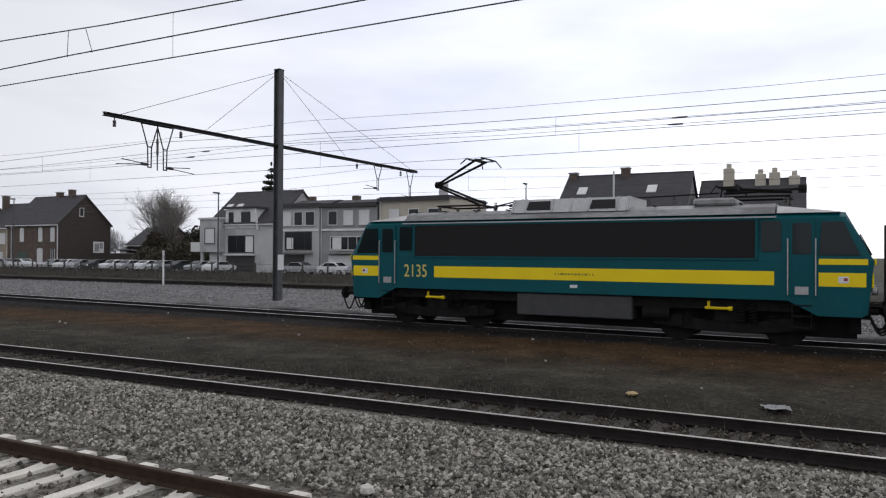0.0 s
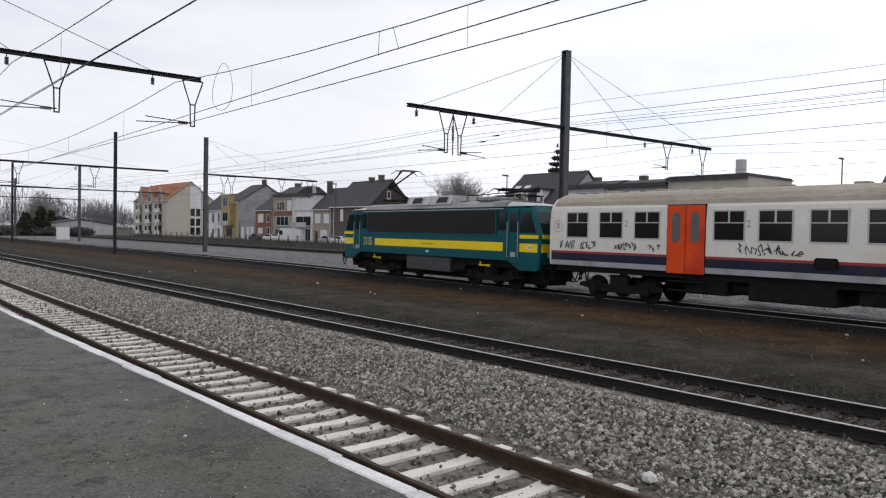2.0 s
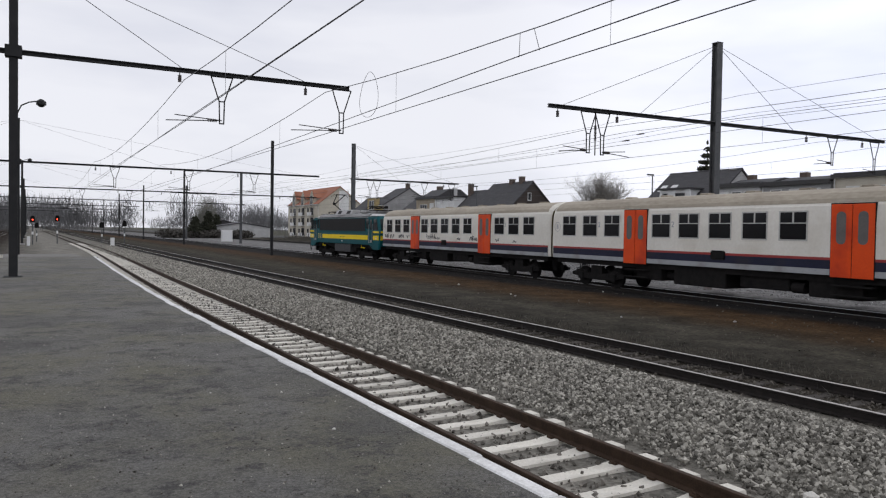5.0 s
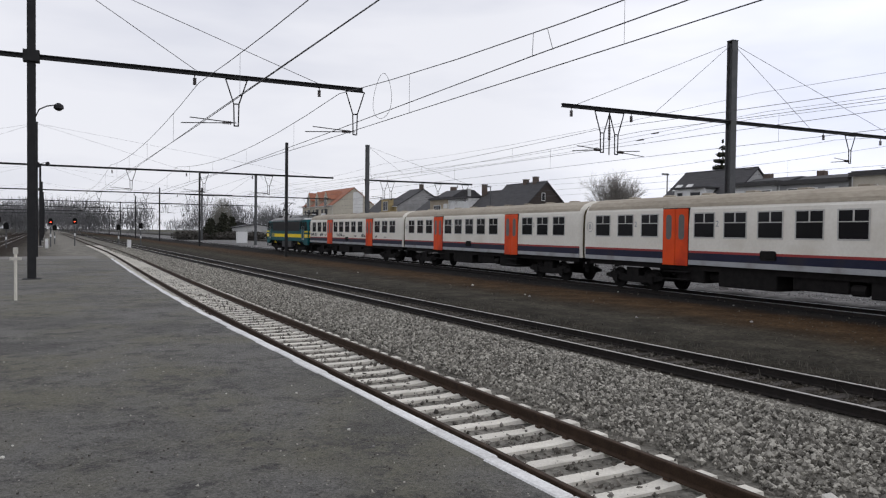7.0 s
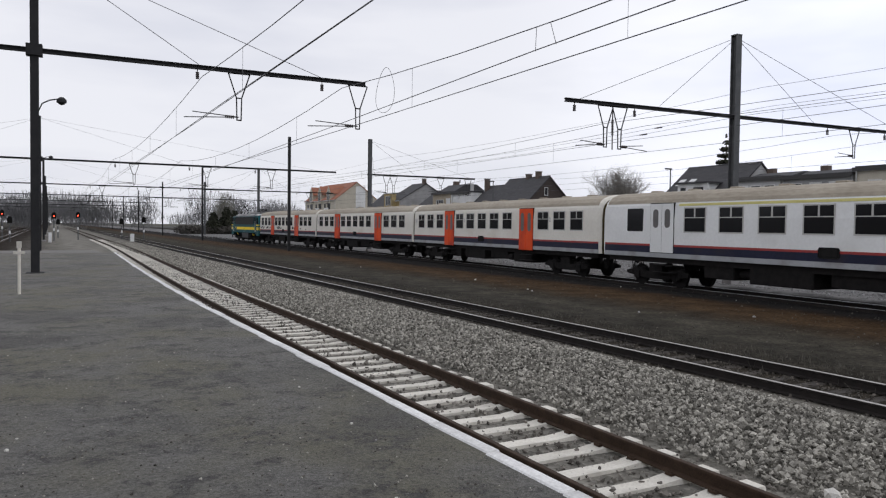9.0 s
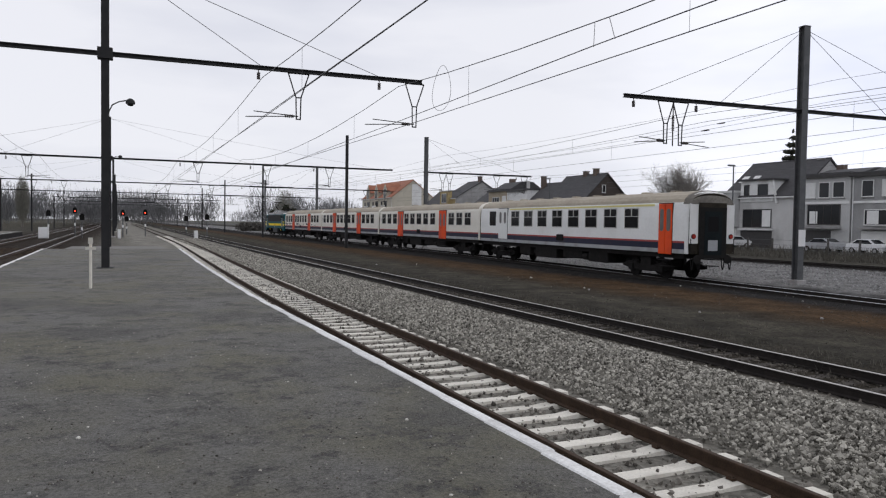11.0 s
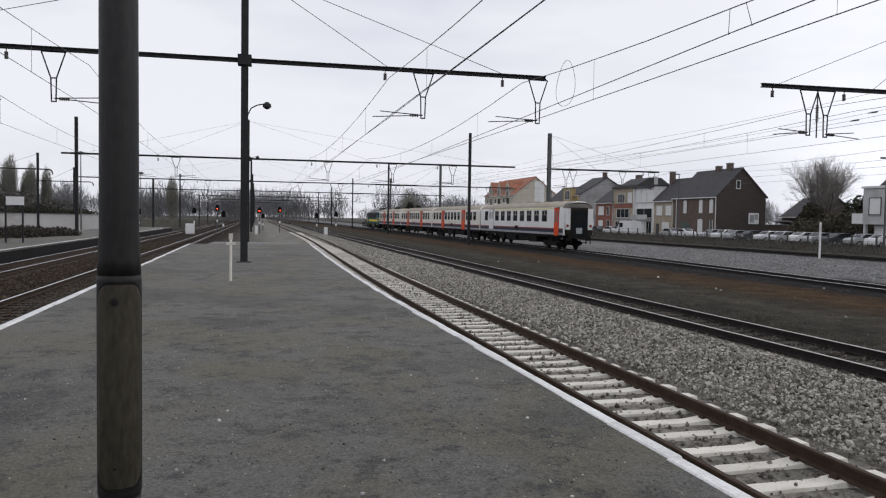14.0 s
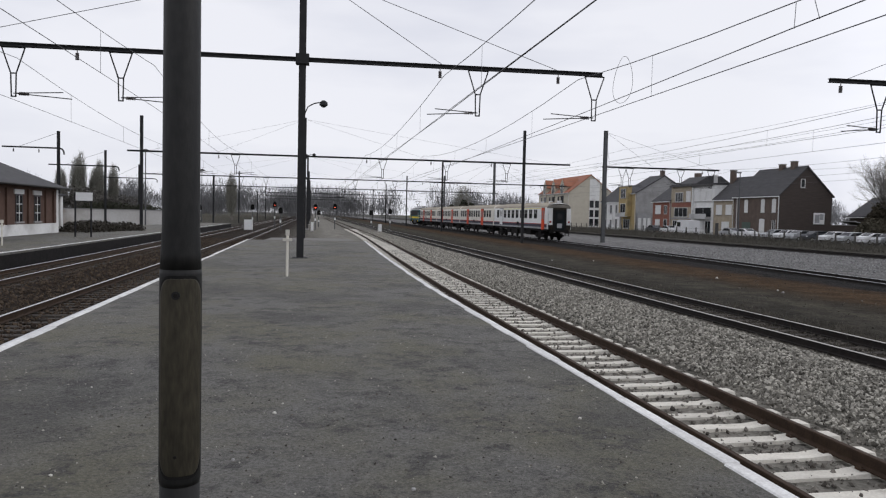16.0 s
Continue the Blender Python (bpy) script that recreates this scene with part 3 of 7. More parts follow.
def pantograph(parent, y, raised):
    p = part("pantograph", boxes((-.75, -.68, y - .9, y + .9, 4.30, 4.36), (.68, .75, y - .9, y + .9, 4.30, 4.36), (-.75, .75, y - .9, y - .83, 4.30, 4.36), (-.75, .75, y + .83, y + .9, 4.30, 4.36)), SOOT, parent,
             "raised black pantograph" if raised else "folded black pantograph")
    arms = []
    if raised:
        knee, top = y + 1.25, y - .55
        arms += [((0, y - .75, 4.42), (0, knee, 5.20)), ((.25, y - .35, 4.42), (.08, knee, 5.10))]
        arms += [((s * .12, knee, 5.20), (s * .42, top, 6.02)) for s in (-1, 1)]
        arms += [((-.12, knee, 5.2), (.12, knee, 5.2))]
        hz, hy = 6.05, top
    else:
        arms += [((s * .2, y - .9, 4.5), (s * .45, y + 1.0, 4.62)) for s in (-1, 1)] + [((0, y + 1.0, 4.5), (0, y - 1.2, 4.58))]
        hz, hy = 4.70, y + .85
    bm = tubes(arms, .045, 6)
    tube(bm, (0, (knee if raised else y - 1.2) - .1, (5.2 if raised else 4.58)), (0, (knee if raised else y - 1.2) + .12, (5.2 if raised else 4.58)), .13, 8)
    part("arm", bm, SOOT, p)
    ch = part("collector_head", tubes([((v, hy - .3, hz - .03), (v, hy + .3, hz - .03)) for v in (-.4, .4)] + [((-.4, hy, hz - .03), (.4, hy, hz - .03))], .025, 6), SOOT, p)
    for d in (-.3, .3):
        bm = tubes([((-.6, hy + d, hz), (.6, hy + d, hz))], .03, 6)
        for v in (-1, 1):
            tube(bm, (v * .6, hy + d, hz), (v * .9, hy + d * 1.3, hz - .22), .022, 6)
        part("collector_strip", bm, SOOT, ch)
    for s in (-.7, .7):
        for d in (-.8, .8):
            bm = bmesh.new()
            for k in range(3):
                tube(bm, (s, y + d, 4.12 + .06 * k), (s, y + d, 4.15 + .06 * k), .075, 8)
            tube(bm, (s, y + d, 4.1), (s, y + d, 4.31), .035, 6)
            part("insulator", bm, PORCELAIN, p)


NUMBER_YELLOW = surface("pale_yellow_number_paint", (.62, .52, .12), (.72, .60, .16), 4, .6)
OCHRE_DIRT = surface("ochre_brown_end_dirt", (.035, .028, .016), (.20, .155, .07), 1.4, .85, fine=9, c3=(.02, .017, .013), stretch=(1, 1, .25), spec=.15)
END_DIRT = surface("brown_black_end_dirt", (.014, .012, .010), (.042, .035, .025), 2.0, .85, spec=.15)


def locomotive():
    lo = thing("locomotive", "teal electric locomotive with yellow stripes and one raised pantograph", "locomotive")
    wm = wheel_mesh(.58)
    W = 1.45
    prof = [(-W, 1.32), (-W, 3.62), (-W + .05, 3.78), (W - .05, 3.78), (W, 3.62), (W, 1.32)]
    L = LOCO_LEN
    # cab noses rake back above the waist
    bm = bmesh.new()

    def ring(y_low, y_waist, y_top, wf, low):
        return [bm.verts.new(c) for c in ((-W * wf, y_low, low), (-W * wf, y_waist, 2.45), (-W * wf * .96, y_top, 3.66), (-W * wf * .8, y_top, 3.80), (W * wf * .8, y_top, 3.80), (W * wf * .96, y_top, 3.66), (W * wf, y_waist, 2.45), (W * wf, y_low, low))]

    rings = [ring(-.80, -.66, -1.34, .955, 1.0), ring(-.95, -.84, -1.48, .995, .92), ring(-2.0, -2.0, -2.0, 1.0, .92), ring(-2.75, -2.75, -2.75, 1, 1.32),
             ring(-L + 2.75, -L + 2.75, -L + 2.75, 1, 1.32), ring(-L + 2.0, -L + 2.0, -L + 2.0, 1.0, .92), ring(-L + .95, -L + .84, -L + 1.48, .995, .92), ring(-L + .80, -L + .66, -L + 1.34, .955, 1.0)]
    for a, b in zip(rings, rings[1:]):
        for k in range(8):
            bm.faces.new((a[k], a[(k + 1) % 8], b[(k + 1) % 8], b[k]))
    bm.faces.new(rings[0][::-1])
    bm.faces.new(rings[-1])
    bmesh.ops.recalc_face_normals(bm, faces=bm.faces[:])
    part("body", bm, TEAL, lo)
    # roof
    bm = extrude_y(bmesh.new(), [(-1.36, 3.78), (-1.22, 3.98), (-.9, 4.10), (.9, 4.10), (1.22, 3.98), (1.36, 3.78)], -L + 3.1, -3.1)
    part("roof", bm, ROOF_SILVER, lo, "dull silver roof stained with soot")
    for y0, y1 in ((-3.05, -1.45), (-L + 1.45, -L + 3.05)):
        nose = y1 if y1 > -5 else y0
        bm = bmesh.new()
        a = [bm.verts.new(c) for c in ((-1.34, y0, 3.79), (-1.0, y0, 4.02 if y0 != nose else 3.83), (1.0, y0, 4.02 if y0 != nose else 3.83), (1.34, y0, 3.79))]
        b = [bm.verts.new(c) for c in ((-1.34, y1, 3.79), (-1.0, y1, 4.02 if y1 != nose else 3.83), (1.0, y1, 4.02 if y1 != nose else 3.83), (1.34, y1, 3.79))]
        for k in range(3):
            bm.faces.new((a[k], a[k + 1], b[k + 1], b[k]))
        bm.faces.new((a[0], a[3], a[2], a[1]))
        bm.faces.new((b[0], b[1], b[2], b[3]))
        bm.faces.new((a[0], b[0], b[3], a[3]))
        bmesh.ops.recalc_face_normals(bm, faces=bm.faces[:])
        part("cab_roof", bm, CAB_WHITE, lo)
    # raised middle section of the roof with dark grille windows
    bm = extrude_y(bmesh.new(), [(-1.28, 3.98), (-1.02, 4.44), (1.02, 4.44), (1.28, 3.98)], -11.35, -7.3)
    mid = part("roof_hood", bm, HOOD_SILVER, lo)
    for yb in (-7.36, -7.82, -8.78, -9.42, -10.02, -10.98, -11.3):
        for sx in (-1, 1):
            part("hood_rib", tubes([((sx * 1.29, yb, 4.0), (sx * 1.035, yb, 4.45))], .028, 4), ALU, mid)
    for yb in np.arange(-14.6, -3.3, 1.25):
        if not -11.5 < yb < -7.2:
            part("roof_seam", boxes((-1.2, 1.2, yb - .02, yb + .02, 4.09, 4.125)), SOOT, lo)
    for y in (-8.3, -10.5):
        for s in (-1, 1):
            bm = bmesh.new()
            q = [bm.verts.new(c) for c in ((s * 1.245, y - .42, 4.07), (s * 1.245, y + .42, 4.07), (s * 1.085, y + .38, 4.36), (s * 1.085, y - .38, 4.36))]
            q2 = [bm.verts.new((v.co.x + s * .012, v.co.y, v.co.z + .006)) for v in q]
            bm.faces.new(q2)
            for k in range(4):
                bm.faces.new((q[k], q[(k + 1) % 4], q2[(k + 1) % 4], q2[k]))
            bmesh.ops.recalc_face_normals(bm, faces=bm.faces[:])
            part("grille", bm, LOUVRE, mid)
    bm = soft_box(-1.1, 1.1, -L + 4.2, -L + 5.4, 4.08, 4.3, .06)
    part("roof_box", bm, ROOF_SILVER, lo)
    pantograph(lo, -5.0, True)
    pantograph(lo, -15.0, False)
    part("roof_busbar", tubes([((.3, -6, 4.35), (.3, -13.8, 4.55)), ((-.35, -6.2, 4.28), (-.35, -7.4, 4.5))], .025), SOOT, lo)
    for y in (-6.4, -7.0, -11.8, -12.6, -13.4):
        bm = bmesh.new()
        for k in range(5):
            tube(bm, (-.55, y, 4.1 + .07 * k), (-.55, y, 4.135 + .07 * k), .085 - .008 * k, 8)
        part("roof_insulator", bm, PORCELAIN, lo)
    for s in (-1, 1):
        x = W + .002
        # louvre band in five framed panels
        bm = bmesh.new()
        zs = np.linspace(2.52, 3.58, 15)
        for za in zs[:-1]:
            a, b = sorted((s * x, s * (x + .022)))
            box(bm, a, b, -15.05, -3.60, za, za + .058)
        a, b = sorted((s * x, s * (x + .008)))
        box(bm, a, b, -15.05, -3.60, 2.50, 3.60)
        lv = part("louvre_band", bm, LOUVRE, lo, "dark louvred ventilation band")
        part("frame", boxes(*[(*sorted((s * x, s * (x + .035))), y0, y1, z0, z1) for y0, y1, z0, z1 in ((-15.12, -3.53, 2.45, 2.50), (-15.12, -3.53, 3.60, 3.635), (-15.12, -15.05, 2.45, 3.62), (-3.60, -3.53, 2.45, 3.62))]), TEAL, lv)
        side_plate("gutter", -15.6, -3.05, 3.66, 3.70, W - .01, ALU, lo, s, .05)
        st = side_plate("yellow_stripe", -15.55, -4.40, 1.74, 2.14, W + .002, YELLOW, lo, s)
        bars = bmesh.new()
        for k, wdt in enumerate((.05, .05, .16, .09, .12, .08, .1, .12, .07, .14, .05, .05)):
            yb = -9.0 - .115 * k
            a, b = sorted((s * (x + .009), s * (x + .012)))
            box(bars, a, b, yb - wdt / 3, yb + wdt / 3, 1.91, 1.97)
        part("lettering_bars", bars, surface("faded_brown_lettering", (.25, .17, .02), (.32, .22, .03), 9, .6), st)["kind"] = "stuff"
        me = text_mesh("2135", .56)
        me.materials.append(NUMBER_YELLOW)
        link("running_number", me, lo, "", pose(s * (x + .003), -3.62, 1.94, 90, 0, 90 * s) @ Matrix.Diagonal((.9, 1.15, 1, 1)))
        part("maker_plate", soft_box(*sorted((s * x, s * (x + .015))), -9.75, -9.5, 1.50, 1.60, .005), PALE_PLASTIC, lo)
        for e in (0, 1):
            def yy(v):
                return v if e == 0 else -L - v
            # nose stripes
            for z0, z1, ya in ((2.34, 2.50, -.80), (1.74, 2.12, -.84)):
                y0, y1 = sorted((yy(ya), yy(-1.98)))
                sp = side_plate("yellow_stripe", y0, y1, z0, z1, W - .004, YELLOW, lo, s, .012)
                if z0 < 2:
                    y0, y1 = sorted((yy(-1.25), yy(-1.5)))
                    pl = side_plate("small_plate", y0, y1, 1.84, 2.02, W + .009, PALE_PLASTIC, sp, s, .006)
                    y0, y1 = sorted((yy(-1.28), yy(-1.37)))
                    side_plate("red_mark", y0, y1, 1.9, 1.98, W + .016, RED_LINE, pl, s, .004)
            # cab door with window, handrails and step
            y0, y1 = sorted((yy(-2.08), yy(-2.72)))
            dr = side_plate("cab_door", y0, y1, 1.45, 3.62, W + .001, TEAL, lo, s, .012)
            bm = extrude_x(bmesh.new(), rounded_rect(y0 + .08, y1 - .08, 2.62, 3.5, .08), *sorted((s * (W + .012), s * (W + .02))))
            part("window", bm, CAB_GLASS, dr)
            part("step_plate", boxes((*sorted((s * (W + .012), s * (W + .03))), y0 + .15, y1 - .15, 1.5, 1.72)), ALU, dr)
            for yh in (y0 - .03, y1 + .03):
                bm = tubes([((s * (W + .06), yh, 1.5), (s * (W + .06), yh, 3.05)), ((s * W, yh, 1.5), (s * (W + .06), yh, 1.5)), ((s * W, yh, 3.05), (s * (W + .06), yh, 3.05))], .02)
                part("handrail", bm, ALU, lo)
            # cab side window, raked, and small engine-room window
            za, zb = 2.60, 3.52
            bm = bmesh.new()
            pts = [(yy(-1.98), za), (yy(-.98), za), (yy(-1.38), zb), (yy(-1.90), zb)]
            if e:
                pts = pts[::-1]
            bm = extrude_x(bm, pts, *sorted((s * (W - .07), s * (W + .006))))
            part("cab_window", bm, CAB_GLASS, lo)
            y0, y1 = sorted((yy(-2.92), yy(-3.44)))
            bm = extrude_x(bmesh.new(), rounded_rect(y0, y1, 2.70, 3.56, .07), *sorted((s * (W - .01), s * (W + .012))))
            part("side_window", bm, CAB_GLASS, lo)
            # steps below the door
            bm = boxes(*[(*sorted((s * 1.2, s * 1.47)), yy(-2.4) - .25, yy(-2.4) + .25, z, z + .03) for z in (.55, .88, 1.18)])
            for d in (-.24, .24):
                tube(bm, (s * 1.42, yy(-2.4) + d, .5), (s * 1.42, yy(-2.4) + d, 1.35), .02)
            part("steps", bm, SOOT, lo)
        # yellow damper bars on the bogies
        for yb in (-4.3, -14.0):
            bm = tubes([((s * 1.25, yb - .35, 1.02), (s * 1.25, yb + .35, 1.02)), ((s * 1.25, yb + .25, 1.0), (s * 1.25, yb + .25, 1.22))], .045)
            tube(bm, (s * 1.25, yb - .42, 1.02), (s * 1.25, yb - .3, 1.02), .07)
            part("damper", bm, YELLOW, lo)
            for d in (-.55, -.85):
                bm, last = bmesh.new(), None
                for k in range(43):
                    a = 2 * math.pi * k / 7
                    c = (s * 1.2 + .11 * math.cos(a), yb + d - .1 + .11 * math.sin(a), .62 + .0135 * k)
                    if last:
                        tube(bm, last, c, .02, 5)
                    last = c
                bmesh.ops.remove_doubles(bm, verts=bm.verts[:], dist=.006)
                part("coil_spring", bm, SOOT, lo)
    for e in (0, 1):
        def yy(v):
            return v if e == 0 else -L - v
        # windscreens lie on the raked front
        sg = 1 if e == 0 else -1
        for s in (-1, 1):
            bm = bmesh.new()
            q = [bm.verts.new(c) for c in ((s * .06, yy(-.705), 2.60), (s * 1.24, yy(-.715), 2.60), (s * 1.18, yy(-1.20), 3.52), (s * .06, yy(-1.19), 3.52))]
            q2 = [bm.verts.new(v.co + Vector((0, sg * -.03, -.02))) for v in q]
            bm.faces.new(q)
            for k in range(4):
                bm.faces.new((q[k], q[(k + 1) % 4], q2[(k + 1) % 4], q2[k]))
            bmesh.ops.recalc_face_normals(bm, faces=bm.faces[:])
            ws = part("windscreen", bm, CAB_GLASS, lo)
            part("wiper", tubes([((s * .5, yy(-.69), 2.62), (s * .75, yy(-.98), 3.2))], .012, 5), SOOT, ws)
            hl = part("headlight", tubes([((s * .9, yy(-.70), 1.62), (s * .9, yy(-.58), 1.62))], .11, 14), ALU, lo)
            part("lens", tubes([((s * .9, yy(-.6), 1.62), (s * .9, yy(-.565), 1.62))], .09, 14), CAB_GLASS, hl)
            bm = tubes([((s * .875, yy(-.75), 1.05), (s * .875, yy(-.2 - .35 * e), 1.05))], .09, 10)
            tube(bm, (s * .875, yy(-.06 - .35 * e), 1.05), (s * .875, yy(-.35 * e), 1.05), .24, 14)
            part("buffer", bm, SOOT, lo)
        for z0, z1, d in ((2.34, 2.5, -.60), (1.74, 2.12, -.66)):
            y0, y1 = sorted((yy(d), yy(d - .05)))
            part("yellow_stripe", boxes((-1.34, 1.34, y0, y1, z0, z1)), YELLOW, lo)
        bm = boxes((-1.25, 1.25, *sorted((yy(-.75), yy(-1.3))), .86, 1.22))
        box(bm, -.12, .12, *sorted((yy(-.2), yy(-.8))), .93, 1.15)
        box(bm, -.9, .9, *sorted((yy(-.95), yy(-1.25))), .42, .88)
        part("buffer_beam", bm, SOOT, lo)
        for xh in (-.55, -.35, .4, .6, -1.25):
            bm = bmesh.new()
            pr = None
            for k in range(9):
                a = math.pi * k / 8
                c = (xh + .05 * k / 8, yy(-.78 + .62 * k / 8), 1.0 - .55 * math.sin(a))
                if pr:
                    tube(bm, pr, c, .03, 5)
                pr = c
            part("air_hose", bm, BLACK_RUBBER, lo)
    bogie(lo, -4.35, 3.0, .58, wm)
    bogie(lo, -L + 4.35, 3.0, .58, wm)
    # the second, low box is an added dark filling that closes the view beneath
    part("underframe", boxes((-1.2, 1.2, -16.2, -2.45, .98, 1.34), (-.62, .62, -17.6, -1.1, .26, .98)), SOOT, lo)
    part("battery_box", soft_box(-1.38, 1.38, -11.5, -7.6, .55, 1.28, .03), surface("dark_grey_box", (.035, .035, .036), (.06, .06, .062), 3, .6), lo)
    for s in (-1, 1):
        part("air_tank", tubes([((s * 1.1, -12.6, .8), (s * 1.1, -11.8, .8))], .22, 12), SOOT, lo)
    return lo


FRAME_PALE = surface("pale_window_frame", (.46, .45, .42), (.56, .55, .51), 5, .55)
COACH_PROF = [(-1.38, 1.30), (-1.41, 1.6), (-1.41, 3.0), (-1.37, 3.62), (-1.28, 3.86), (-1.08, 4.06), (-.75, 4.20), (-.35, 4.27), (0, 4.29),
              (.35, 4.27), (.75, 4.20), (1.08, 4.06), (1.28, 3.86), (1.37, 3.62), (1.41, 3.0), (1.41, 1.6), (1.38, 1.30)]


def coach_window_meshes(w, h):
    fr = bmesh.new()
    for b in ((0, .014, -.03, w + .03, -.03, .02), (0, .014, -.03, w + .03, h - .02, h + .03), (0, .014, -.03, .02, 0, h), (0, .014, w - .02, w + .03, 0, h), (0, .012, .02, w - .02, h * .58, h * .58 + .035), (0, .012, w * .47, w * .53, h * .61, h)):
        box(fr, *b)
    gl = extrude_x(bmesh.new(), rounded_rect(0, w, 0, h, .09), -.012, .006)
    out = []
    for n, bm, mt in (("window", fr, FRAME_PALE), ("pane", gl, COACH_GLASS)):
        me = bpy.data.meshes.new(n)
        bm.to_mesh(me)
        bm.free()
        me.materials.append(mt)
        out.append(me)
    return out


def side_x(z):
    return np.interp(z, [1.3, 1.6, 3.0, 3.62, 3.86], [1.38, 1.41, 1.41, 1.37, 1.28])


def double_door(parent, y, w, mat, z0=1.22, z1=3.70, name="door"):
    """A folding door of two leaves, each with a tall rounded pane."""
    for s in (-1, 1):
        d = part(name, boxes((*sorted((s * 1.30, s * 1.425)), y - w, y, z0, z1)), BLACK_RUBBER, parent)
        for a, b in ((y - w + .025, y - w / 2 - .012), (y - w / 2 + .012, y - .025)):
            lf = part("door_leaf", soft_box(*sorted((s * 1.40, s * 1.452)), a, b, z0 + .02, z1 - .04, .012), mat, d)
            mid, hw = (a + b) / 2, min(.17, (b - a) * .30)
            bm = extrude_x(bmesh.new(), rounded_rect(mid - hw, mid + hw, z0 + 1.12, z1 - .28, hw * .9), *sorted((s * 1.44, s * 1.457)))
            part("door_pane", bm, surface("dim_door_glass", (.10, .095, .09), (.15, .14, .13), 3, .3) if "dim_door_glass" not in bpy.data.materials else bpy.data.materials["dim_door_glass"], d)
        part("step", boxes((*sorted((s * 1.1, s * 1.46)), y - w + .05, y - .05, .62, .66), (*sorted((s * 1.1, s * 1.46)), y - w + .05, y - .05, .94, .98)), SOOT, d)


def under_gear(co, L, wm):
    bogie(co, -3.6, 2.5, .46, wm)
    bogie(co, -L + 3.6, 2.5, .46, wm)
    part("underframe", boxes((-1.25, 1.25, -L + .5, -.5, 1.06, 1.32), (-.25, .25, -L + 4.5, -4.5, .8, 1.1)), SOOT, co)
    for k, (y0, y1, z0, wd) in enumerate(((-8.2, -6.6, .55, 1.2), (-11.8, -9.0, .48, 1.25), (-14.6, -12.4, .6, 1.15), (-17.4, -15.4, .5, 1.2))):
        part("equipment_box", soft_box(-wd, wd, y0, y1, z0, 1.1, .04), SOOT, co)
    part("air_tank", tubes([((-1.0, -15.2, .75), (-1.0, -14.7, .75))], .2, 10), SOOT, co)
    part("air_tank", tubes([((-.8, -8.9, .8), (-.8, -8.3, .8))], .2, 10), SOOT, co)
    for e in (0, 1):
        y = -.22 if e == 0 else -L + .22
        yo = 0.0 if e == 0 else -L
        bm = boxes((-.72, .72, min(y, yo), max(y, yo), 1.15, 3.42))
        bw = part("gangway", bm, BLACK_RUBBER, co, "black rubber gangway bellows")
        for k in range(5):
            yk = y + (yo - y) * (k + .5) / 5
            part("fold", boxes((-.78, .78, yk - .02, yk + .02, 1.1, 3.48)), BLACK_RUBBER, bw)
        for s in (-1, 1):
            bm = tubes([((s * .875, y, 1.05), (s * .875, yo * .8 + y * .2, 1.05))], .08, 8)
            tube(bm, (s * .875, yo * .85 + y * .15, 1.05), (s * .875, yo, 1.05), .22, 12)
            part("buffer", bm, SOOT, co)
        for xh in (-1.1, -.7, .7, 1.1):
            bm = bmesh.new()
            pr = None
            for k in range(7):
                a = math.pi * k / 6
                c = (xh, y + (yo - y) * k / 6, 1.1 - .55 * math.sin(a))
                if pr:
                    tube(bm, pr, c, .028, 5)
                pr = c
            part("air_hose", bm, BLACK_RUBBER, co)


def coach_body(co, L, paint):
    shell(COACH_PROF, [(-.13, .95, .16), (-.24, .985, .05), (-.42, 1, .0), (-L + .42, 1, 0), (-L + .24, .985, .05), (-L + .13, .95, .16)], paint, "body", co)
    roof = [(x * 1.004, z + .006) for x, z in COACH_PROF[4:13]]
    roof = [(-1.345, 3.72)] + roof + [(1.345, 3.72)]
    bm = extrude_y(bmesh.new(), roof, -L + .40, -.40)
    rf = smooth(part("roof", bm, COACH_ROOF, co, "grey roof browned by brake dust"), False)
    for k in range(9):
        part("roof_vent", soft_box(-.22, .22, -2.6 - k * 2.4, -2.15 - k * 2.4, 4.25, 4.36, .03), COACH_ROOF, rf)
    for s in (-1, 1):
        side_plate("grey_sill", -L + .30, -.30, 1.30, 1.50, 1.402, SILL_GREY, co, s, .014)
        side_plate("navy_band", -L + .30, -.30, 1.50, 1.80, 1.408, NAVY, co, s, .007)
        side_plate("red_line", -L + .30, -.30, 1.80, 1.89, 1.408, RED_LINE, co, s, .007)


def end_plates(co, L, rear):
    """Dirty end walls beside the gangways; the rear of the train keeps white corner panels above a black headstock."""
    for e, (y0, y1) in enumerate(((-.125, -.105), (-L + .105, -L + .125))):
        prof = [(x * .93, 1.3 + (z - 1.3) * .955) for x, z in COACH_PROF]
        last = rear and e == 1
        part("end_wall", extrude_y(bmesh.new(), prof, y0, y1), END_DIRT if rear else OCHRE_DIRT, co)
        if last:
            for sx in (-1, 1):
                a, b = sorted((sx * .80, sx * 1.30))
                pn = part("corner_panel", soft_box(a, b, -L + .075, -L + .106, 1.78, 3.66, .02), COACH_PALE, co, "white corner panel beside the gangway")
                part("red_line", boxes((a + .02, b - .02, -L + .079, -L + .0845, 1.80, 1.89)), RED_LINE, pn)
                part("corner_rail", tubes([((sx * 1.25, -L + .03, 1.3), (sx * 1.25, -L + .03, 2.0)), ((sx * 1.25, -L + .03, 2.0), (sx * 1.25, -L + .1, 2.0))], .018), SOOT, co)


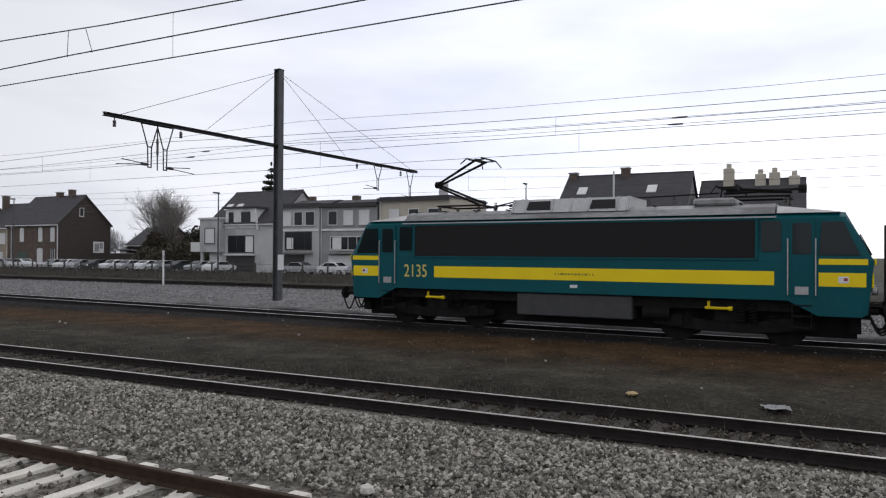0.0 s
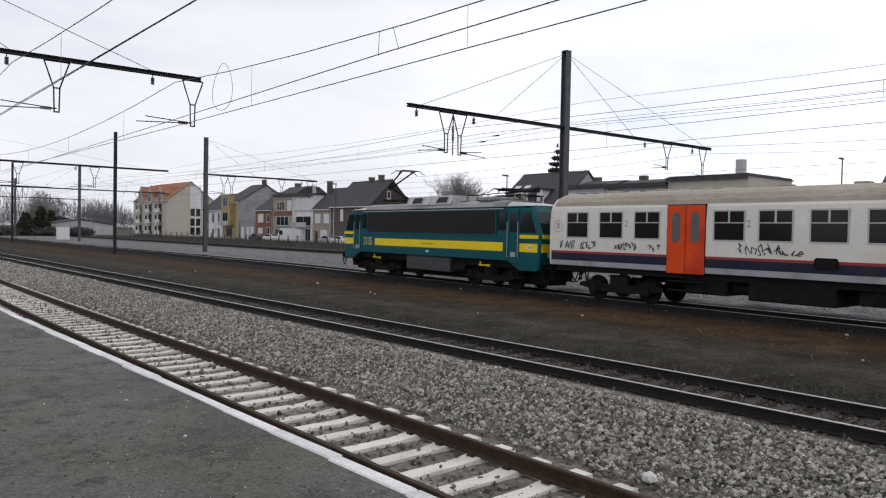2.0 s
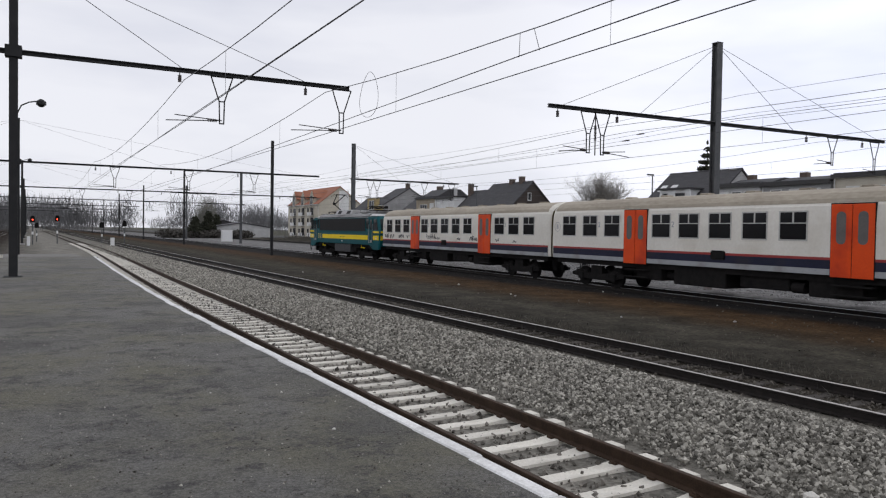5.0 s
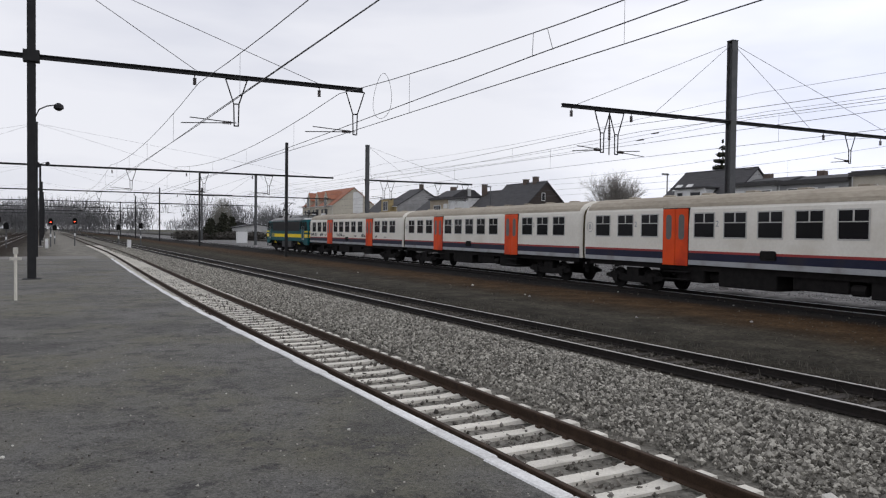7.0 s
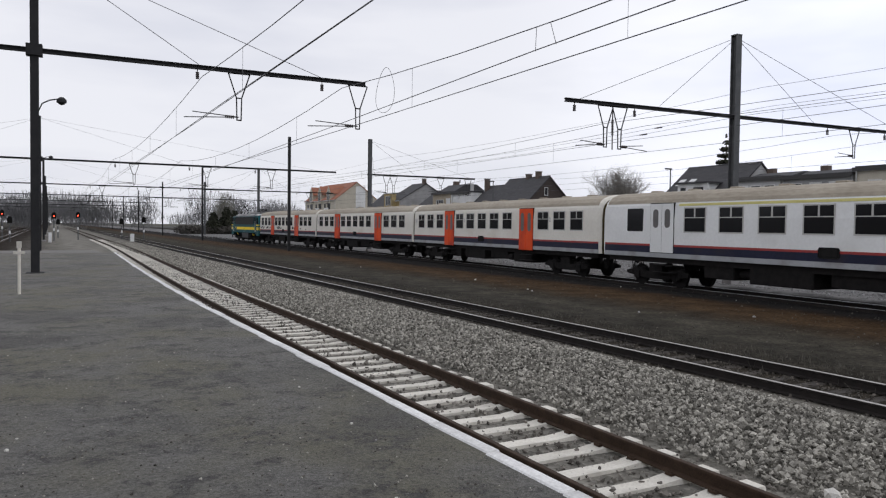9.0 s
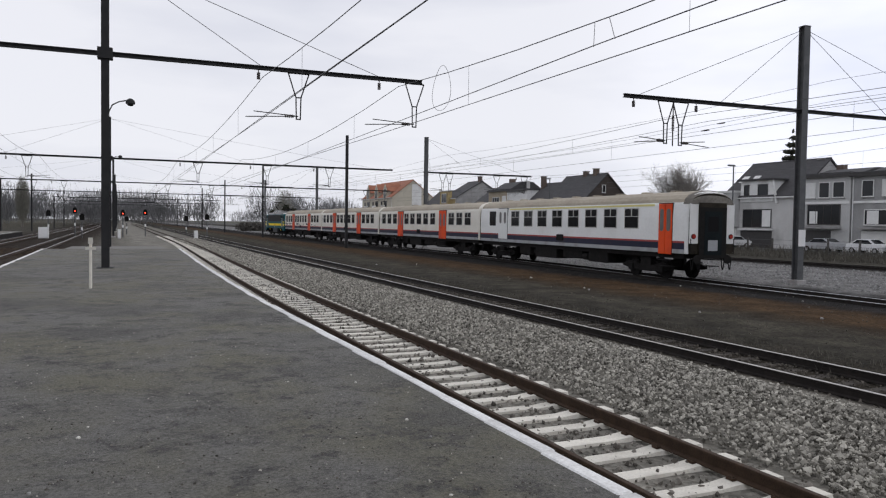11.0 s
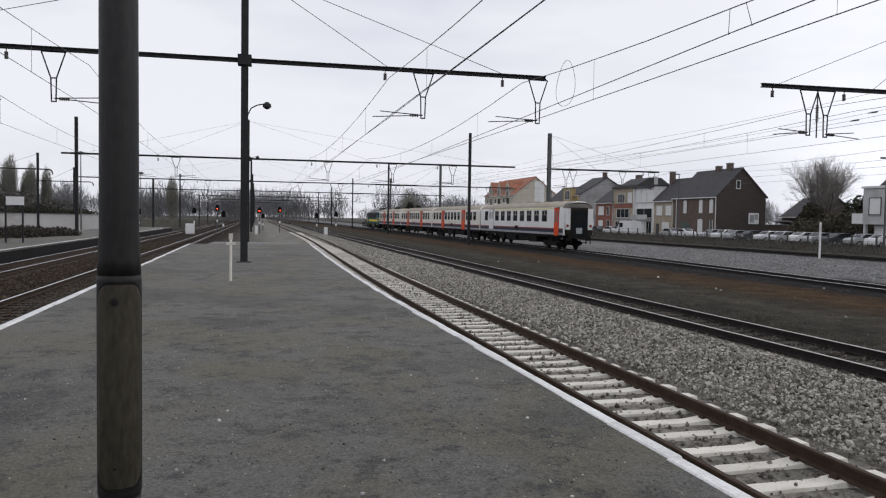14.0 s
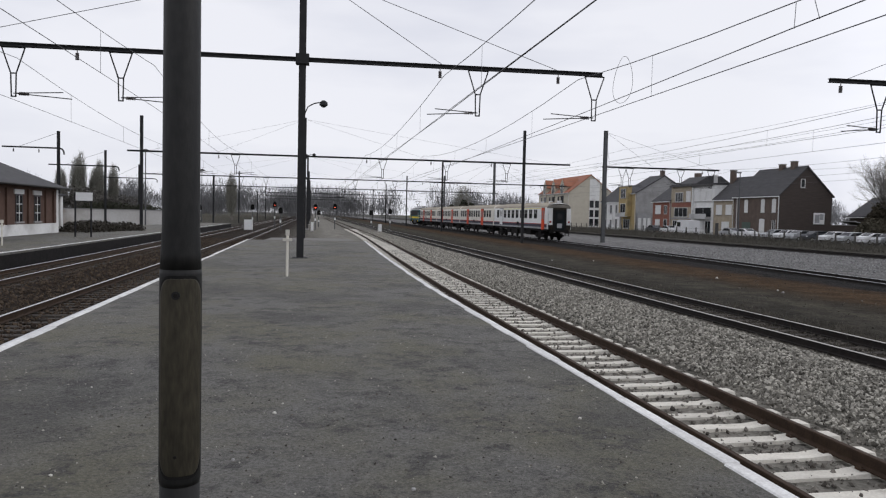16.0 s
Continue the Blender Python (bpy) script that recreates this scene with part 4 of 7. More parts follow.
def second_class_coach(graffiti=False):
    co = thing("coach", "cream passenger coach with orange doors and navy band" + (", sprayed with graffiti" if graffiti else ""), "train coach", "coaches of the train")
    L = COACH_LEN
    coach_body(co, L, COACH_WHITE)
    fr, gl = coach_window_meshes(1.10, 1.0)
    for y in (-2.25, -3.95, -5.62, -8.9, -10.5, -12.15, -13.8, -15.45, -19.45, -21.05, -22.65):
        for s in (-1, 1):
            w = link("window", fr, co, m=pose(1.409, y, 2.45) if s > 0 else pose(-1.409, y + 1.10, 2.45, 0, 0, 180))
            link("pane", gl, w)
    for y in (-5.95, -16.35):
        double_door(co, y, 1.55, ORANGE)
    for s in (-1, 1):
        part("filler_hatch", soft_box(*sorted((s * 1.40, s * 1.44)), -11.9, -11.2, 1.62, 1.98, .06), BLACK_RUBBER, co)
        for y, ch in ((-.66, "B"), (-4.68, "2"), (-9.6, "2"), (-20.15, "2")):
            me = text_mesh(ch, .34)
            me.materials.append(SILL_GREY)
            link("class_sign", me, co, "", pose(s * 1.414, y + .55 if ch == "2" else y, 3.0 if ch == "2" else 2.9, 90, 0, 90 * s))
        bm = bmesh.new()
        for k in range(24):
            a0, a1 = 2 * math.pi * k / 24, 2 * math.pi * (k + 1) / 24
            tube(bm, (s * 1.412, -.66 + .24 * math.cos(a0), 2.9 + .24 * math.sin(a0)), (s * 1.412, -.66 + .24 * math.cos(a1), 2.9 + .24 * math.sin(a1)), .012, 4)
        part("round_emblem", bm, SILL_GREY, co)
    if graffiti:
        rng = random.Random(5)
        for y0, n, hh in ((-.9, 4, .34), (-1.9, 4, .34), (-3.7, 5, .36), (-5.2, 3, .3), (-8.8, 7, .42), (-10.3, 3, .2), (-13.5, 3, .2), (-15.3, 5, .34), (-18.6, 2, .3), (-20.5, 2, .15)):
            bm = bmesh.new()
            y = y0
            for k in range(n):
                p = (-1.418, y, 2.0 + rng.uniform(-.02, .08))
                for j in range(5):
                    q = (-1.418, y + rng.uniform(-.16, .12), 1.98 + rng.uniform(0, hh))
                    tube(bm, p, q, .016, 4)
                    p = q
                y -= .2
            part("graffiti", bm, GRAFFITI, co)
    end_plates(co, L, False)
    under_gear(co, L, wheel_mesh(.46))
    return co


def end_coach():
    co = thing("coach", "pale first-class end coach with yellow cantrail line and one orange door", "train coach", "coaches of the train")
    L = COACH_LEN
    coach_body(co, L, COACH_PALE)
    fr, gl = coach_window_meshes(1.2, 1.02)
    for k in range(8):
        y = -6.85 - 1.94 * k
        for s in (-1, 1):
            w = link("window", fr, co, m=pose(1.409, y, 2.45) if s > 0 else pose(-1.409, y + 1.2, 2.45, 0, 0, 180))
            link("pane", gl, w)
    for s in (-1, 1):
        bm = extrude_x(bmesh.new(), rounded_rect(-3.05, -1.95, 2.45, 3.5, .08), *sorted((s * 1.40, s * 1.416)))
        part("plain_window", bm, COACH_GLASS, co)
        side_plate("yellow_line", -L + 2.6, -5.3, 3.56, 3.66, 1.372, surface("pale_yellow_line", (.66, .60, .20), (.78, .71, .27), 2, .5) if s < 0 else YELLOW, co, s, .014)
        part("filler_hatch", soft_box(*sorted((s * 1.40, s * 1.44)), -12.9, -12.1, 1.62, 2.0, .06), BLACK_RUBBER, co)
        tl = part("tail_lamp", tubes([((s * 1.08, -L + .1, 2.12), (s * 1.08, -L + .03, 2.12))], .12, 12), BLACK_RUBBER, co)
        part("lens", tubes([((s * 1.08, -L + .035, 2.12), (s * 1.08, -L + .015, 2.12))], .10, 12), TAIL_RED, tl)
    double_door(co, -3.55, 1.5, COACH_PALE, 1.5, 3.72)
    double_door(co, -22.1, 1.05, ORANGE)
    # sooty rear end around the gangway
    dome = bmesh.new()
    arc = [(-1.37, 3.62)] + COACH_PROF[4:13] + [(1.37, 3.62)]
    rings = [[dome.verts.new((x * wf * 1.008, -L + y, 3.60 + (z - 3.60) * hf + .01)) for x, z in arc] for y, wf, hf in ((.46, 1, 1), (.30, .995, .95), (.18, .97, .82), (.10, .93, .62), (.06, .88, .40))]
    for a, b in zip(rings, rings[1:]):
        for k in range(len(arc) - 1):
            dome.faces.new((a[k], a[k + 1], b[k + 1], b[k]))
    dome.faces.new(rings[-1])
    dome.faces.new(rings[0][::-1])
    bmesh.ops.recalc_face_normals(dome, faces=dome.faces[:])
    smooth(part("roof_end", dome, surface("sooty_roof_end", (.10, .092, .078), (.19, .175, .15), 1.5, .8, fine=12, c3=(.05, .046, .04)), co, "sooty grey domed roof end"))
    part("gangway_recess", boxes((-.79, .79, -L + .03, -L + .10, 1.2, 3.70)), END_DIRT, co)
    dr = part("gangway_door", boxes((-.5, .5, -L - .012, -L + .02, 1.25, 3.3)), surface("dark_blue_green_door", (.006, .009, .010), (.012, .017, .019), 2, .75, spec=.1), co)
    part("pane", boxes((-.3, .3, -L - .02, -L - .01, 2.35, 3.05)), COACH_GLASS, dr)
    part("notice_plate", boxes((-.30, .25, -L - .03, -L - .012, 1.45, 1.95)), SILL_GREY, dr)
    end_plates(co, L, True)
    under_gear(co, L, wheel_mesh(.46))
    return co


LOCO = locomotive()
COACH_ONE = second_class_coach(True)
COACH_TWO = second_class_coach(False)
COACH_THREE = copy_thing(COACH_TWO, Matrix())
COACH_END = end_coach()
# nose of the train along the track, by time
TRAIN = [(0.0, 16.5), (0.5, 22.5), (1.0, 28.0), (1.5, 33.3), (2.0, 38.8), (2.5, 44.55), (3.0, 50.4), (3.5, 56.3), (4.0, 62.0), (5.0, 73.5), (6.0, 84.8), (7.0, 96.2), (8.0, 107.9), (9.0, 119.1), (10.0, 130.3), (11.0, 141.4), (12.0, 152.3), (13.0, 163.2), (14.0, 173.3), (15.0, 183.0), (16.0, 192.5)]


def motions():
    back = 0.0
    for ob, length in ((LOCO, LOCO_LEN), (COACH_ONE, COACH_LEN), (COACH_TWO, COACH_LEN), (COACH_THREE, COACH_LEN), (COACH_END, COACH_LEN)):
        rows = []
        for t, s in TRAIN:
            ya, yb = s - back - 3.5, s - back - length + 3.5
            xa, xb = track_c_x(ya), track_c_x(yb)
            sl = (xa - xb) / (ya - yb)
            rows.append((t, pose(xa + 3.5 * sl, s - back, 0, 0, 0, -math.degrees(math.atan(sl)))))
        walk(ob, rows)
        back += length - (.35 if ob is LOCO else 0)

# ---- overhead line: masts, portals, wires ----
def h_section(a, b, t):
    """Outline of an H section: flanges at +b and -b, web between."""
    return [(-a, -b), (a, -b), (a, -b + t), (t / 2, -b + t), (t / 2, b - t), (a, b - t), (a, b), (-a, b), (-a, b - t), (-t / 2, b - t), (-t / 2, -b + t), (-a, -b + t)]


def extrude_z(bm, prof, z0, z1):
    a = [bm.verts.new((x, y, z0)) for x, y in prof]
    b = [bm.verts.new((x, y, z1)) for x, y in prof]
    k = len(prof)
    for i in range(k):
        bm.faces.new((a[i], a[(i + 1) % k], b[(i + 1) % k], b[i]))
    bm.faces.new(a[::-1])
    bm.faces.new(b)
    bmesh.ops.recalc_face_normals(bm, faces=bm.faces[:])
    return bm


def mast(x, y, z0, z1, w=.27, turn=0.0, label="tall dark steel catenary mast of H section", mat=MAST_STEEL, name="catenary_mast"):
    ma = thing(name, label, "mast", "catenary masts", m=pose(x, y, 0, 0, 0, turn))
    t = .03
    part("column", extrude_z(bmesh.new(), h_section(w / 2, w / 2, t), z0, z1), mat, ma)
    part("cap", soft_box(-w / 2 - .02, w / 2 + .02, -w / 2 - .02, w / 2 + .02, z1, z1 + .04, .008), mat, ma)
    part("foot_block", soft_box(-.3, .3, -.3, .3, -.4, z0 + .03, .02), DARK_CONCRETE if z0 < .3 else MAST_STEEL, ma)
    return ma


def beam(parent, x0, x1, y, z, r=.082):
    return part("beam", extrude_x(bmesh.new(), [(y + a, z + b) for a, b in h_section(r, r, .035)], x0, x1), MAST_STEEL, parent)


def dropper(parent, x, y, z, low, arm):
    """A V-shaped hanger below a beam with a steady arm to the wire."""
    v = z - (z - low) * .55
    bm = tubes([((x - .42, y, z - .1), (x - .10, y, v)), ((x + .42, y, z - .1), (x + .10, y, v)), ((x - .10, y, v), (x - .08, y, low)), ((x + .10, y, v), (x + .08, y, low)), ((x - .42, y, z - .1), (x + .42, y, z - .1)),
                ((x - .1, y, v), (x + .1, y, v)), ((x - .1, y, low), (x + .1, y, low))], .028, 5)
    d = part("hanger", bm, MAST_STEEL, parent)
    e = x + arm
    bm = tubes([((x, y, low + .12), (e, y, low - .02)), ((x, y, low + .12), (x + arm * .85, y, low + .22))], .02, 5)
    part("steady_arm", bm, MAST_STEEL, d)
    bm = bmesh.new()
    for k in range(5):
        xa = x + arm * (.10 + .035 * k)
        tube(bm, (xa, y, low + .11), (xa + arm * .015, y, low + .105), .07, 8)
    part("insulator", bm, PORCELAIN, d)
    return d


def hanging_insulator(parent, x, y, z):
    bm = tubes([((x, y, z - .1), (x, y, z - .2))], .02, 5)
    for k in range(4):
        tube(bm, (x, y, z - .2 - .07 * k), (x, y, z - .25 - .07 * k), .07, 8)
    part("insulator", bm, PORCELAIN, parent)


def wire(name, pts, r, group="overhead wires", label="thin overhead line wire"):
    cu = bpy.data.curves.new(name, "CURVE")
    cu.dimensions, cu.bevel_depth, cu.bevel_resolution = "3D", r, 1
    sp = cu.splines.new("POLY")
    sp.points.add(len(pts) - 1)
    for p, c in zip(sp.points, pts):
        p.co = (*c, 1)
    cu.materials.append(WIRE)
    return tagged(new(name, cu), label, "wire", group)


PORTALS = [-17.0, 30.0, 73.0, 120.0, 167.0, 214.0, 261.0, 308.0]


def catenary(x, contact, messenger, sag, spans, stag=.2, r=.009):
    """Contact wire, messenger wire and droppers over one track."""
    pts = []
    for k, y in enumerate(spans):
        pts.append((x + (stag if k % 2 else -stag), y, contact))
    wire("contact_wire", pts, r)
    pts, drops = [], []
    for (a, pa), (b, pb) in zip(enumerate(spans), list(enumerate(spans))[1:]):
        for j in range(9):
            u = j / 9
            pts.append((x + (stag if a % 2 else -stag) * (1 - 2 * u), pa + (pb - pa) * u, messenger - sag * 4 * u * (1 - u)))
        if pa < 130:
            for u in (.15, .38, .62, .85):
                xx, yv = x + (stag if a % 2 else -stag) * (1 - 2 * u), pa + (pb - pa) * u
                drops.append(((xx, yv, contact), (xx, yv, messenger - sag * 4 * u * (1 - u))))
    pts.append((x, spans[-1], messenger))
    wire("messenger_wire", pts, r * 1.1)
    ob = part("dropper_wire", tubes(drops, .006, 4), WIRE, None)
    tagged(ob, "short vertical dropper wires of the overhead line", "wire", kind="stuff")


def portal(y, x_mast, z0, x0, x1, z, hangers, more=()):
    po = mast(x_mast, y, z0, z + 3.7, turn=-2.2, label="dark steel catenary mast with a long cross beam over the tracks", name="catenary_portal")
    beam(po, x0 - x_mast, x1 - x_mast, 0, z)
    part("collar", boxes((-.26, .26, -.22, .22, z - .2, z + .2)), MAST_STEEL, po)
    segs = []
    for xs in (x0 + 2, (x0 + x_mast) / 2, (x_mast * .55 + x1 * .45), x1 - 2):
        segs.append(((0, 0, z + 3.6), (xs - x_mast, 0, z + .1)))
    part("guy_rod", tubes(segs, .014 if y < 50 else .008, 5), WIRE, po)
    for x, arm in hangers:
        dropper(po, x - x_mast, 0, z, z - 1.95, arm)
        hanging_insulator(po, x - x_mast - 1.6, 0, z)
    for x, zb in more:
        t = .03
        part("post", boxes((x - x_mast - .13, x - x_mast + .13, -.13, .13, zb, z + (3.35 if x > 15 or x < -15.9 else .1))), MAST_STEEL, po)
    return po


portal(30.0, -.47, PLAT_Z, -27, 12.05, 8.67, ((6.70, -2.1), (11.72, -2.2), (-7.39, 2.1), (-11.28, 2.1), (-17, 2)), ((-26.5, .3),))
for k, y in enumerate(PORTALS[2:]):
    zz = 8.05
    portal(y, -.8, -.1, (-17.4, -27, -27)[k] if k < 3 else -16, 26.2, zz, ((6.85, -2.1), (13.3, -2.2), (19.5, -2.1), (-7.39, 2.1), (-11.28, 2.1)), ((21.3, -.15), (-16.1, -.2)) if k % 2 == 0 else ((21.2, -.15), (-15.5, -.2)))


def tee_mast(x, y, z, reach_l, reach_r, top):
    tm = mast(x, y, 0.05, top, .36, -3.5, "grey steel catenary mast with a guyed cross arm on both sides", GREY_STEEL, "tee_mast")
    beam(tm, -reach_l, reach_r, 0, z)
    part("guy_rod", tubes([((0, 0, top - .1), (v, 0, z + .1)) for v in (-reach_l + .8, -reach_l * .48, reach_r * .42, reach_r - .8)], .012, 5), WIRE, tm)
    dropper(tm, -reach_l + 2.2, 0, z, z - 1.95, -1.6)
    dropper(tm, -reach_l + 3.0, 0, z, z - 2.0, 1.6)
    dropper(tm, reach_r * .66, 0, z, z - 1.6, -1.5)
    dropper(tm, reach_r - .9, 0, z, z - 1.9, -1.2)
    if reach_l > 1:
        bm = tubes([((-reach_l + 2.6, 0, z - .08), (-reach_l + 2.6, 0, z - 2.05))], .03, 6)
        for k in range(10):
            tube(bm, (-reach_l + 2.6, 0, z - .7 - .07 * k), (-reach_l + 2.6, 0, z - .74 - .07 * k), .06, 8)
        part("insulator_post", bm, PORCELAIN, tm)
    for v in (-reach_l + .5, -reach_l * .62, reach_r * .5, reach_r * .85):
        hanging_insulator(tm, v, 0, z)
    return tm


for k, (y, zz) in enumerate(((25.1, 8.2), (72.0, 8.0), (119, 8.0), (166, 8.0), (-22, 8.2))):
    t = tee_mast(30.0, y, zz, 10.1 if k != 1 else .3, 13.5 if k == 0 else 12.6, 12.2 if k == 0 else 11.7)
    if k == 0:
        part("notice_plate", boxes((-.2, .2, -.24, -.19, 1.7, 2.5)), PALE_PLASTIC, t)

catenary(5.22, 6.7, 8.35, .65, PORTALS, .08, .012)
wire("contact_wire", [(5.24, -17, 6.7), (5.24, 30, 6.71), (5.45, 73, 6.7), (5.3, 120, 6.7)], .012)
catenary(11.05, 6.7, 8.5, .9, PORTALS, .1, .013)
wire("contact_wire", [(9.7, -17, 6.7), (10.0, 14, 6.7), (10.5, 30, 6.7), (11.7, 73, 6.72), (12.6, 120, 6.75)], .013)
for x in (TRACK_L, TRACK_M):
    catenary(x, 6.5, 8.1, .75, PORTALS)
TEES = [-69, -22, 25.1, 72, 119, 166, 213]
catenary(24.3, 6.1, 7.3, .3, TEES)
catenary(21.8, 6.3, 7.2, .35, TEES)
catenary(TRACK_D - 9, 6.3, 7.9, .7, TEES)
catenary(TRACK_D - 3.4, 6.3, 8.0, .7, TEES)
# feeder lines along the masts
for x, z in ((32.0, 9.85), (32.6, 8.95), (31.4, 8.45)):
    pts = []
    for a, b in zip(TEES, TEES[1:]):
        pts += [(x, a + (b - a) * u, z - .4 * 4 * u * (1 - u)) for u in (0, .25, .5, .75)]
    wire("feeder_wire", pts, .009)
    for yi in (4.9, 32.6):
        if z < 9:
            bm = bmesh.new()
            for j in range(5):
                tube(bm, (x, yi + .09 * j, z - (.39 if yi < 20 else .22)), (x, yi + .09 * j + .05, z - (.39 if yi < 20 else .22)), .045, 8)
            tube(bm, (x, yi, z - (.39 if yi < 20 else .22)), (x, yi + .6, z - (.39 if yi < 20 else .22)), .03, 6)
            tagged(part("strain_insulator", bm, PORCELAIN, None), "dark ribbed strain insulator in a feeder wire", "insulator", "strain insulators")

# a slack jumper loop and a tensioning link over the disused track
wire("cable_loop", [(11.25 + .05 * math.sin(a * 2), 25.6 + .85 * math.cos(a), 7.72 + .85 * math.sin(a)) for a in [math.pi * k / 14 for k in range(29)]], .008, "overhead wires", "slack jumper cable hanging in a loop between wires")
link_ = part("wire_link", tubes([((11.05, 15.5, 7.72), (10.1, 14.2, 6.72)), ((11.05, 14.9, 7.70), (10.1, 13.4, 6.72)), ((11.06, 14.7, 7.70), (11.06, 15.7, 7.73))], .009, 5), WIRE, None)
tagged(link_, "wire link joining two overhead wires", "wire", "overhead wires")

# ---- houses along the street beyond the yard: facades face the tracks ----
BRICK_DARK = surface("dark_brown_brick", (.085, .062, .05), (.14, .105, .085), 1.2, .9, .2, fine=18)
BRICK_SOOT = surface("dark_slate_cladding", (.045, .034, .029), (.072, .056, .048), .9, .85, .2, stretch=(1, 1, 6))
BRICK_RED = surface("red_brick", (.20, .075, .05), (.29, .12, .085), 1.5, .9, .2, fine=18)
BRICK_TAN = surface("tan_brick", (.30, .25, .18), (.42, .36, .27), 1.4, .9, .2, fine=16)
BRICK_STATION = surface("brown_red_brick", (0.075, 0.042, 0.030), (0.125, 0.072, 0.052), 2.0, .9, .3, fine=20)
RENDER_WHITE = surface("white_render", (.68, .68, .66), (.80, .80, .78), .8, .85, .1, c3=(.52, .51, .49))
OFF_WHITE = surface("weathered_off_white_render", (.47, .465, .45), (.58, .575, .56), .7, .9, .1, fine=10, c3=(.38, .375, .36))
RENDER_GREY = surface("grey_cement_render", (.27, .27, .265), (.36, .36, .355), .7, .9, .1, c3=(.23, .23, .225))
RENDER_PALE = surface("pale_grey_render", (.42, .42, .41), (.53, .53, .52), .7, .9, .1, c3=(.36, .36, .35))
RENDER_BEIGE = surface("beige_brick", (.46, .42, .34), (.56, .52, .43), .8, .9, .1)
SLATE = surface("dark_roof_slate", (.030, .029, .031), (.058, .056, .058), .9, .75, .4, stretch=(1, 1, 3), fine=9)
TILE_ORANGE = surface("orange_roof_tile", (.27, .105, .06), (.38, .16, .095), .8, .8, .4, fine=9)
HOUSE_GLASS = pane_glass("house_glass", (.020, .022, .024), .1)
BLIND = surface("white_roller_blind", (.66, .66, .64), (.76, .76, .74), 2, .8)
WHITE_TRIM = surface("white_window_trim", (.62, .62, .60), (.74, .74, .72), 3, .6)
DARK_TRIM = surface("dark_window_trim", (.03, .028, .027), (.05, .047, .045), 3, .6)
GARAGE_GREEN = surface("green_garage_door", (.05, .08, .065), (.075, .11, .09), 2, .7)


def house_window(parent, x, y, z, w, h, trim=WHITE_TRIM, blind=False, cols=2, face="x"):
    """A framed window on a wall; face x looks to the tracks, face y along the street."""
    def place(a0, a1, d0, d1, z0, z1):
        return (x - d1, x - d0, y + a0, y + a1, z0, z1) if face == "x" else (x + a0, x + a1, y - d1, y - d0, z0, z1)
    t = .09
    bm = bmesh.new()
    rings = []
    for d in (0, .06):
        for g in (t, 0):
            pts = ((-w / 2 - g, z - g), (w / 2 + g, z - g), (w / 2 + g, z + h + g), (-w / 2 - g, z + h + g))
            rings.append([bm.verts.new((x - d, y + a, zz) if face == "x" else (x + a, y - d, zz)) for a, zz in pts])
    for ra, rb in ((0, 1), (2, 3), (0, 2), (1, 3)):
        for k in range(4):
            bm.faces.new((rings[ra][k], rings[ra][(k + 1) % 4], rings[rb][(k + 1) % 4], rings[rb][k]))
    bmesh.ops.recalc_face_normals(bm, faces=bm.faces[:])
    wi = part("window", bm, trim, parent)
    for k in range(1, cols):
        part("mullion", boxes(place(-w / 2 + w * k / cols - .03, -w / 2 + w * k / cols + .03, .02, .05, z, z + h)), trim, wi)
    part("pane", boxes(place(-w / 2, w / 2, 0, .02, z, z + h)), BLIND if blind else HOUSE_GLASS, wi)
    part("sill", boxes(place(-w / 2 - .15, w / 2 + .15, 0, .14, z - t - .08, z - t)), DARK_CONCRETE, wi)
    return wi


def gable_house(label, x, y0, y1, depth, eave, ridge, wall, roof, side=None, chimneys=(), over=.25, base=.1, gutter=WHITE_TRIM, name="house"):
    """A house with its ridge along the street."""
    ho = thing(name, label, "house", "houses along the street", m=pose(x, y0, 0))
    L, mid = y1 - y0, depth / 2
    prof = [(0, base - .4), (depth, base - .4), (depth, eave), (mid, ridge), (0, eave)]
    part("wall", extrude_y(bmesh.new(), prof, 0, L), wall, ho)
    if side:
        part("gable_wall", extrude_y(bmesh.new(), prof, -.04, -.003), side, ho)
    s = (ridge - eave) / mid
    o = .3
    bm = extrude_y(bmesh.new(), [(-o, eave - s * o + .02), (mid, ridge + .02), (mid, ridge + .24), (-o, eave - s * o + .22)], -over, L + over)
    part("roof", bm, roof, ho)
    bm = extrude_y(bmesh.new(), [(mid, ridge + .02), (depth + o, eave - s * o + .02), (depth + o, eave - s * o + .22), (mid, ridge + .24)], -over, L + over)
    part("roof", bm, roof, ho)
    part("ridge_cap", tubes([((mid, -over, ridge + .22), (mid, L + over, ridge + .22))], .1, 6), roof, ho)
    part("gutter", boxes((-o - .12, -o + .02, -over, L + over, eave - s * o - .06, eave - s * o + .1)), gutter, ho)
    part("downpipe", tubes([((-.08, .12, base), (-.08, .12, eave))], .05, 6), gutter, ho)
    for yc, xc, hc in chimneys:
        ch = part("chimney", soft_box(xc - .4, xc + .4, yc - .45, yc + .45, eave, hc, .03), BRICK_DARK, ho)
        part("chimney_cap", boxes((xc - .47, xc + .47, yc - .52, yc + .52, hc, hc + .12)), DARK_CONCRETE, ch)
    return ho


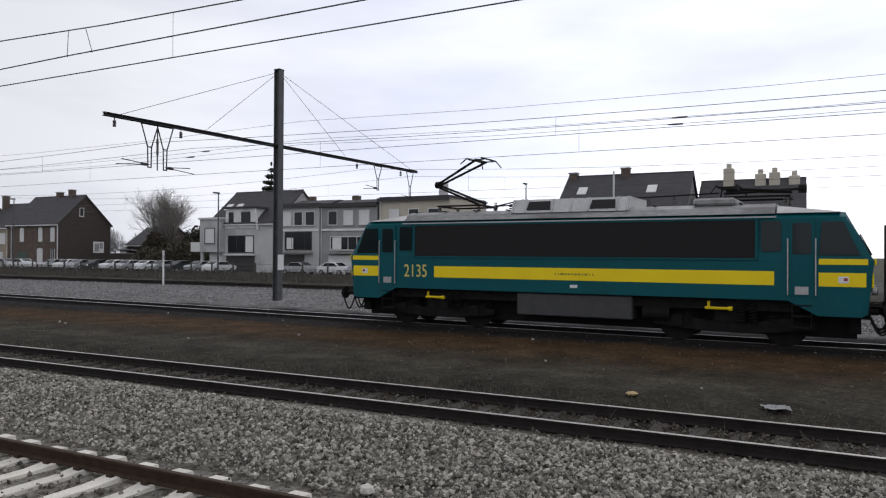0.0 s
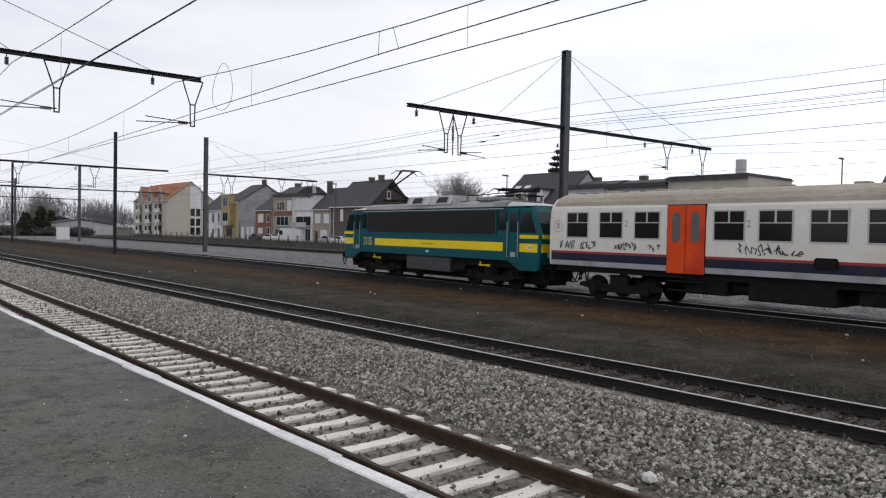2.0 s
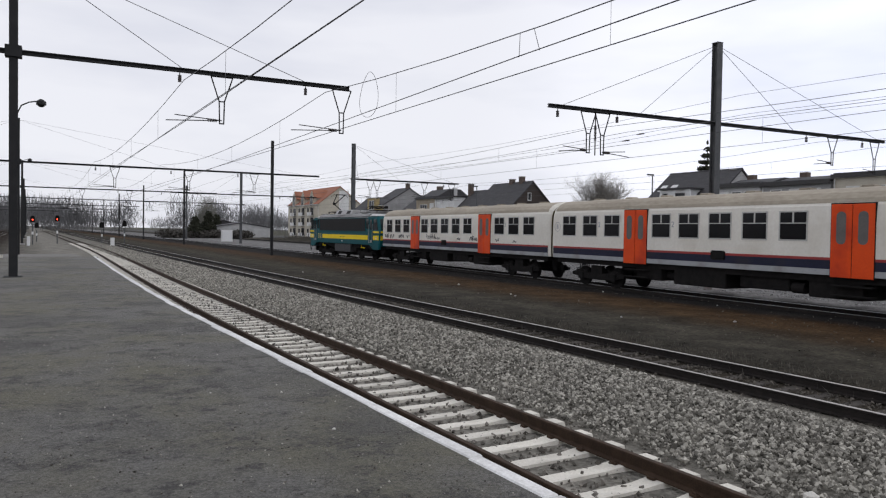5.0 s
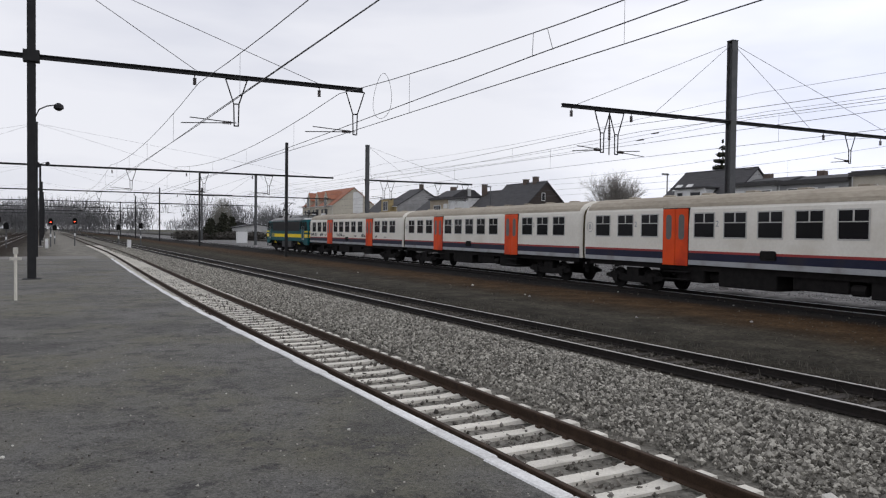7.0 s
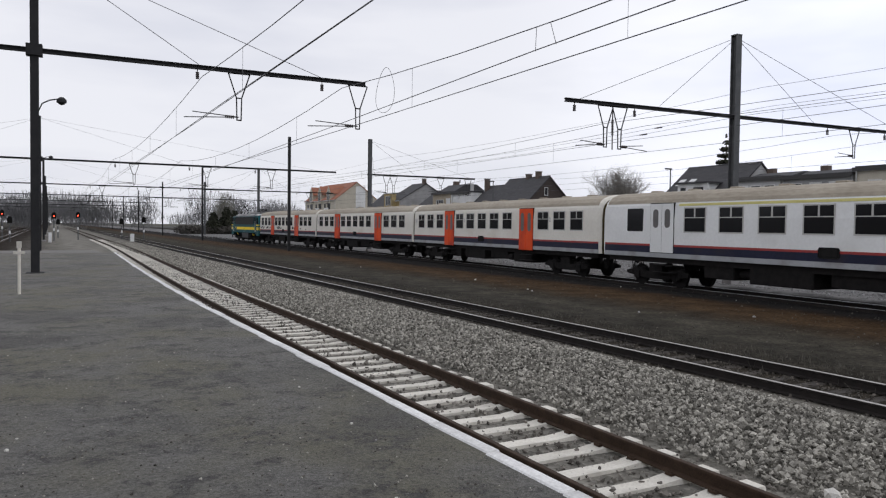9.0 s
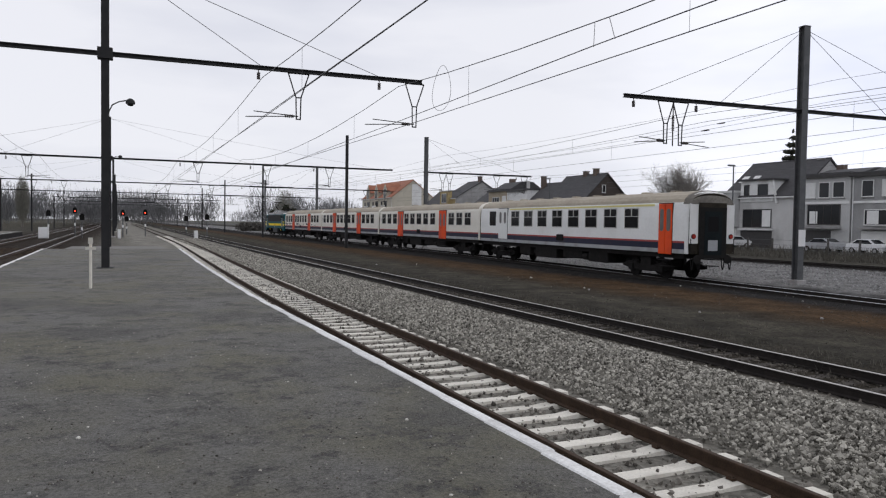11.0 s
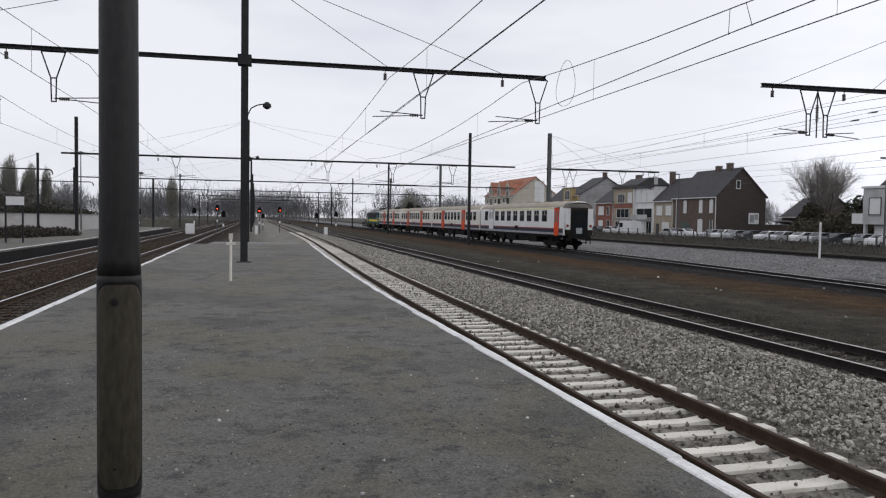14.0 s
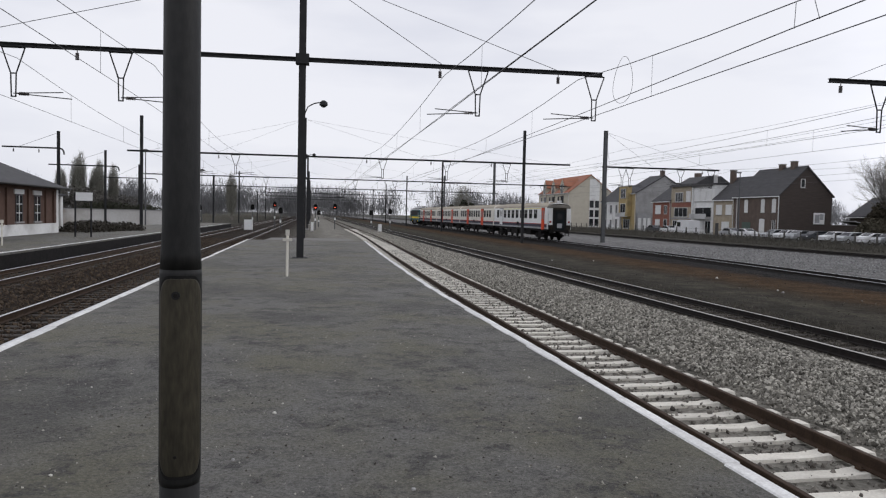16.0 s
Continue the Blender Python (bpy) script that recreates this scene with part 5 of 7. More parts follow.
def flat_house(label, x, y0, y1, depth, top, wall, base=.1, fascia=DARK_TRIM):
    ho = thing("house", label, "house", "houses along the street", m=pose(x, y0, 0))
    L = y1 - y0
    part("wall", boxes((0, depth, 0, L, base - .4, top)), wall, ho)
    part("roof", boxes((-.35, depth + .2, -.12, L + .12, top, top + .12), (-.1, depth, 0, L, top + .12, top + .3)), SLATE, ho)
    part("fascia", boxes((-.42, -.355, -.12, L + .12, top - .22, top + .16)), fascia, ho)
    return ho


# the dark brick corner house with a slated gable
BRICK_YELLOW = surface("yellow_brick", (.36, .27, .12), (.46, .36, .18), 1.2, .9, .2, fine=18, c3=(.30, .24, .13))
h = gable_house("dark brown brick house with slate gable and white arched windows", 72, 102.9, 115.2, 9.2, 7.0, 11.4, BRICK_DARK, SLATE, BRICK_SOOT, ((6.2, 4.6, 12.2), (3.2, 4.6, 12.5)))
for y, z, w, hh, bl in ((1.3, 4.3, .8, 1.9, True), (4.2, 4.3, .8, 1.9, True), (8.8, 4.3, .8, 1.9, True), (4.3, .9, 1.2, 2.1, True), (1.2, .9, .7, 2.1, False)):
    house_window(h, -.02, y, z, w, hh, blind=bl)
    part("window_arch", extrude_x(bmesh.new(), [(y - w / 2 - .1, z + hh), (y - w / 4, z + hh + .2), (y + w / 4, z + hh + .2), (y + w / 2 + .1, z + hh)], -.09, -.005), WHITE_TRIM if bl else BRICK_DARK, h)
part("garage_door", boxes((-.08, -.02, 7.4, 9.8, .1, 2.6)), GARAGE_GREEN, h)
part("downpipe", tubes([((-.1, .05, .1), (-.1, .05, 7.0))], .07, 8), WHITE_TRIM, h)
part("downpipe", tubes([((-.1, 11.4, .1), (-.1, 11.4, 7.0))], .07, 8), WHITE_TRIM, h)
part("wall_panel", boxes((6.0, 7.9, -.16, -.06, 2.5, 4.3)), PALE_PLASTIC, h, "pale billboard panel fixed to the gable")
part("panel_picture", boxes((6.2, 7.0, -.175, -.163, 2.7, 4.0), (7.1, 7.7, -.175, -.163, 3.2, 4.1)), SILL_GREY, h)
house_window(h, 3.9, -.06, 8.3, .6, 1.2, face="y", cols=1)
gw = thing("garden_wall", "low dark brick garden wall beside the gable", "wall", m=pose(73, 103.6, .1))
part("wall", boxes((0, 13.5, 0, .3, -.3, 2.3)), BRICK_SOOT, gw)
part("coping", boxes((-.05, 13.55, -.06, .36, 2.3, 2.4)), DARK_CONCRETE, gw)
sh = thing("garden_shed", "small shed with a pale sloping roof in the garden", "shed", m=pose(86.8, 104.5, .1))
part("wall", boxes((0, 3.6, 0, 3, -.3, 2.4)), BRICK_SOOT, sh)
part("roof", extrude_y(bmesh.new(), [(-.3, 2.9), (3.9, 2.2), (3.9, 2.35), (-.3, 3.05)], -.4, 3.3), SILL_GREY, sh)
h = gable_house("tan brick terraced house under a dark slate roof", 72, 115.4, 121.8, 8.5, 6.6, 10.4, BRICK_TAN, SLATE, None, ((6.0, 3.4, 11.9),))
for y, z, w, hh in ((1.5, 3.9, 1.7, 1.6), (4.6, 3.9, 1.7, 1.6), (2.4, .9, 2.2, 1.6)):
    house_window(h, -.02, y, z, w, hh, blind=True)
part("door", boxes((-.06, -.02, 4.6, 5.6, .1, 2.3)), DARK_TRIM, h)
h = flat_house("white modern flat-roofed terraced house", 72, 122, 129.4, 9, 9.3, RENDER_WHITE)
for y, z, w, hh, bl in ((1.5, 6.4, 1.7, 1.7, True), (3.6, 6.4, 1.7, 1.7, True), (5.7, 6.4, 1.7, 1.7, True), (3.4, 3.4, 5.6, 1.7, False), (4.8, .5, 2.6, 2.1, True), (1.6, .4, 1.8, 2.2, False)):
    house_window(h, -.02, y, z, w, hh, blind=bl, cols=2)
part("balcony", boxes((-1.1, 0, .6, 6.6, 3.0, 3.15), (-1.1, -1.04, .6, 6.6, 3.15, 3.95)), RENDER_PALE, h)
part("pilaster", boxes((-.25, -.01, 7.0, 7.38, .1, 9.1)), WHITE_TRIM, h)
h = flat_house("tan brick terraced house with a chimney", 72, 129.6, 137.9, 9, 9.5, BRICK_TAN)
for y, z, w, hh, bl in ((1.4, 6.4, 1.5, 1.9, True), (5.0, 6.4, 2.9, 1.7, False), (4.2, 3.4, 5.0, 1.7, False), (2.4, .4, 2.8, 2.2, True), (6.0, .4, 2.4, 2.2, False)):
    house_window(h, -.02, y, z, w, hh, blind=bl, cols=3)
part("spandrel", boxes((-.06, -.01, .4, 7.9, 5.3, 6.2)), BRICK_RED, h)
part("sill_band", boxes((-.12, -.01, .2, 8.1, 2.9, 3.2)), DARK_CONCRETE, h)
part("roof_slope", extrude_y(bmesh.new(), [(.8, 9.8), (8.6, 9.8), (6.2, 11.4), (3.6, 11.4)], .4, 7.9), SLATE, h)
part("chimney", soft_box(4.6, 5.6, 6.6, 7.8, 9.4, 12.3, .03), BRICK_DARK, h)
part("chimney", soft_box(4.6, 5.4, .3, 1.2, 9.4, 11.6, .03), RENDER_PALE, h)
h = gable_house("low red brick terraced house with white windows", 72, 138.1, 145.9, 9.5, 6.6, 10.0, BRICK_RED, SLATE, RENDER_GREY)
for y, z, w, hh, bl in ((2.0, 4.0, 1.1, 1.6, False), (5.3, 4.0, 2.3, 1.7, True), (2.0, .6, 1.3, 2.2, False), (5.4, .8, 1.9, 1.9, True)):
    house_window(h, -.02, y, z, w, hh, blind=bl)
h = gable_house("tall yellow brick house with a bare grey cement gable", 72, 154.4, 161.8, 13.5, 8.6, 12.6, BRICK_YELLOW, SLATE, RENDER_GREY, ((.7, 6.6, 13.8),))
part("bay", boxes((-1.0, 0, 2.2, 7.0, 3.3, 10.2)), BRICK_YELLOW, h)
part("bay_roof", boxes((-1.15, .2, 2.05, 7.15, 10.2, 10.4)), WHITE_TRIM, h)
for z in (7.6, 4.2):
    house_window(h, -1.02, 4.6, z, 2.6, 2.0, trim=WHITE_TRIM, cols=2)
part("balcony", boxes((-1.7, -1.0, 2.0, 7.2, 3.2, 3.35), (-1.7, -1.64, 2.0, 7.2, 3.35, 4.1)), RENDER_PALE, h)
house_window(h, -.02, 4.6, .6, 3.2, 2.0, blind=False, cols=3)
part("annex", boxes((.3, 7.0, -7.8, -.4, -.2, 4.2)), RENDER_GREY, h)
for y in (-6.4, -4.4, -1.8):
    part("annex_door", boxes((.2, .29, y - .7, y + .7, .1, 3.0)), WHITE_TRIM, h)
h = gable_house("small white rendered house with a slate roof", 72, 162.6, 174.1, 9, 6.9, 10.6, RENDER_WHITE, SLATE)
for y, z, w, hh in ((2.2, 4.0, 1.0, 2.0), (5.4, 4.0, 1.0, 2.0), (9.0, 4.0, 1.0, 2.0), (2.2, .4, 1.0, 2.2), (5.4, .4, 1.0, 2.0), (9.0, .4, 1.0, 2.0)):
    house_window(h, -.02, y, z, w, hh)
part("skylight", extrude_y(bmesh.new(), [(1.4, 8.32), (2.6, 9.3), (2.6, 9.38), (1.4, 8.4)], 1.4, 2.6), BLIND, h)
h = gable_house("large beige apartment house with an orange tiled roof and dormers", 72, 198.2, 226.0, 13, 10.0, 15.0, RENDER_BEIGE, TILE_ORANGE, RENDER_BEIGE)
for yk in (5.5, 13.5, 21.5):
    d = part("dormer", extrude_x(bmesh.new(), [(yk - 1.5, 9.0), (yk + 1.5, 9.0), (yk + 1.5, 12.2), (yk, 13.9), (yk - 1.5, 12.2)], -.25, 3.5), RENDER_BEIGE, h)
    part("dormer_roof", extrude_x(bmesh.new(), [(yk - 2.0, 11.9), (yk, 14.3), (yk + 2.0, 11.9), (yk + 2.0, 11.7), (yk, 14.05), (yk - 2.0, 11.7)], -.1, 4.6), TILE_ORANGE, d)
    part("dormer_pane", boxes((-.3, -.25, yk - .8, yk + .8, 9.6, 12.4)), HOUSE_GLASS, d)
    for z in (.8, 3.9, 6.9):
        house_window(h, -.02, yk, z, 2.2, 2.1, trim=DARK_TRIM)
        house_window(h, -.02, yk + 3.4, z + .3, 1.0, 1.6, trim=DARK_TRIM, cols=1)
        part("balcony", boxes((-.9, 0, yk - 1.8, yk + 1.8, z - .25, z - .1), (-.9, -.85, yk - 1.8, yk + 1.8, z - .1, z + .75)), RENDER_WHITE, h)
part("pale_gable_strip", boxes((6.2, 9.2, -.07, -.042, .2, 14.0)), RENDER_WHITE, h)
for xg in (6.9, 8.5):
    for z in (.7, 3.2, 5.9):
        house_window(h, xg, -.075, z, 1.0, 1.8, trim=DARK_TRIM, face="y", cols=1)
# grey-white villas nearer the camera
h = gable_house("white villa with a steep slate roof and skylights", 72, 60.6, 71.8, 10.5, 6.5, 10.8, OFF_WHITE, SLATE, RENDER_PALE, ((1.0, 5.4, 10.9),))
house_window(h, -.02, 5.7, 2.7, 4.2, 2.1, trim=DARK_TRIM, cols=3)
part("curtain", boxes((-.06, -.035, 3.65, 4.9, 2.75, 4.75)), BLIND, h)
d = part("dormer", extrude_x(bmesh.new(), [(3.2, 5.8), (8.4, 5.8), (8.2, 8.4), (3.4, 8.4)], -.12, 3.5), RENDER_WHITE, h)
for y, w in ((4.8, 1.35), (7.3, .65)):
    house_window(h, -.13, y, 6.6, w, 1.25, trim=DARK_TRIM, cols=1)
part("dormer_roof", boxes((-.5, 4.6, 3.0, 8.6, 8.4, 8.6)), SLATE, d)
part("barge_board", extrude_x(bmesh.new(), [(2.5, 5.6), (2.8, 5.6), (3.5, 8.6), (3.2, 8.6)], -.3, -.14), WHITE_TRIM, d)
part("sill_slab", boxes((-.5, 0, 3.2, 8.3, 2.3, 2.5)), WHITE_TRIM, h)
# a dark panel on the wall stands in for the shade inside the garage
part("garage_opening", boxes((-.06, -.01, 3.4, 8.2, .1, 2.2)), DARK_TRIM, h)
wing = part("wing", boxes((-.95, 1.5, 8.5, 12.0, 2.7, 7.0)), RENDER_PALE, h)
part("cornice", boxes((-1.15, 1.6, 8.35, 12.15, 7.0, 7.25)), WHITE_TRIM, wing)
part("porch_pier", boxes((-.85, -.5, 11.6, 11.95, .1, 2.7)), RENDER_PALE, wing)
house_window(h, -.97, 10.2, 3.9, 1.6, 1.9, trim=DARK_TRIM, blind=True, cols=1)
house_window(h, -.02, 10.0, .9, 1.9, 1.5, trim=WHITE_TRIM, blind=True, cols=2)
part("side_balcony", boxes((-.9, 1.2, 12.0, 13.7, 2.75, 2.95), (-.9, -.82, 12.0, 13.7, 2.95, 4.0), (-.82, 1.2, 13.62, 13.7, 2.95, 4.0)), WHITE_TRIM, h)
s = (10.8 - 6.5) / 5.25
for y in (8.4, 10.2):
    bm = bmesh.new()
    extrude_y(bm, [(2.0, 6.5 + 2.0 * s + .26), (3.0, 6.5 + 3.0 * s + .26), (3.0, 6.5 + 3.0 * s + .32), (2.0, 6.5 + 2.0 * s + .32)], y - .5, y + .5)
    part("skylight", bm, BLIND, h)
for y0, y1, lab, wall, top in ((53.8, 60.2, "grey three-storey house with wide upper windows", RENDER_PALE, 8.5), (45.5, 53.6, "grey rendered house with garage and white windows", RENDER_GREY, 8.4), (36, 45.2, "pale flat-roofed house with blinds drawn", RENDER_BEIGE, 8.9)):
    h = flat_house(lab, 72, y0, y1, 10, top, wall)
    L = y1 - y0
    for k, (y, w) in enumerate(((L * .22, 1.3), (L * .5, 1.2), (L * .78, 1.2))):
        house_window(h, -.02, y, 6.1, w, 1.6, blind=(k == 2) != (wall is RENDER_GREY), cols=1)
    part("string_course", boxes((-.1, -.005, .1, L - .1, 5.35, 5.6)), RENDER_WHITE, h)
    part("downpipe", tubes([((-.1, L - .15, .1), (-.1, L - .15, top - .2))], .06, 6), WHITE_TRIM, h)
    part("curtain", boxes((-.06, -.042, L * .62, L * .78, 3.15, 4.55)), BLIND, h)
    house_window(h, -.02, L * .5, 3.1, L * .62, 2.1 if wall is RENDER_PALE else 1.5, trim=DARK_TRIM if wall is RENDER_PALE else WHITE_TRIM, cols=4)
    part("garage_door", boxes((-.07, -.015, L * .35, L * .85, .1, 2.4)), BLIND if wall is RENDER_GREY else DARK_TRIM, h)
    part("balcony", boxes((-.8, 0, L * .15, L * .85, 2.6, 2.75)), DARK_CONCRETE, h)
    part("roof_slope", extrude_y(bmesh.new(), [(2.0, top + .3), (9.5, top + .3), (7.5, top + (1.0 if wall is not RENDER_BEIGE else .35)), (4.5, top + (1.0 if wall is not RENDER_BEIGE else .35))], .2, L - .2), SLATE, h)
    part("chimney", soft_box(5, 5.8, L * (.34 if wall is RENDER_BEIGE else .75), L * (.34 if wall is RENDER_BEIGE else .75) + .9, top, top + (2.3 if wall is RENDER_BEIGE else 1.6), .03), RENDER_PALE if wall is RENDER_BEIGE else BRICK_DARK, h)
h = gable_house("house with a broad dark tiled roof and skylights", 74, 11.5, 24.5, 11, 6.8, 11.2, RENDER_PALE, SLATE, RENDER_GREY, ((6.8, 5.3, 12.0), (12.6, 5.3, 11.7)))
s = (11.2 - 6.8) / 5.5
for y in (3.6, 11.0):
    part("skylight", extrude_y(bmesh.new(), [(2.6, 6.8 + 2.6 * s + .26), (3.6, 6.8 + 3.6 * s + .26), (3.6, 6.8 + 3.6 * s + .33), (2.6, 6.8 + 2.6 * s + .33)], y - .5, y + .5), BLIND, h)
part("barge_board", boxes((0, .12, 6.75, 6.9, 6.8, 11.2)), WHITE_TRIM, h)
h = gable_house("red brick terraced houses end with pale chimneys", 76, 1.0, 10.4, 9, 6.5, 10.2, BRICK_RED, SLATE, BRICK_RED, ())
for y, z in ((6.9, 11.6), (3.9, 10.9), (2.6, 11.0), (.8, 10.6)):
    ch = part("chimney", soft_box(3.6, 4.8, y - .5, y + .5, 8.5, z, .05), RENDER_BEIGE, h)
    part("chimney_pot", tubes([((4.2, y, z), (4.2, y, z + .5))], .25, 8), RENDER_BEIGE, ch)
h = gable_house("low dark house beyond the garden", 92, 104, 112, 9, 4, 7, BRICK_SOOT, SLATE, BRICK_SOOT)
for yb, xb in ((-12, 78), (-26, 76), (-40, 77)):
    gable_house("brick terraced house under a slate roof", xb, yb - 11, yb, 10, 6.2, 9.8, BRICK_DARK, SLATE, BRICK_RED, ((3, 5, 10.8),))


# ---- cars, fences, street lamps ----
def car(paint, label):
    ca = thing("car", label, "car", "parked cars")
    prof = [(-2.1, .35), (-2.1, .75), (-1.95, .92), (-1.15, 1.02), (-.55, 1.42), (.75, 1.46), (1.55, 1.05), (2.05, .95), (2.12, .6), (2.1, .32)]
    bm = extrude_x(bmesh.new(), prof, -.83, .83)
    bmesh.ops.bevel(bm, geom=[e for e in bm.edges if abs(e.verts[0].co.x - e.verts[1].co.x) < .01], offset=.08, segments=2, affect="EDGES")
    part("body", bm, paint, ca)
    for a, b in ((((-1.16, 1.03), (-.60, 1.40)), "windscreen"), (((.80, 1.43), (1.50, 1.08)), "rear_window")):
        (ya, za), (yb, zb) = a
        n = Vector((0, -(zb - za), yb - ya)).normalized() * .012
        bm = bmesh.new()
        q = [bm.verts.new(Vector(c) + n) for c in ((-.66, ya, za), (.66, ya, za), (.58, yb, zb), (-.58, yb, zb))]
        q2 = [bm.verts.new(v.co - n * 2) for v in q]
        bm.faces.new(q)
        for k in range(4):
            bm.faces.new((q[k], q[(k + 1) % 4], q2[(k + 1) % 4], q2[k]))
        bmesh.ops.recalc_face_normals(bm, faces=bm.faces[:])
        part(b, bm, HOUSE_GLASS, ca)
    for s in (-1, 1):
        bm = extrude_x(bmesh.new(), [(-1.0, 1.0), (-.52, 1.36), (.68, 1.38), (1.25, 1.02)], *sorted((s * .82, s * .84)))
        part("side_window", bm, HOUSE_GLASS, ca)
        for y in (-1.3, 1.3):
            w = part("wheel", tubes([((s * .66, y, .31), (s * .85, y, .31))], .31, 14), BLACK_RUBBER, ca)
            part("rim", tubes([((s * .84, y, .31), (s * .86, y, .31))], .19, 12), ALU, w)
        part("headlight", soft_box(s * .72 - .12, s * .72 + .12, -2.13, -2.05, .64, .8, .02), PALE_PLASTIC, ca)
    return ca


CAR_WHITE = surface("white_car_paint", (.70, .70, .70), (.78, .78, .78), 1, .3)
CAR_SILVER = surface("silver_car_paint", (.42, .43, .44), (.5, .51, .52), 1, .3, metal=.4)
CAR_DARK = surface("dark_car_paint", (.03, .033, .04), (.05, .053, .06), 1, .3)
kinds = [car(CAR_WHITE, "white parked car beside the fence"), car(CAR_SILVER, "silver parked car beside the fence"), car(CAR_DARK, "dark parked car beside the fence")]
rng = random.Random(3)
spots = [(67, 65.0 + 3.15 * k) for k in range(11)] + [(68, 40.0), (68, 44.3), (68, 48.6), (67, 53), (66, 102.5), (66, 106.5), (66, 127), (66, 133)]
for k, (x, y) in enumerate(spots):
    src = kinds[(0, 1, 0, 1, 0, 1, 0, 2, 1, 0, 1)[k % 11]]
    m = pose(x + rng.uniform(-.4, .4), y, .15, 0, 0, (90 if rng.random() < .6 else -90) + rng.uniform(-7, 7)) if k < 11 else pose(x, y, .15, 0, 0, rng.choice((0, 180)) + rng.uniform(-5, 5))
    if k < 3:
        kinds[k].matrix_basis = m
    else:
        copy_thing(src, m)
# white van in the street
van = thing("van", "white panel van with dark windows parked in the street", "van", m=pose(65, 118.5, .15))
part("body", extrude_x(bmesh.new(), [(-2.6, .4), (-2.6, 2.5), (1.2, 2.6), (1.7, 2.3), (2.3, 1.3), (2.9, 1.15), (2.9, .4)], -1, 1), CAR_WHITE, van)
part("windscreen", extrude_x(bmesh.new(), [(1.72, 2.28), (2.28, 1.36), (2.32, 1.38), (1.77, 2.32)], -.85, .85), HOUSE_GLASS, van)
for s in (-1, 1):
    part("side_window", boxes((*sorted((s * 1.0, s * 1.015)), .4, 1.7, 1.4, 2.2)), HOUSE_GLASS, van)
    for y in (-1.7, 1.9):
        part("wheel", tubes([((s * .8, y, .35), (s * 1.02, y, .35))], .35, 14), BLACK_RUBBER, van)

OLD_POST = surface("dark_old_concrete", (.06, .058, .052), (.11, .105, .096), 3, .95, .3)
fence = thing("fence", "low wire fence on dark concrete posts along the yard", "fence", kind="")
pm = bpy.data.meshes.new("post")
b0 = soft_box(-.07, .07, -.07, .07, -.1, 1.5, .01)
b0.to_mesh(pm)
b0.free()
pm.materials.append(OLD_POST)
for k in range(52):
    link("post", pm, fence, m=pose(57.5, 30 + 3.0 * k, .1, rng.uniform(-2, 2), rng.uniform(-2, 2)))
for z in (.5, .9, 1.35):
    part("fence_wire", tubes([((57.5, 30, z + .1), (57.5, 183, z + .1))], .012, 4), WIRE, fence)


def street_lamp(x, y, top, arm=-1.2, label="slender grey street lamp with a flat head"):
    la = thing("street_lamp", label, "street lamp", "street lamps", m=pose(x, y, 0))
    part("pole", tube(bmesh.new(), (0, 0, 0), (0, 0, top), .11, 8, .06), GREY_STEEL, la)
    part("lamp_head", soft_box(-.15 + min(0, arm), .15 + max(0, arm), -.14, .14, top - .02, top + .14, .04), GREY_STEEL, la)
    return la


street_lamp(58.8, 93, 9.4, -.6)
street_lamp(58.8, 57.4, 9.0, -.6)
street_lamp(75, 28.2, 10.3, -.5)
street_lamp(64, 152, 9.0)
wp = thing("marker_post", "slim white marker post standing in the ballast", "marker post", m=pose(43, 48, 0))
part("post", soft_box(-.065, .065, -.065, .065, -.2, 2.75, .02), EDGE_WHITE, wp)

# ---- plants ----
BARK = surface("grey_brown_bark", (.12, .108, .095), (.19, .17, .15), 3, .95, .4)
TWIG = surface("bare_twigs", (.19, .178, .16), (.29, .27, .245), 3, .95)
EVERGREEN = surface("evergreen_foliage", (.016, .020, .011), (.045, .046, .026), 1.2, .9, fine=6)
YEW = surface("brown_green_yew", (.034, .028, .017), (.085, .07, .045), 1.2, .95, fine=6)
BROWN_HEDGE = surface("dull_brown_hedge", (.05, .045, .03), (.10, .088, .06), 1.0, .95, fine=6)
THICKET = surface("bare_thicket", (.06, .056, .048), (.11, .10, .088), .8, .95, fine=5)
HEAP = surface("dark_bramble", (.022, .019, .014), (.055, .047, .035), 1.0, .95, fine=6)
DRY_GRASS = surface("dry_winter_grass", (.065, .06, .048), (.13, .12, .098), 1.5, .95)
# bare wood lightened towards grey, so the colour itself carries the distance haze
FAR_WOOD_HAZE = surface("haze_greyed_bare_wood", (.135, .135, .137), (.21, .21, .212), .05, 1.0)


POPLAR = surface("poplar_twigs", (.15, .147, .12), (.25, .243, .21), 1.0, .95)


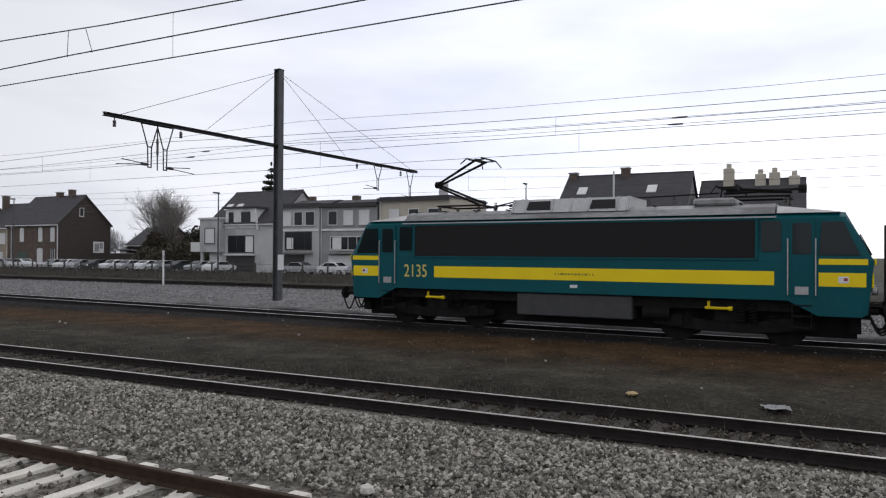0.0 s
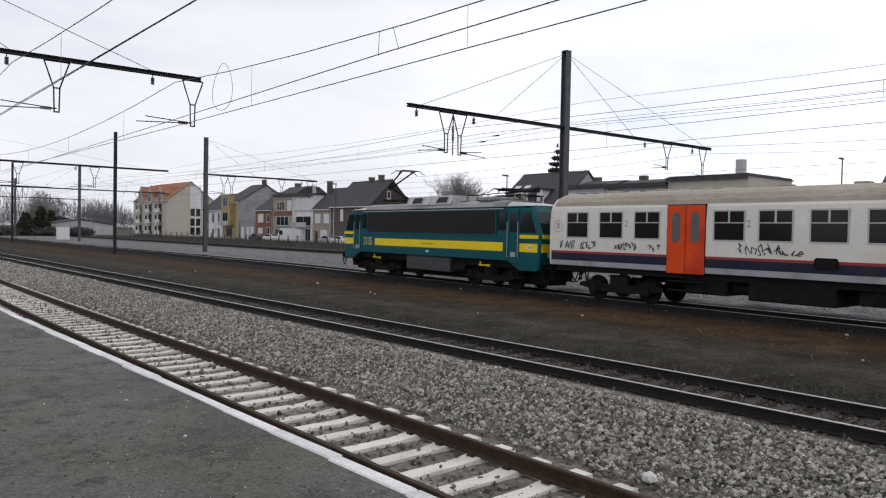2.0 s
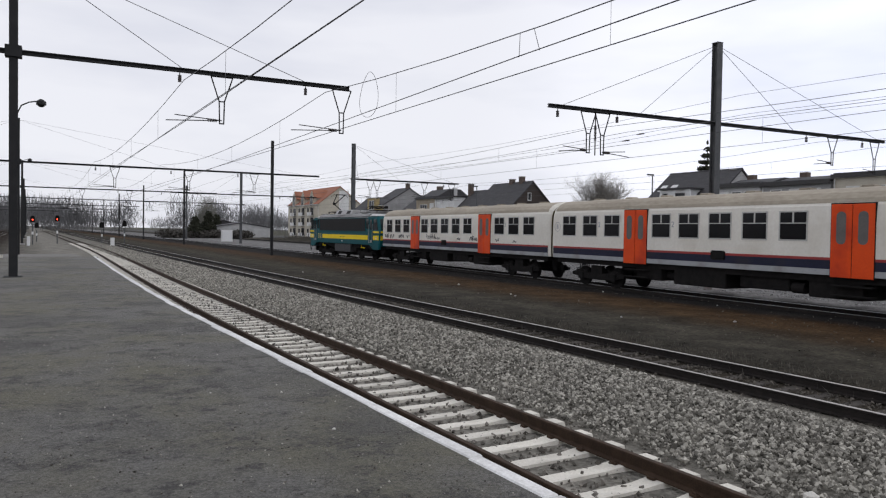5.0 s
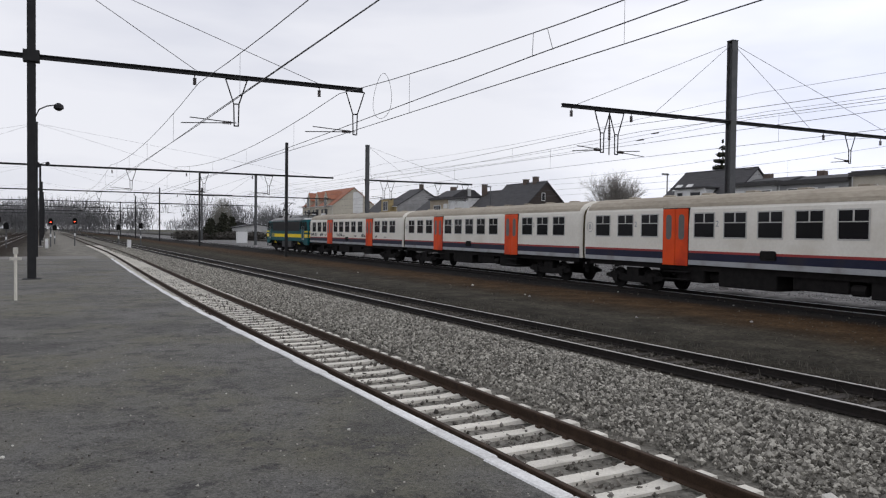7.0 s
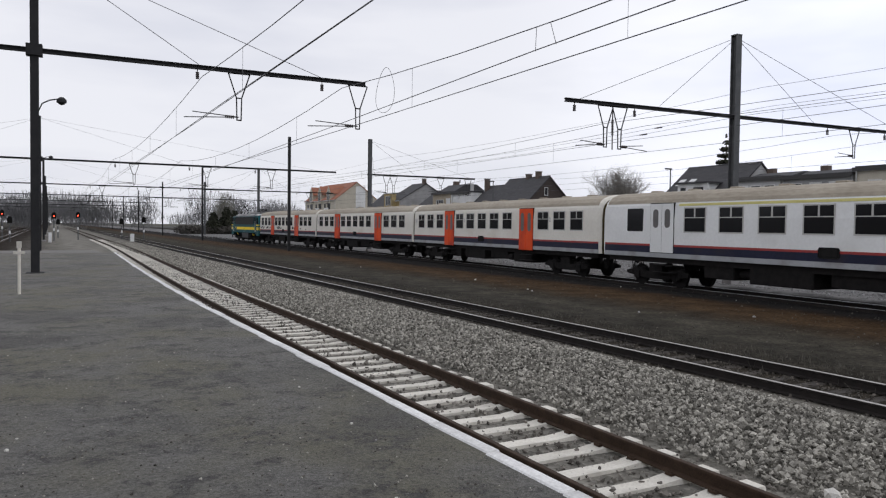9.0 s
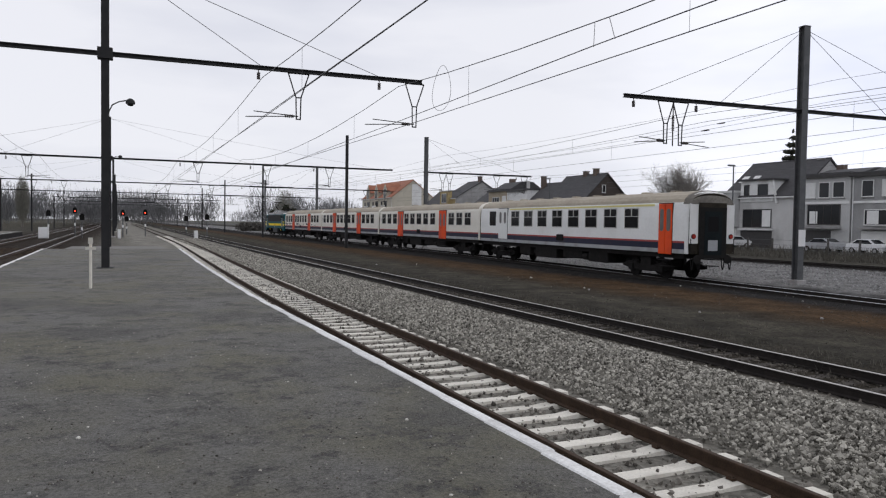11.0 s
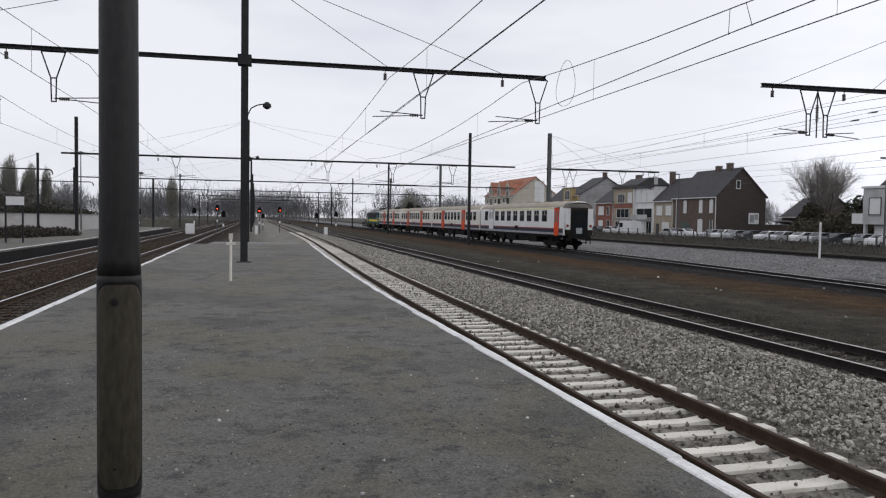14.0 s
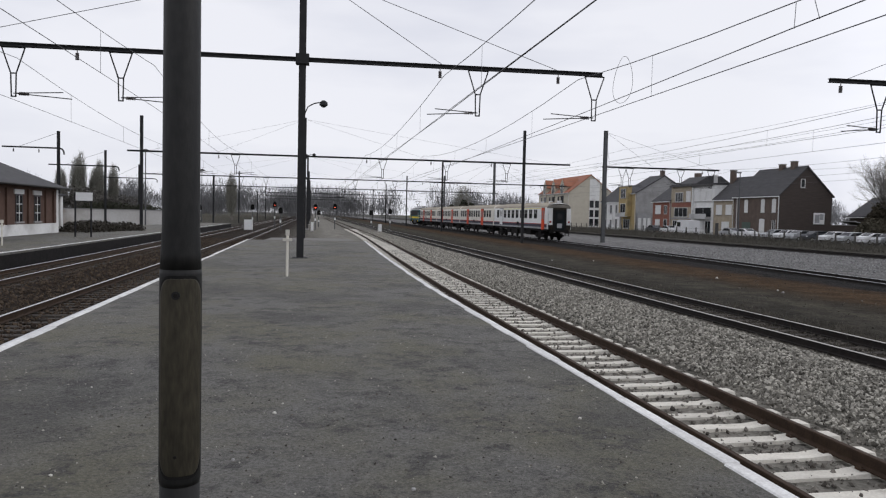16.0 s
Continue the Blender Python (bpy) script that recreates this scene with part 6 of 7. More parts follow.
def bare_tree(x, y, z, height, spread, seed, forks=(8, 6, 6, 5), label="broad leafless tree with fine spreading twigs"):
    """Each limb bears shorter, thinner ones along its outer half, bending upwards."""
    rnd = random.Random(seed)
    tr = thing("tree", label, "tree", "bare trees", m=pose(x, y, z))
    limbs, twigs = bmesh.new(), bmesh.new()
    lens = [.30, .40, .24, .15, .10]

    def grow(p, d, r, level):
        length = height * lens[level] * rnd.uniform(.75, 1.15)
        bend = (d + Vector((rnd.uniform(-.2, .2), rnd.uniform(-.2, .2), .12 if level else 0))).normalized()
        mid, tip = p + d * length * .5, p + d * length * .5 + bend * length * .5
        bm, n = (limbs, 6) if level < 2 else (twigs, 3)
        tube(bm, p, mid, r, n, r * .75)
        tube(bm, mid, tip, r * .75, n, r * .45)
        if level >= len(forks):
            return
        for k in range(forks[level]):
            u = rnd.uniform(.55, 1.0) if level == 0 else rnd.uniform(.3, 1.0)
            q = p + (mid - p) * (u * 2) if u < .5 else mid + (tip - mid) * (u * 2 - 1)
            side = bend.orthogonal().normalized()
            side.rotate(Matrix.Rotation(rnd.uniform(0, 6.283), 3, bend))
            tilt = rnd.uniform(.3, .95) * spread
            nd = (bend * math.cos(tilt) + side * math.sin(tilt) + Vector((0, 0, .12))).normalized()
            grow(q, nd, max(r * .43, .010), level + 1)

    grow(Vector((0, 0, 0)), Vector((0, 0, 1)), height * .02, 0)
    part("trunk", limbs, BARK, tr)
    part("crown", twigs, TWIG, tr)
    return tr


def twig_cloud(centers, count, size, seed, width=.05):
    """Thin upright slivers filling ellipsoids (x, y, z, rx, ry, rz): leafless crowns seen from afar."""
    rg = np.random.default_rng(seed)
    c = np.array(centers, float)
    wgt = c[:, 3] * c[:, 5]
    which = rg.choice(len(c), count, p=wgt / wgt.sum())
    v = rg.normal(size=(count, 3))
    v /= np.linalg.norm(v, axis=1, keepdims=True)
    base = c[which, :3] + v * rg.random((count, 1)) ** .5 * c[which, 3:] * .92
    up = rg.normal(size=(count, 3)) * .22 + v * (.25, .25, 0) + (0, 0, 1)
    tip = base + up * size * (.5 + rg.random((count, 1)))
    an = rg.random((count, 1)) * 6.283
    s = np.concatenate([np.cos(an), np.sin(an), np.zeros((count, 1))], 1) * width * (.6 + .8 * rg.random((count, 1)))
    tri = np.stack([base - s, base + s, tip], 1).reshape(-1, 3)
    me = bpy.data.meshes.new("crown")
    me.from_pydata(tri.tolist(), [], (np.arange(count)[:, None] * 3 + np.arange(3)).tolist())
    return me


def leaf_cloud(centers, count, size, seed, flat=.6):
    """Many small leaf facets filling a set of ellipsoids (x, y, z, rx, ry, rz)."""
    rg = np.random.default_rng(seed)
    c = np.array(centers, float)
    wgt = c[:, 3] * c[:, 4] * c[:, 5]
    which = rg.choice(len(c), count, p=wgt / wgt.sum())
    v = rg.normal(size=(count, 3))
    v /= np.linalg.norm(v, axis=1, keepdims=True)
    rad = rg.random((count, 1)) ** .45
    ctr = c[which, :3] + v * rad * c[which, 3:]
    a = rg.normal(size=(count, 3))
    b = rg.normal(size=(count, 3))
    a /= np.linalg.norm(a, axis=1, keepdims=True)
    b -= a * (a * b).sum(1, keepdims=True)
    b /= np.linalg.norm(b, axis=1, keepdims=True)
    s = size * (.5 + rg.random((count, 1)))
    quad = np.stack([ctr - a * s, ctr + b * s * flat, ctr + a * s, ctr - b * s * flat], 1).reshape(-1, 3)
    me = bpy.data.meshes.new("crown")
    me.from_pydata(quad.tolist(), [], (np.arange(count)[:, None] * 4 + np.arange(4)).tolist())
    return me


def leafy(name, label, cat, x, y, z, centers, count, size, mat, seed, trunk=None, group=""):
    tr = thing(name, label, cat, group, m=pose(x, y, z))
    me = leaf_cloud(centers, count, size, seed)
    me.materials.append(mat)
    link("crown", me, tr)
    if trunk:
        part("trunk", tube(bmesh.new(), (0, 0, -.3), (0, 0, trunk[0]), trunk[1], 7, trunk[1] * .3), BARK, tr)
    return tr


bare_tree(88, 97.2, 0, 15.0, .88, 4, (12, 9, 7, 6))
bare_tree(100, 84, 0, 11, 1.0, 9, (6, 5, 5, 3))
leafy("shrub", "dense dark evergreen thicket beside the garden", "shrub", 84, 91, 0, [(2, -3, 3.4, 2.5, 3.2, 3.6), (2, -7, 3.0, 2.5, 3.4, 3.2), (2, -12, 3.0, 2.5, 4, 3.4), (2, -17, 3.4, 2.5, 4, 3.6), (1, -1, 2.0, 2.2, 3, 2.2)], 22000, .2, EVERGREEN, 1, (4, .3))
leafy("yew", "rounded brown-green yew beside the bare tree", "tree", 84, 96.3, 0, [(0, -.8, 2.8, 2.0, 3.0, 2.4), (0, -.6, 4.6, 1.3, 1.7, 1.5), (0, -3.6, 2.3, 1.8, 2.6, 2.0)], 9000, .16, YEW, 41, (4.5, .2))
leafy("hedge", "brown winter hedge beside the parked cars", "hedge", 80, 82, 0, [(0, 0, 2.2, 2, 7, 2.6), (0, 9, 1.6, 2, 5, 2)], 6000, .22, BROWN_HEDGE, 2, (1.5, .1))
cones = [(0, 0, 16.4 - .95 * k, .2 + .4 * k - .012 * k * k, .2 + .4 * k - .012 * k * k, .3) for k in range(13)]
leafy("conifer", "tall dark spruce behind the villa", "conifer", 88, 75.0, 0, cones, 7000, .26, EVERGREEN, 3, (15.5, .25))
for k, (x, y, hh, r) in enumerate(((-24.3, 230, 15.6, 1.8), (-60, 190, 13.5, 1.5), (-57.5, 193, 16.5, 1.5), (-55.5, 190, 18.0, 1.4), (-53.4, 194, 14.0, 1.4), (-51.2, 190, 16.0, 1.3), (-49.3, 195, 15.2, 1.3), (54, 262, 15.5, 4))):
    po = thing("poplar", "slim leafless poplar in the distance", "tree", "distant poplars", m=pose(x, y, -.3))
    me = twig_cloud([(0, 0, hh * .5, r, r, hh * .42), (0, 0, hh * .3, r * .9, r * .9, hh * .26)], 5200, 1.1, 20 + k, .035)
    me.materials.append(POPLAR)
    link("crown", me, po)
    part("trunk", tube(bmesh.new(), (0, 0, -.2), (0, 0, hh * .8), .28, 7, .08), BARK, po)
leafy("hedge", "dark evergreen hedge above the whitewashed wall", "hedge", -29, 112, 0, [(0, 0, 2.2, 4.5, 1.2, 1.3), (5, 0, 2.0, 3, 1.2, 1.2)], 5000, .14, EVERGREEN, 44, (2, .1))
leafy("thicket", "brown winter thicket behind the whitewashed wall", "shrub", -46, 150, 0, [(0, 0, 3.2, 9, 3, 3.6), (-8, 0, 3.6, 6, 3, 4.0), (9, 2, 2.4, 6, 3, 2.8)], 14000, .2, THICKET, 45, (2, .2))
# rough grass strip along the fence
def grass(name, label, x0, x1, y0, y1, count, tall, seed, z=0.0):
    rg = np.random.default_rng(seed)
    px, py_ = x0 + (x1 - x0) * rg.random(count), y0 + (y1 - y0) * rg.random(count)
    hgt = tall * (.35 + rg.random(count))
    lean = rg.normal(size=(count, 2)) * .35
    w = (.03 + .03 * rg.random(count)) * (1 if tall > .3 else .22)
    an = rg.random(count) * 3.14
    zb = np.full(count, z)
    v = np.stack([np.stack([px - w * np.cos(an), py_ - w * np.sin(an), zb], 1), np.stack([px + w * np.cos(an), py_ + w * np.sin(an), zb], 1), np.stack([px + lean[:, 0] * hgt, py_ + lean[:, 1] * hgt, z + hgt], 1)], 1).reshape(-1, 3)
    me = bpy.data.meshes.new(name)
    me.from_pydata(v.tolist(), [], (np.arange(count)[:, None] * 3 + np.arange(3)).tolist())
    me.materials.append(DRY_GRASS)
    return tagged(new(name, me), label, "grass", kind="stuff")


grass("grass", "dry winter grass and weeds along the fence", 50.5, 58.5, 20, 180, 26000, .38, 1, .05)
grass("tall_weeds", "tall dead weeds tangled in the wire fence", 56.6, 58.2, 25, 180, 8000, .85, 5, .05)
leafy("thicket", "hazy brown garden thicket behind the tree", "shrub", 112, 116, 0, [(0, 0, 2.6, 3, 9, 3.2), (2, -14, 3.0, 3, 8, 3.6), (0, 13, 2.8, 3, 7, 3.4), (4, -28, 3.2, 3, 9, 4.0)], 16000, .22, THICKET, 47, (2, .2))
grass("weeds", "sparse dry weeds between dark sleepers", 10.9, 13.3, -6, 40, 900, .14, 2, -.17)
# the wooded horizon; the haze of distance is mixed into its grey
rg = np.random.default_rng(11)
cl = []
for k in range(300):
    a = rg.uniform(-85, 60)
    d = rg.uniform(300, 430)
    hh = rg.uniform(7, 16)
    cl.append((d * math.sin(radians(-a)), d * math.cos(radians(-a)), hh * .5, rg.uniform(6, 14), rg.uniform(4, 9), hh * .55))
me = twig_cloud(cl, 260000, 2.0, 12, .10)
me.materials.append(FAR_WOOD_HAZE)
tagged(new("far_woods", me), "leafless woods in haze-grey colour along the horizon", "woods", kind="stuff")
# low sheds and hedges in the middle distance
for x, y, w, d, hh, mt, lab in ((44, 205, 16, 9, 4, RENDER_PALE, "low pale shed beyond the yard"), (48, 236, 12, 8, 5, SLATE, "dark roofed shed beyond the yard")):
    gable_house(lab, x, y, y + d, w, hh * .7, hh, mt, SLATE, mt, name="shed")
for k, (x, y, hh) in enumerate(((38, 198, 6), (42, 201, 7.5), (47, 214, 7))):
    leafy("conifer", "dark garden conifer beyond the yard", "conifer", x, y, -.3, [(0, 0, hh * .32, 2.3, 2.3, hh * .34), (0, 0, hh * .68, 1.2, 1.2, hh * .32)], 2600, .3, EVERGREEN, 60 + k, (hh * .8, .2), "garden conifers")
leafy("hedge", "dark bare hedge along the far side of the yard", "hedge", 32, 196, -.3, [(6 * k, 1.5 * k, 1.2, 4.5, 2, 1.3) for k in range(0, 4)], 6000, .26, THICKET, 71, (2, .1))
# overgrown spoil heap by the station platform
leafy("shrub", "low brown bramble heap beside the platform", "shrub", -18.5, 66, .3, [(0, 0, .4, 2.2, 5, .8), (1.5, 4, .3, 2, 4, .7)], 4500, .12, HEAP, 31)

# ---- platform furniture ----
pole_top, px_, py_ = 5.2, -.499, 2.95
lp = thing("platform_pole", "stout steel platform pole with a thicker painted lower sleeve", "pole", m=pose(px_, py_, PLAT_Z))
GREY_PAINT = surface("dark_grey_painted_steel", (.007, .007, .0065), (.018, .0175, .016), 5.0, .6, .2, fine=50, c3=(.024, .022, .018), stretch=(1, 1, .35), spec=.3)
SLEEVE = surface("worn_olive_sleeve", (.020, .017, .010), (.058, .050, .032), 6, .55, .3, fine=60, c3=(.012, .0105, .008), stretch=(1, 1, .25), spec=.3)


def lathe(prof, n=40):
    bm = bmesh.new()
    rs = [[bm.verts.new((r * math.cos(2 * math.pi * k / n), r * math.sin(2 * math.pi * k / n), z)) for k in range(n)] for z, r in prof]
    for a, b in zip(rs, rs[1:]):
        for k in range(n):
            bm.faces.new((a[k], a[(k + 1) % n], b[(k + 1) % n], b[k]))
    bm.faces.new(rs[0][::-1])
    bm.faces.new(rs[-1])
    return bm


smooth(part("shaft", lathe([(1.62, .077), (1.68, .0745), (1.78, .070), (4.5, .0635)]), GREY_PAINT, lp))
sl = smooth(part("sleeve", lathe([(.78, .0755), (.80, .0785), (1.60, .0785), (1.62, .077)]), GREY_PAINT, lp))


def bowed_cover(z0, z1, rad, half, turn, corner, thick):
    """A round-cornered plate bowed to the pole, thick enough to show its rim."""
    bm = bmesh.new()
    rows, cols = 30, 16
    sheets = []
    for rr in (rad, rad - thick):
        sheet = []
        for i in range(rows + 1):
            z = z0 + (z1 - z0) * (.5 - .5 * math.cos(math.pi * i / rows))
            d = min(z - z0, z1 - z, corner) / corner
            a = half * (.45 + .55 * math.sqrt(max(0, 1 - (1 - d) ** 2)))
            sheet.append([bm.verts.new((rr * math.cos(turn + a * (2 * j / cols - 1)), rr * math.sin(turn + a * (2 * j / cols - 1)), z)) for j in range(cols + 1)])
        sheets.append(sheet)
    for sheet in sheets:
        for p, q in zip(sheet, sheet[1:]):
            for j in range(cols):
                bm.faces.new((p[j], p[j + 1], q[j + 1], q[j]))
    f, k = sheets
    for i in range(rows):
        for j in (0, cols):
            bm.faces.new((f[i][j], f[i + 1][j], k[i + 1][j], k[i][j]))
    for j in range(cols):
        for i in (0, rows):
            bm.faces.new((f[i][j], f[i][j + 1], k[i][j + 1], k[i][j]))
    bmesh.ops.recalc_face_normals(bm, faces=bm.faces[:])
    return bm


cover_turn = math.atan2(-.985, .167)
smooth(part("cover_seal", bowed_cover(.815, 1.60, .0800, 1.26, cover_turn, .09, .004), BLACK_RUBBER, sl))
smooth(part("access_cover", bowed_cover(.828, 1.587, .0830, 1.14, cover_turn, .085, .0045), SLEEVE, sl, "worn olive-brown access cover"))
part("bolt", tubes([((-.004, -.092, 1.525), (-.004, -.080, 1.525))], .008, 12), SOOT, sl)
part("bolt_ring", tubes([((-.004, -.0865, 1.525), (-.004, -.080, 1.525))], .016, 16), GREY_PAINT, sl)
part("bolt", tubes([((-.004, -.088, .905), (-.004, -.080, .905))], .006, 10), SOOT, sl)
smooth(part("base", lathe([(0, .12), (.02, .12), (.03, .077), (.80, .075)]), GREY_PAINT, lp))

post = thing("hydrant_post", "short white pipe post with a tee head on the platform", "post", m=pose(-.69, 21.3, PLAT_Z))
part("pipe", tubes([((0, 0, 0), (0, 0, 1.25))], .036, 10), CONCRETE, post)
part("cross_head", boxes((-.13, .13, -.045, .045, 1.02, 1.09), (-.055, .055, -.055, .055, 1.18, 1.34)), CONCRETE, post)
post = copy_thing(post, pose(-15.2, 39.5, .5))


def bracket_lamp(x, y, z, dx, label="black bracket lamp on the catenary mast"):
    la = thing("bracket_lamp", label, "lamp", "platform lamps", m=pose(x, y, z))
    pts = [(0, 0, 0), (.12 * dx, 0, .28), (.36 * dx, 0, .42), (.62 * dx, 0, .48)]
    bm = bmesh.new()
    for p, q in zip(pts, pts[1:]):
        tube(bm, p, q, .025, 6)
    part("bracket", bm, MAST_STEEL, la)
    hd = part("lamp_head", lathe([(-.12, .06), (-.08, .17), (.04, .16), (.12, .06)], 16), MAST_STEEL, la)
    hd.matrix_basis = pose(.74 * dx, 0, .44)
    part("lamp_glass", lathe([(-.16, .05), (-.12, .12)], 12), CAB_GLASS, hd)
    return la


bracket_lamp(-.35, 30.0, 6.52, 1)
bracket_lamp(-.65, 73.0, 7.8, 1)
for x, y, t in ((-20.3, 95, 9.3), (-20.1, 140, 9.5)):
    la = thing("platform_lamp", "tall slim platform lamp with a dark saucer head", "lamp", "platform lamps", m=pose(x, y, .3))
    part("pole", tube(bmesh.new(), (0, 0, 0), (0, 0, t), .10, 8, .05), GREY_STEEL, la)
    hd = part("lamp_head", lathe([(t - .02, .12), (t + .02, .62), (t + .12, .60), (t + .24, .25), (t + .3, .08)], 18), MAST_STEEL, la)
    part("lamp_glass", lathe([(t - .10, .2), (t - .03, .42)], 14), PALE_PLASTIC, hd)


def bracket_mast(x, y, top, z, left, right):
    """A slim mast whose long tubular arm bends down at its end."""
    bmst = mast(x, y, -.1, top, .24, label="dark catenary mast with a long tubular arm", name="bracket_mast")
    pts = [(-left, 0, z), (right - .5, 0, z), (right - .2, 0, z - .06), (right - .04, 0, z - .25), (right, 0, z - .6)]
    bm = bmesh.new()
    for p, q in zip(pts, pts[1:]):
        tube(bm, p, q, .075, 8)
    part("arm", bm, MAST_STEEL, bmst)
    part("guy_rod", tubes([((0, 0, top - .1), (-left * .7, 0, z + .05))], .018, 5), WIRE, bmst)
    for v in (-left * .8, -left * .35):
        hanging_insulator(bmst, v, 0, z)
    return bmst


for x, y, top, z, left, right in ((-24.2, 76, 9.8, 8.2, 5.0, .5), (-25.2, 96, 9.6, 7.7, 6.5, 1.6), (-27.9, 126, 9.7, 7.5, 5.5, 2.8)):
    bracket_mast(x, y, top, z, left, right)


# ---- signals and cabinets at the far end ----
def signal(x, y, z, lit, label):
    sg = thing("signal", label, "signal", "railway signals", m=pose(x, y, -.2))
    part("post", tubes([((0, 0, 0), (0, 0, z))], .08, 8), GREY_STEEL, sg)
    hd = part("signal_head", extrude_y(bmesh.new(), [(-.3, z + .3), (.3, z + .3), (.3, z + .95), (.15, z + 1.2), (-.15, z + 1.2), (-.3, z + .95)], -.1, .1), BLACK_RUBBER, sg)
    part("lamp_lens", tubes([((0, -.16, z + .65), (0, -.1, z + .65))], .09, 12), RED_LAMP if lit else BLACK_RUBBER, hd)
    part("hood", tubes([((0, -.3, z + .82), (0, -.1, z + .82))], .14, 10), BLACK_RUBBER, hd)
    part("number_plate", boxes((-.11, .11, -.1, -.05, z * .5, z * .5 + .4)), PALE_PLASTIC, sg)
    return sg


for x, y, z, lit in ((-6.2, 125, 3.2, True), (.5, 118, 2.9, True), (3.8, 125, 3.1, True), (-9.8, 125, 2.7, False), (10.2, 128, 2.2, False), (13.2, 125, 2.5, False), (1.2, 140, 2.0, False), (-4.7, 112, 2.2, False), (-17.5, 120, 2.4, False)):
    signal(x, y, z, lit, "black railway signal showing a red light" if lit else "dark railway signal seen unlit on a short post")
for x, y, w, hh in ((-9.2, 110, 1.2, 1.5), (0.0, 110, .4, 1.3), (10.1, 110, .5, 1.2), (35, 150, 2.2, 2.4)):
    cb = thing("relay_cabinet", "white trackside relay cabinet", "cabinet", "trackside cabinets", m=pose(x, y, -.2))
    part("cabinet_body", soft_box(-w / 2, w / 2, -.3, .3, 0, hh, .03), WHITE_TRIM, cb)
    part("cabinet_door", boxes((-w * .42, w * .42, -.32, -.3, .15, hh - .12)), PALE_PLASTIC, cb)
# station building on the far platform
st = thing("station_building", "brown brick station building with white plinth and hipped slate roof", "building", m=pose(-19.5, 38, .55))
part("wall", boxes((-9, 0, 0, 23, 0, 3.5)), BRICK_STATION, st)
part("foundation", boxes((-9.05, -.01, .02, 23.02, -1.0, -.004)), DARK_CONCRETE, st)
part("plinth", boxes((-9.06, .06, -.06, 23.06, -.1, .75)), RENDER_WHITE, st)
bm = bmesh.new()
q = [bm.verts.new(c) for c in ((.7, -.7, 3.4), (.7, 23.7, 3.4), (-9.7, 23.7, 3.4), (-9.7, -.7, 3.4))]
r0, r1 = bm.verts.new((-4.5, 4.5, 5.9)), bm.verts.new((-4.5, 18.5, 5.9))
for f in ((q[0], q[1], r1, r0), (q[1], q[2], r1), (q[2], q[3], r0, r1), (q[3], q[0], r0), (q[3], q[2], q[1], q[0])):
    bm.faces.new(f)
bmesh.ops.recalc_face_normals(bm, faces=bm.faces[:])
part("roof", bm, SLATE, st)
part("quoin", boxes((-.5, .05, 22.5, 23.05, .0, 3.3)), RENDER_WHITE, st)
for y in (3.0, 7.2, 11.4, 15.4, 18.7):
    wi = part("window", boxes((0, .05, y - .60, y - .5, .95, 2.8), (0, .05, y + .5, y + .60, .95, 2.8), (0, .05, y - .5, y + .5, 2.7, 2.8)), DARK_TRIM, st)
    part("pane", boxes((0, .02, y - .5, y + .5, .95, 2.7)), HOUSE_GLASS, wi)
    part("glazing_bar", boxes((.021, .045, y - .025, y + .025, .95, 2.7), (.021, .04, y - .5, y + .5, 1.5, 1.55), (.021, .04, y - .5, y + .5, 2.1, 2.15)), WHITE_TRIM, wi)
    part("lintel", boxes((0, .07, y - .8, y + .8, 2.8, 3.12)), RENDER_WHITE, wi)
    part("sill", boxes((0, .12, y - .7, y + .7, .82, .94)), DARK_CONCRETE, wi)
for y in (.4, 5.1, 9.3, 13.4, 17.05, 20.4, 22.1):
    part("pilaster", boxes((-.01, .13, y - .22, y + .22, .76, 3.38)), BRICK_STATION, st)
part("frieze", boxes((-.01, .11, .05, 22.4, 3.16, 3.36)), BRICK_STATION, st)
part("gutter", tubes([((.78, -.7, 3.42), (.78, 23.7, 3.42))], .09, 6), DARK_TRIM, st)
annex = part("annex", boxes((-7.5, -.9, 23.06, 26.4, .0, 2.9)), BRICK_STATION, st)
part("annex_roof", extrude_y(bmesh.new(), [(-7.8, 2.9), (-.5, 2.9), (-.5, 3.05), (-7.8, 3.5)], 23.1, 26.7), SLATE, annex)
part("annex_pier", boxes((-1.2, -.7, 25.9, 26.5, -.1, 2.85)), RENDER_WHITE, annex)
sgn = thing("station_sign", "pale blank name board on two dark posts", "sign", m=pose(-15.2, 52.5, .55))
part("board", boxes((-.45, .6, -.03, .03, 2.45, 3.0)), PALE_PLASTIC, sgn)
for x in (-.5, .5):
    part("post", tubes([((x, .08, 0), (x, .08, 3.0))], .06, 8), MAST_STEEL, sgn)
wl_ = thing("yard_wall", "long whitewashed yard wall with stains", "wall", m=pose(-20, 100, 0))
part("wall", boxes((-22, 1.5, 0, .3, -.4, 2.3)), surface("stained_whitewash", (.48, .46, .43), (.62, .61, .59), .5, .9, .1, c3=(.33, .29, .25)), wl_)
part("coping", boxes((-22.1, 1.6, -.06, .36, 2.3, 2.42)), DARK_CONCRETE, wl_)
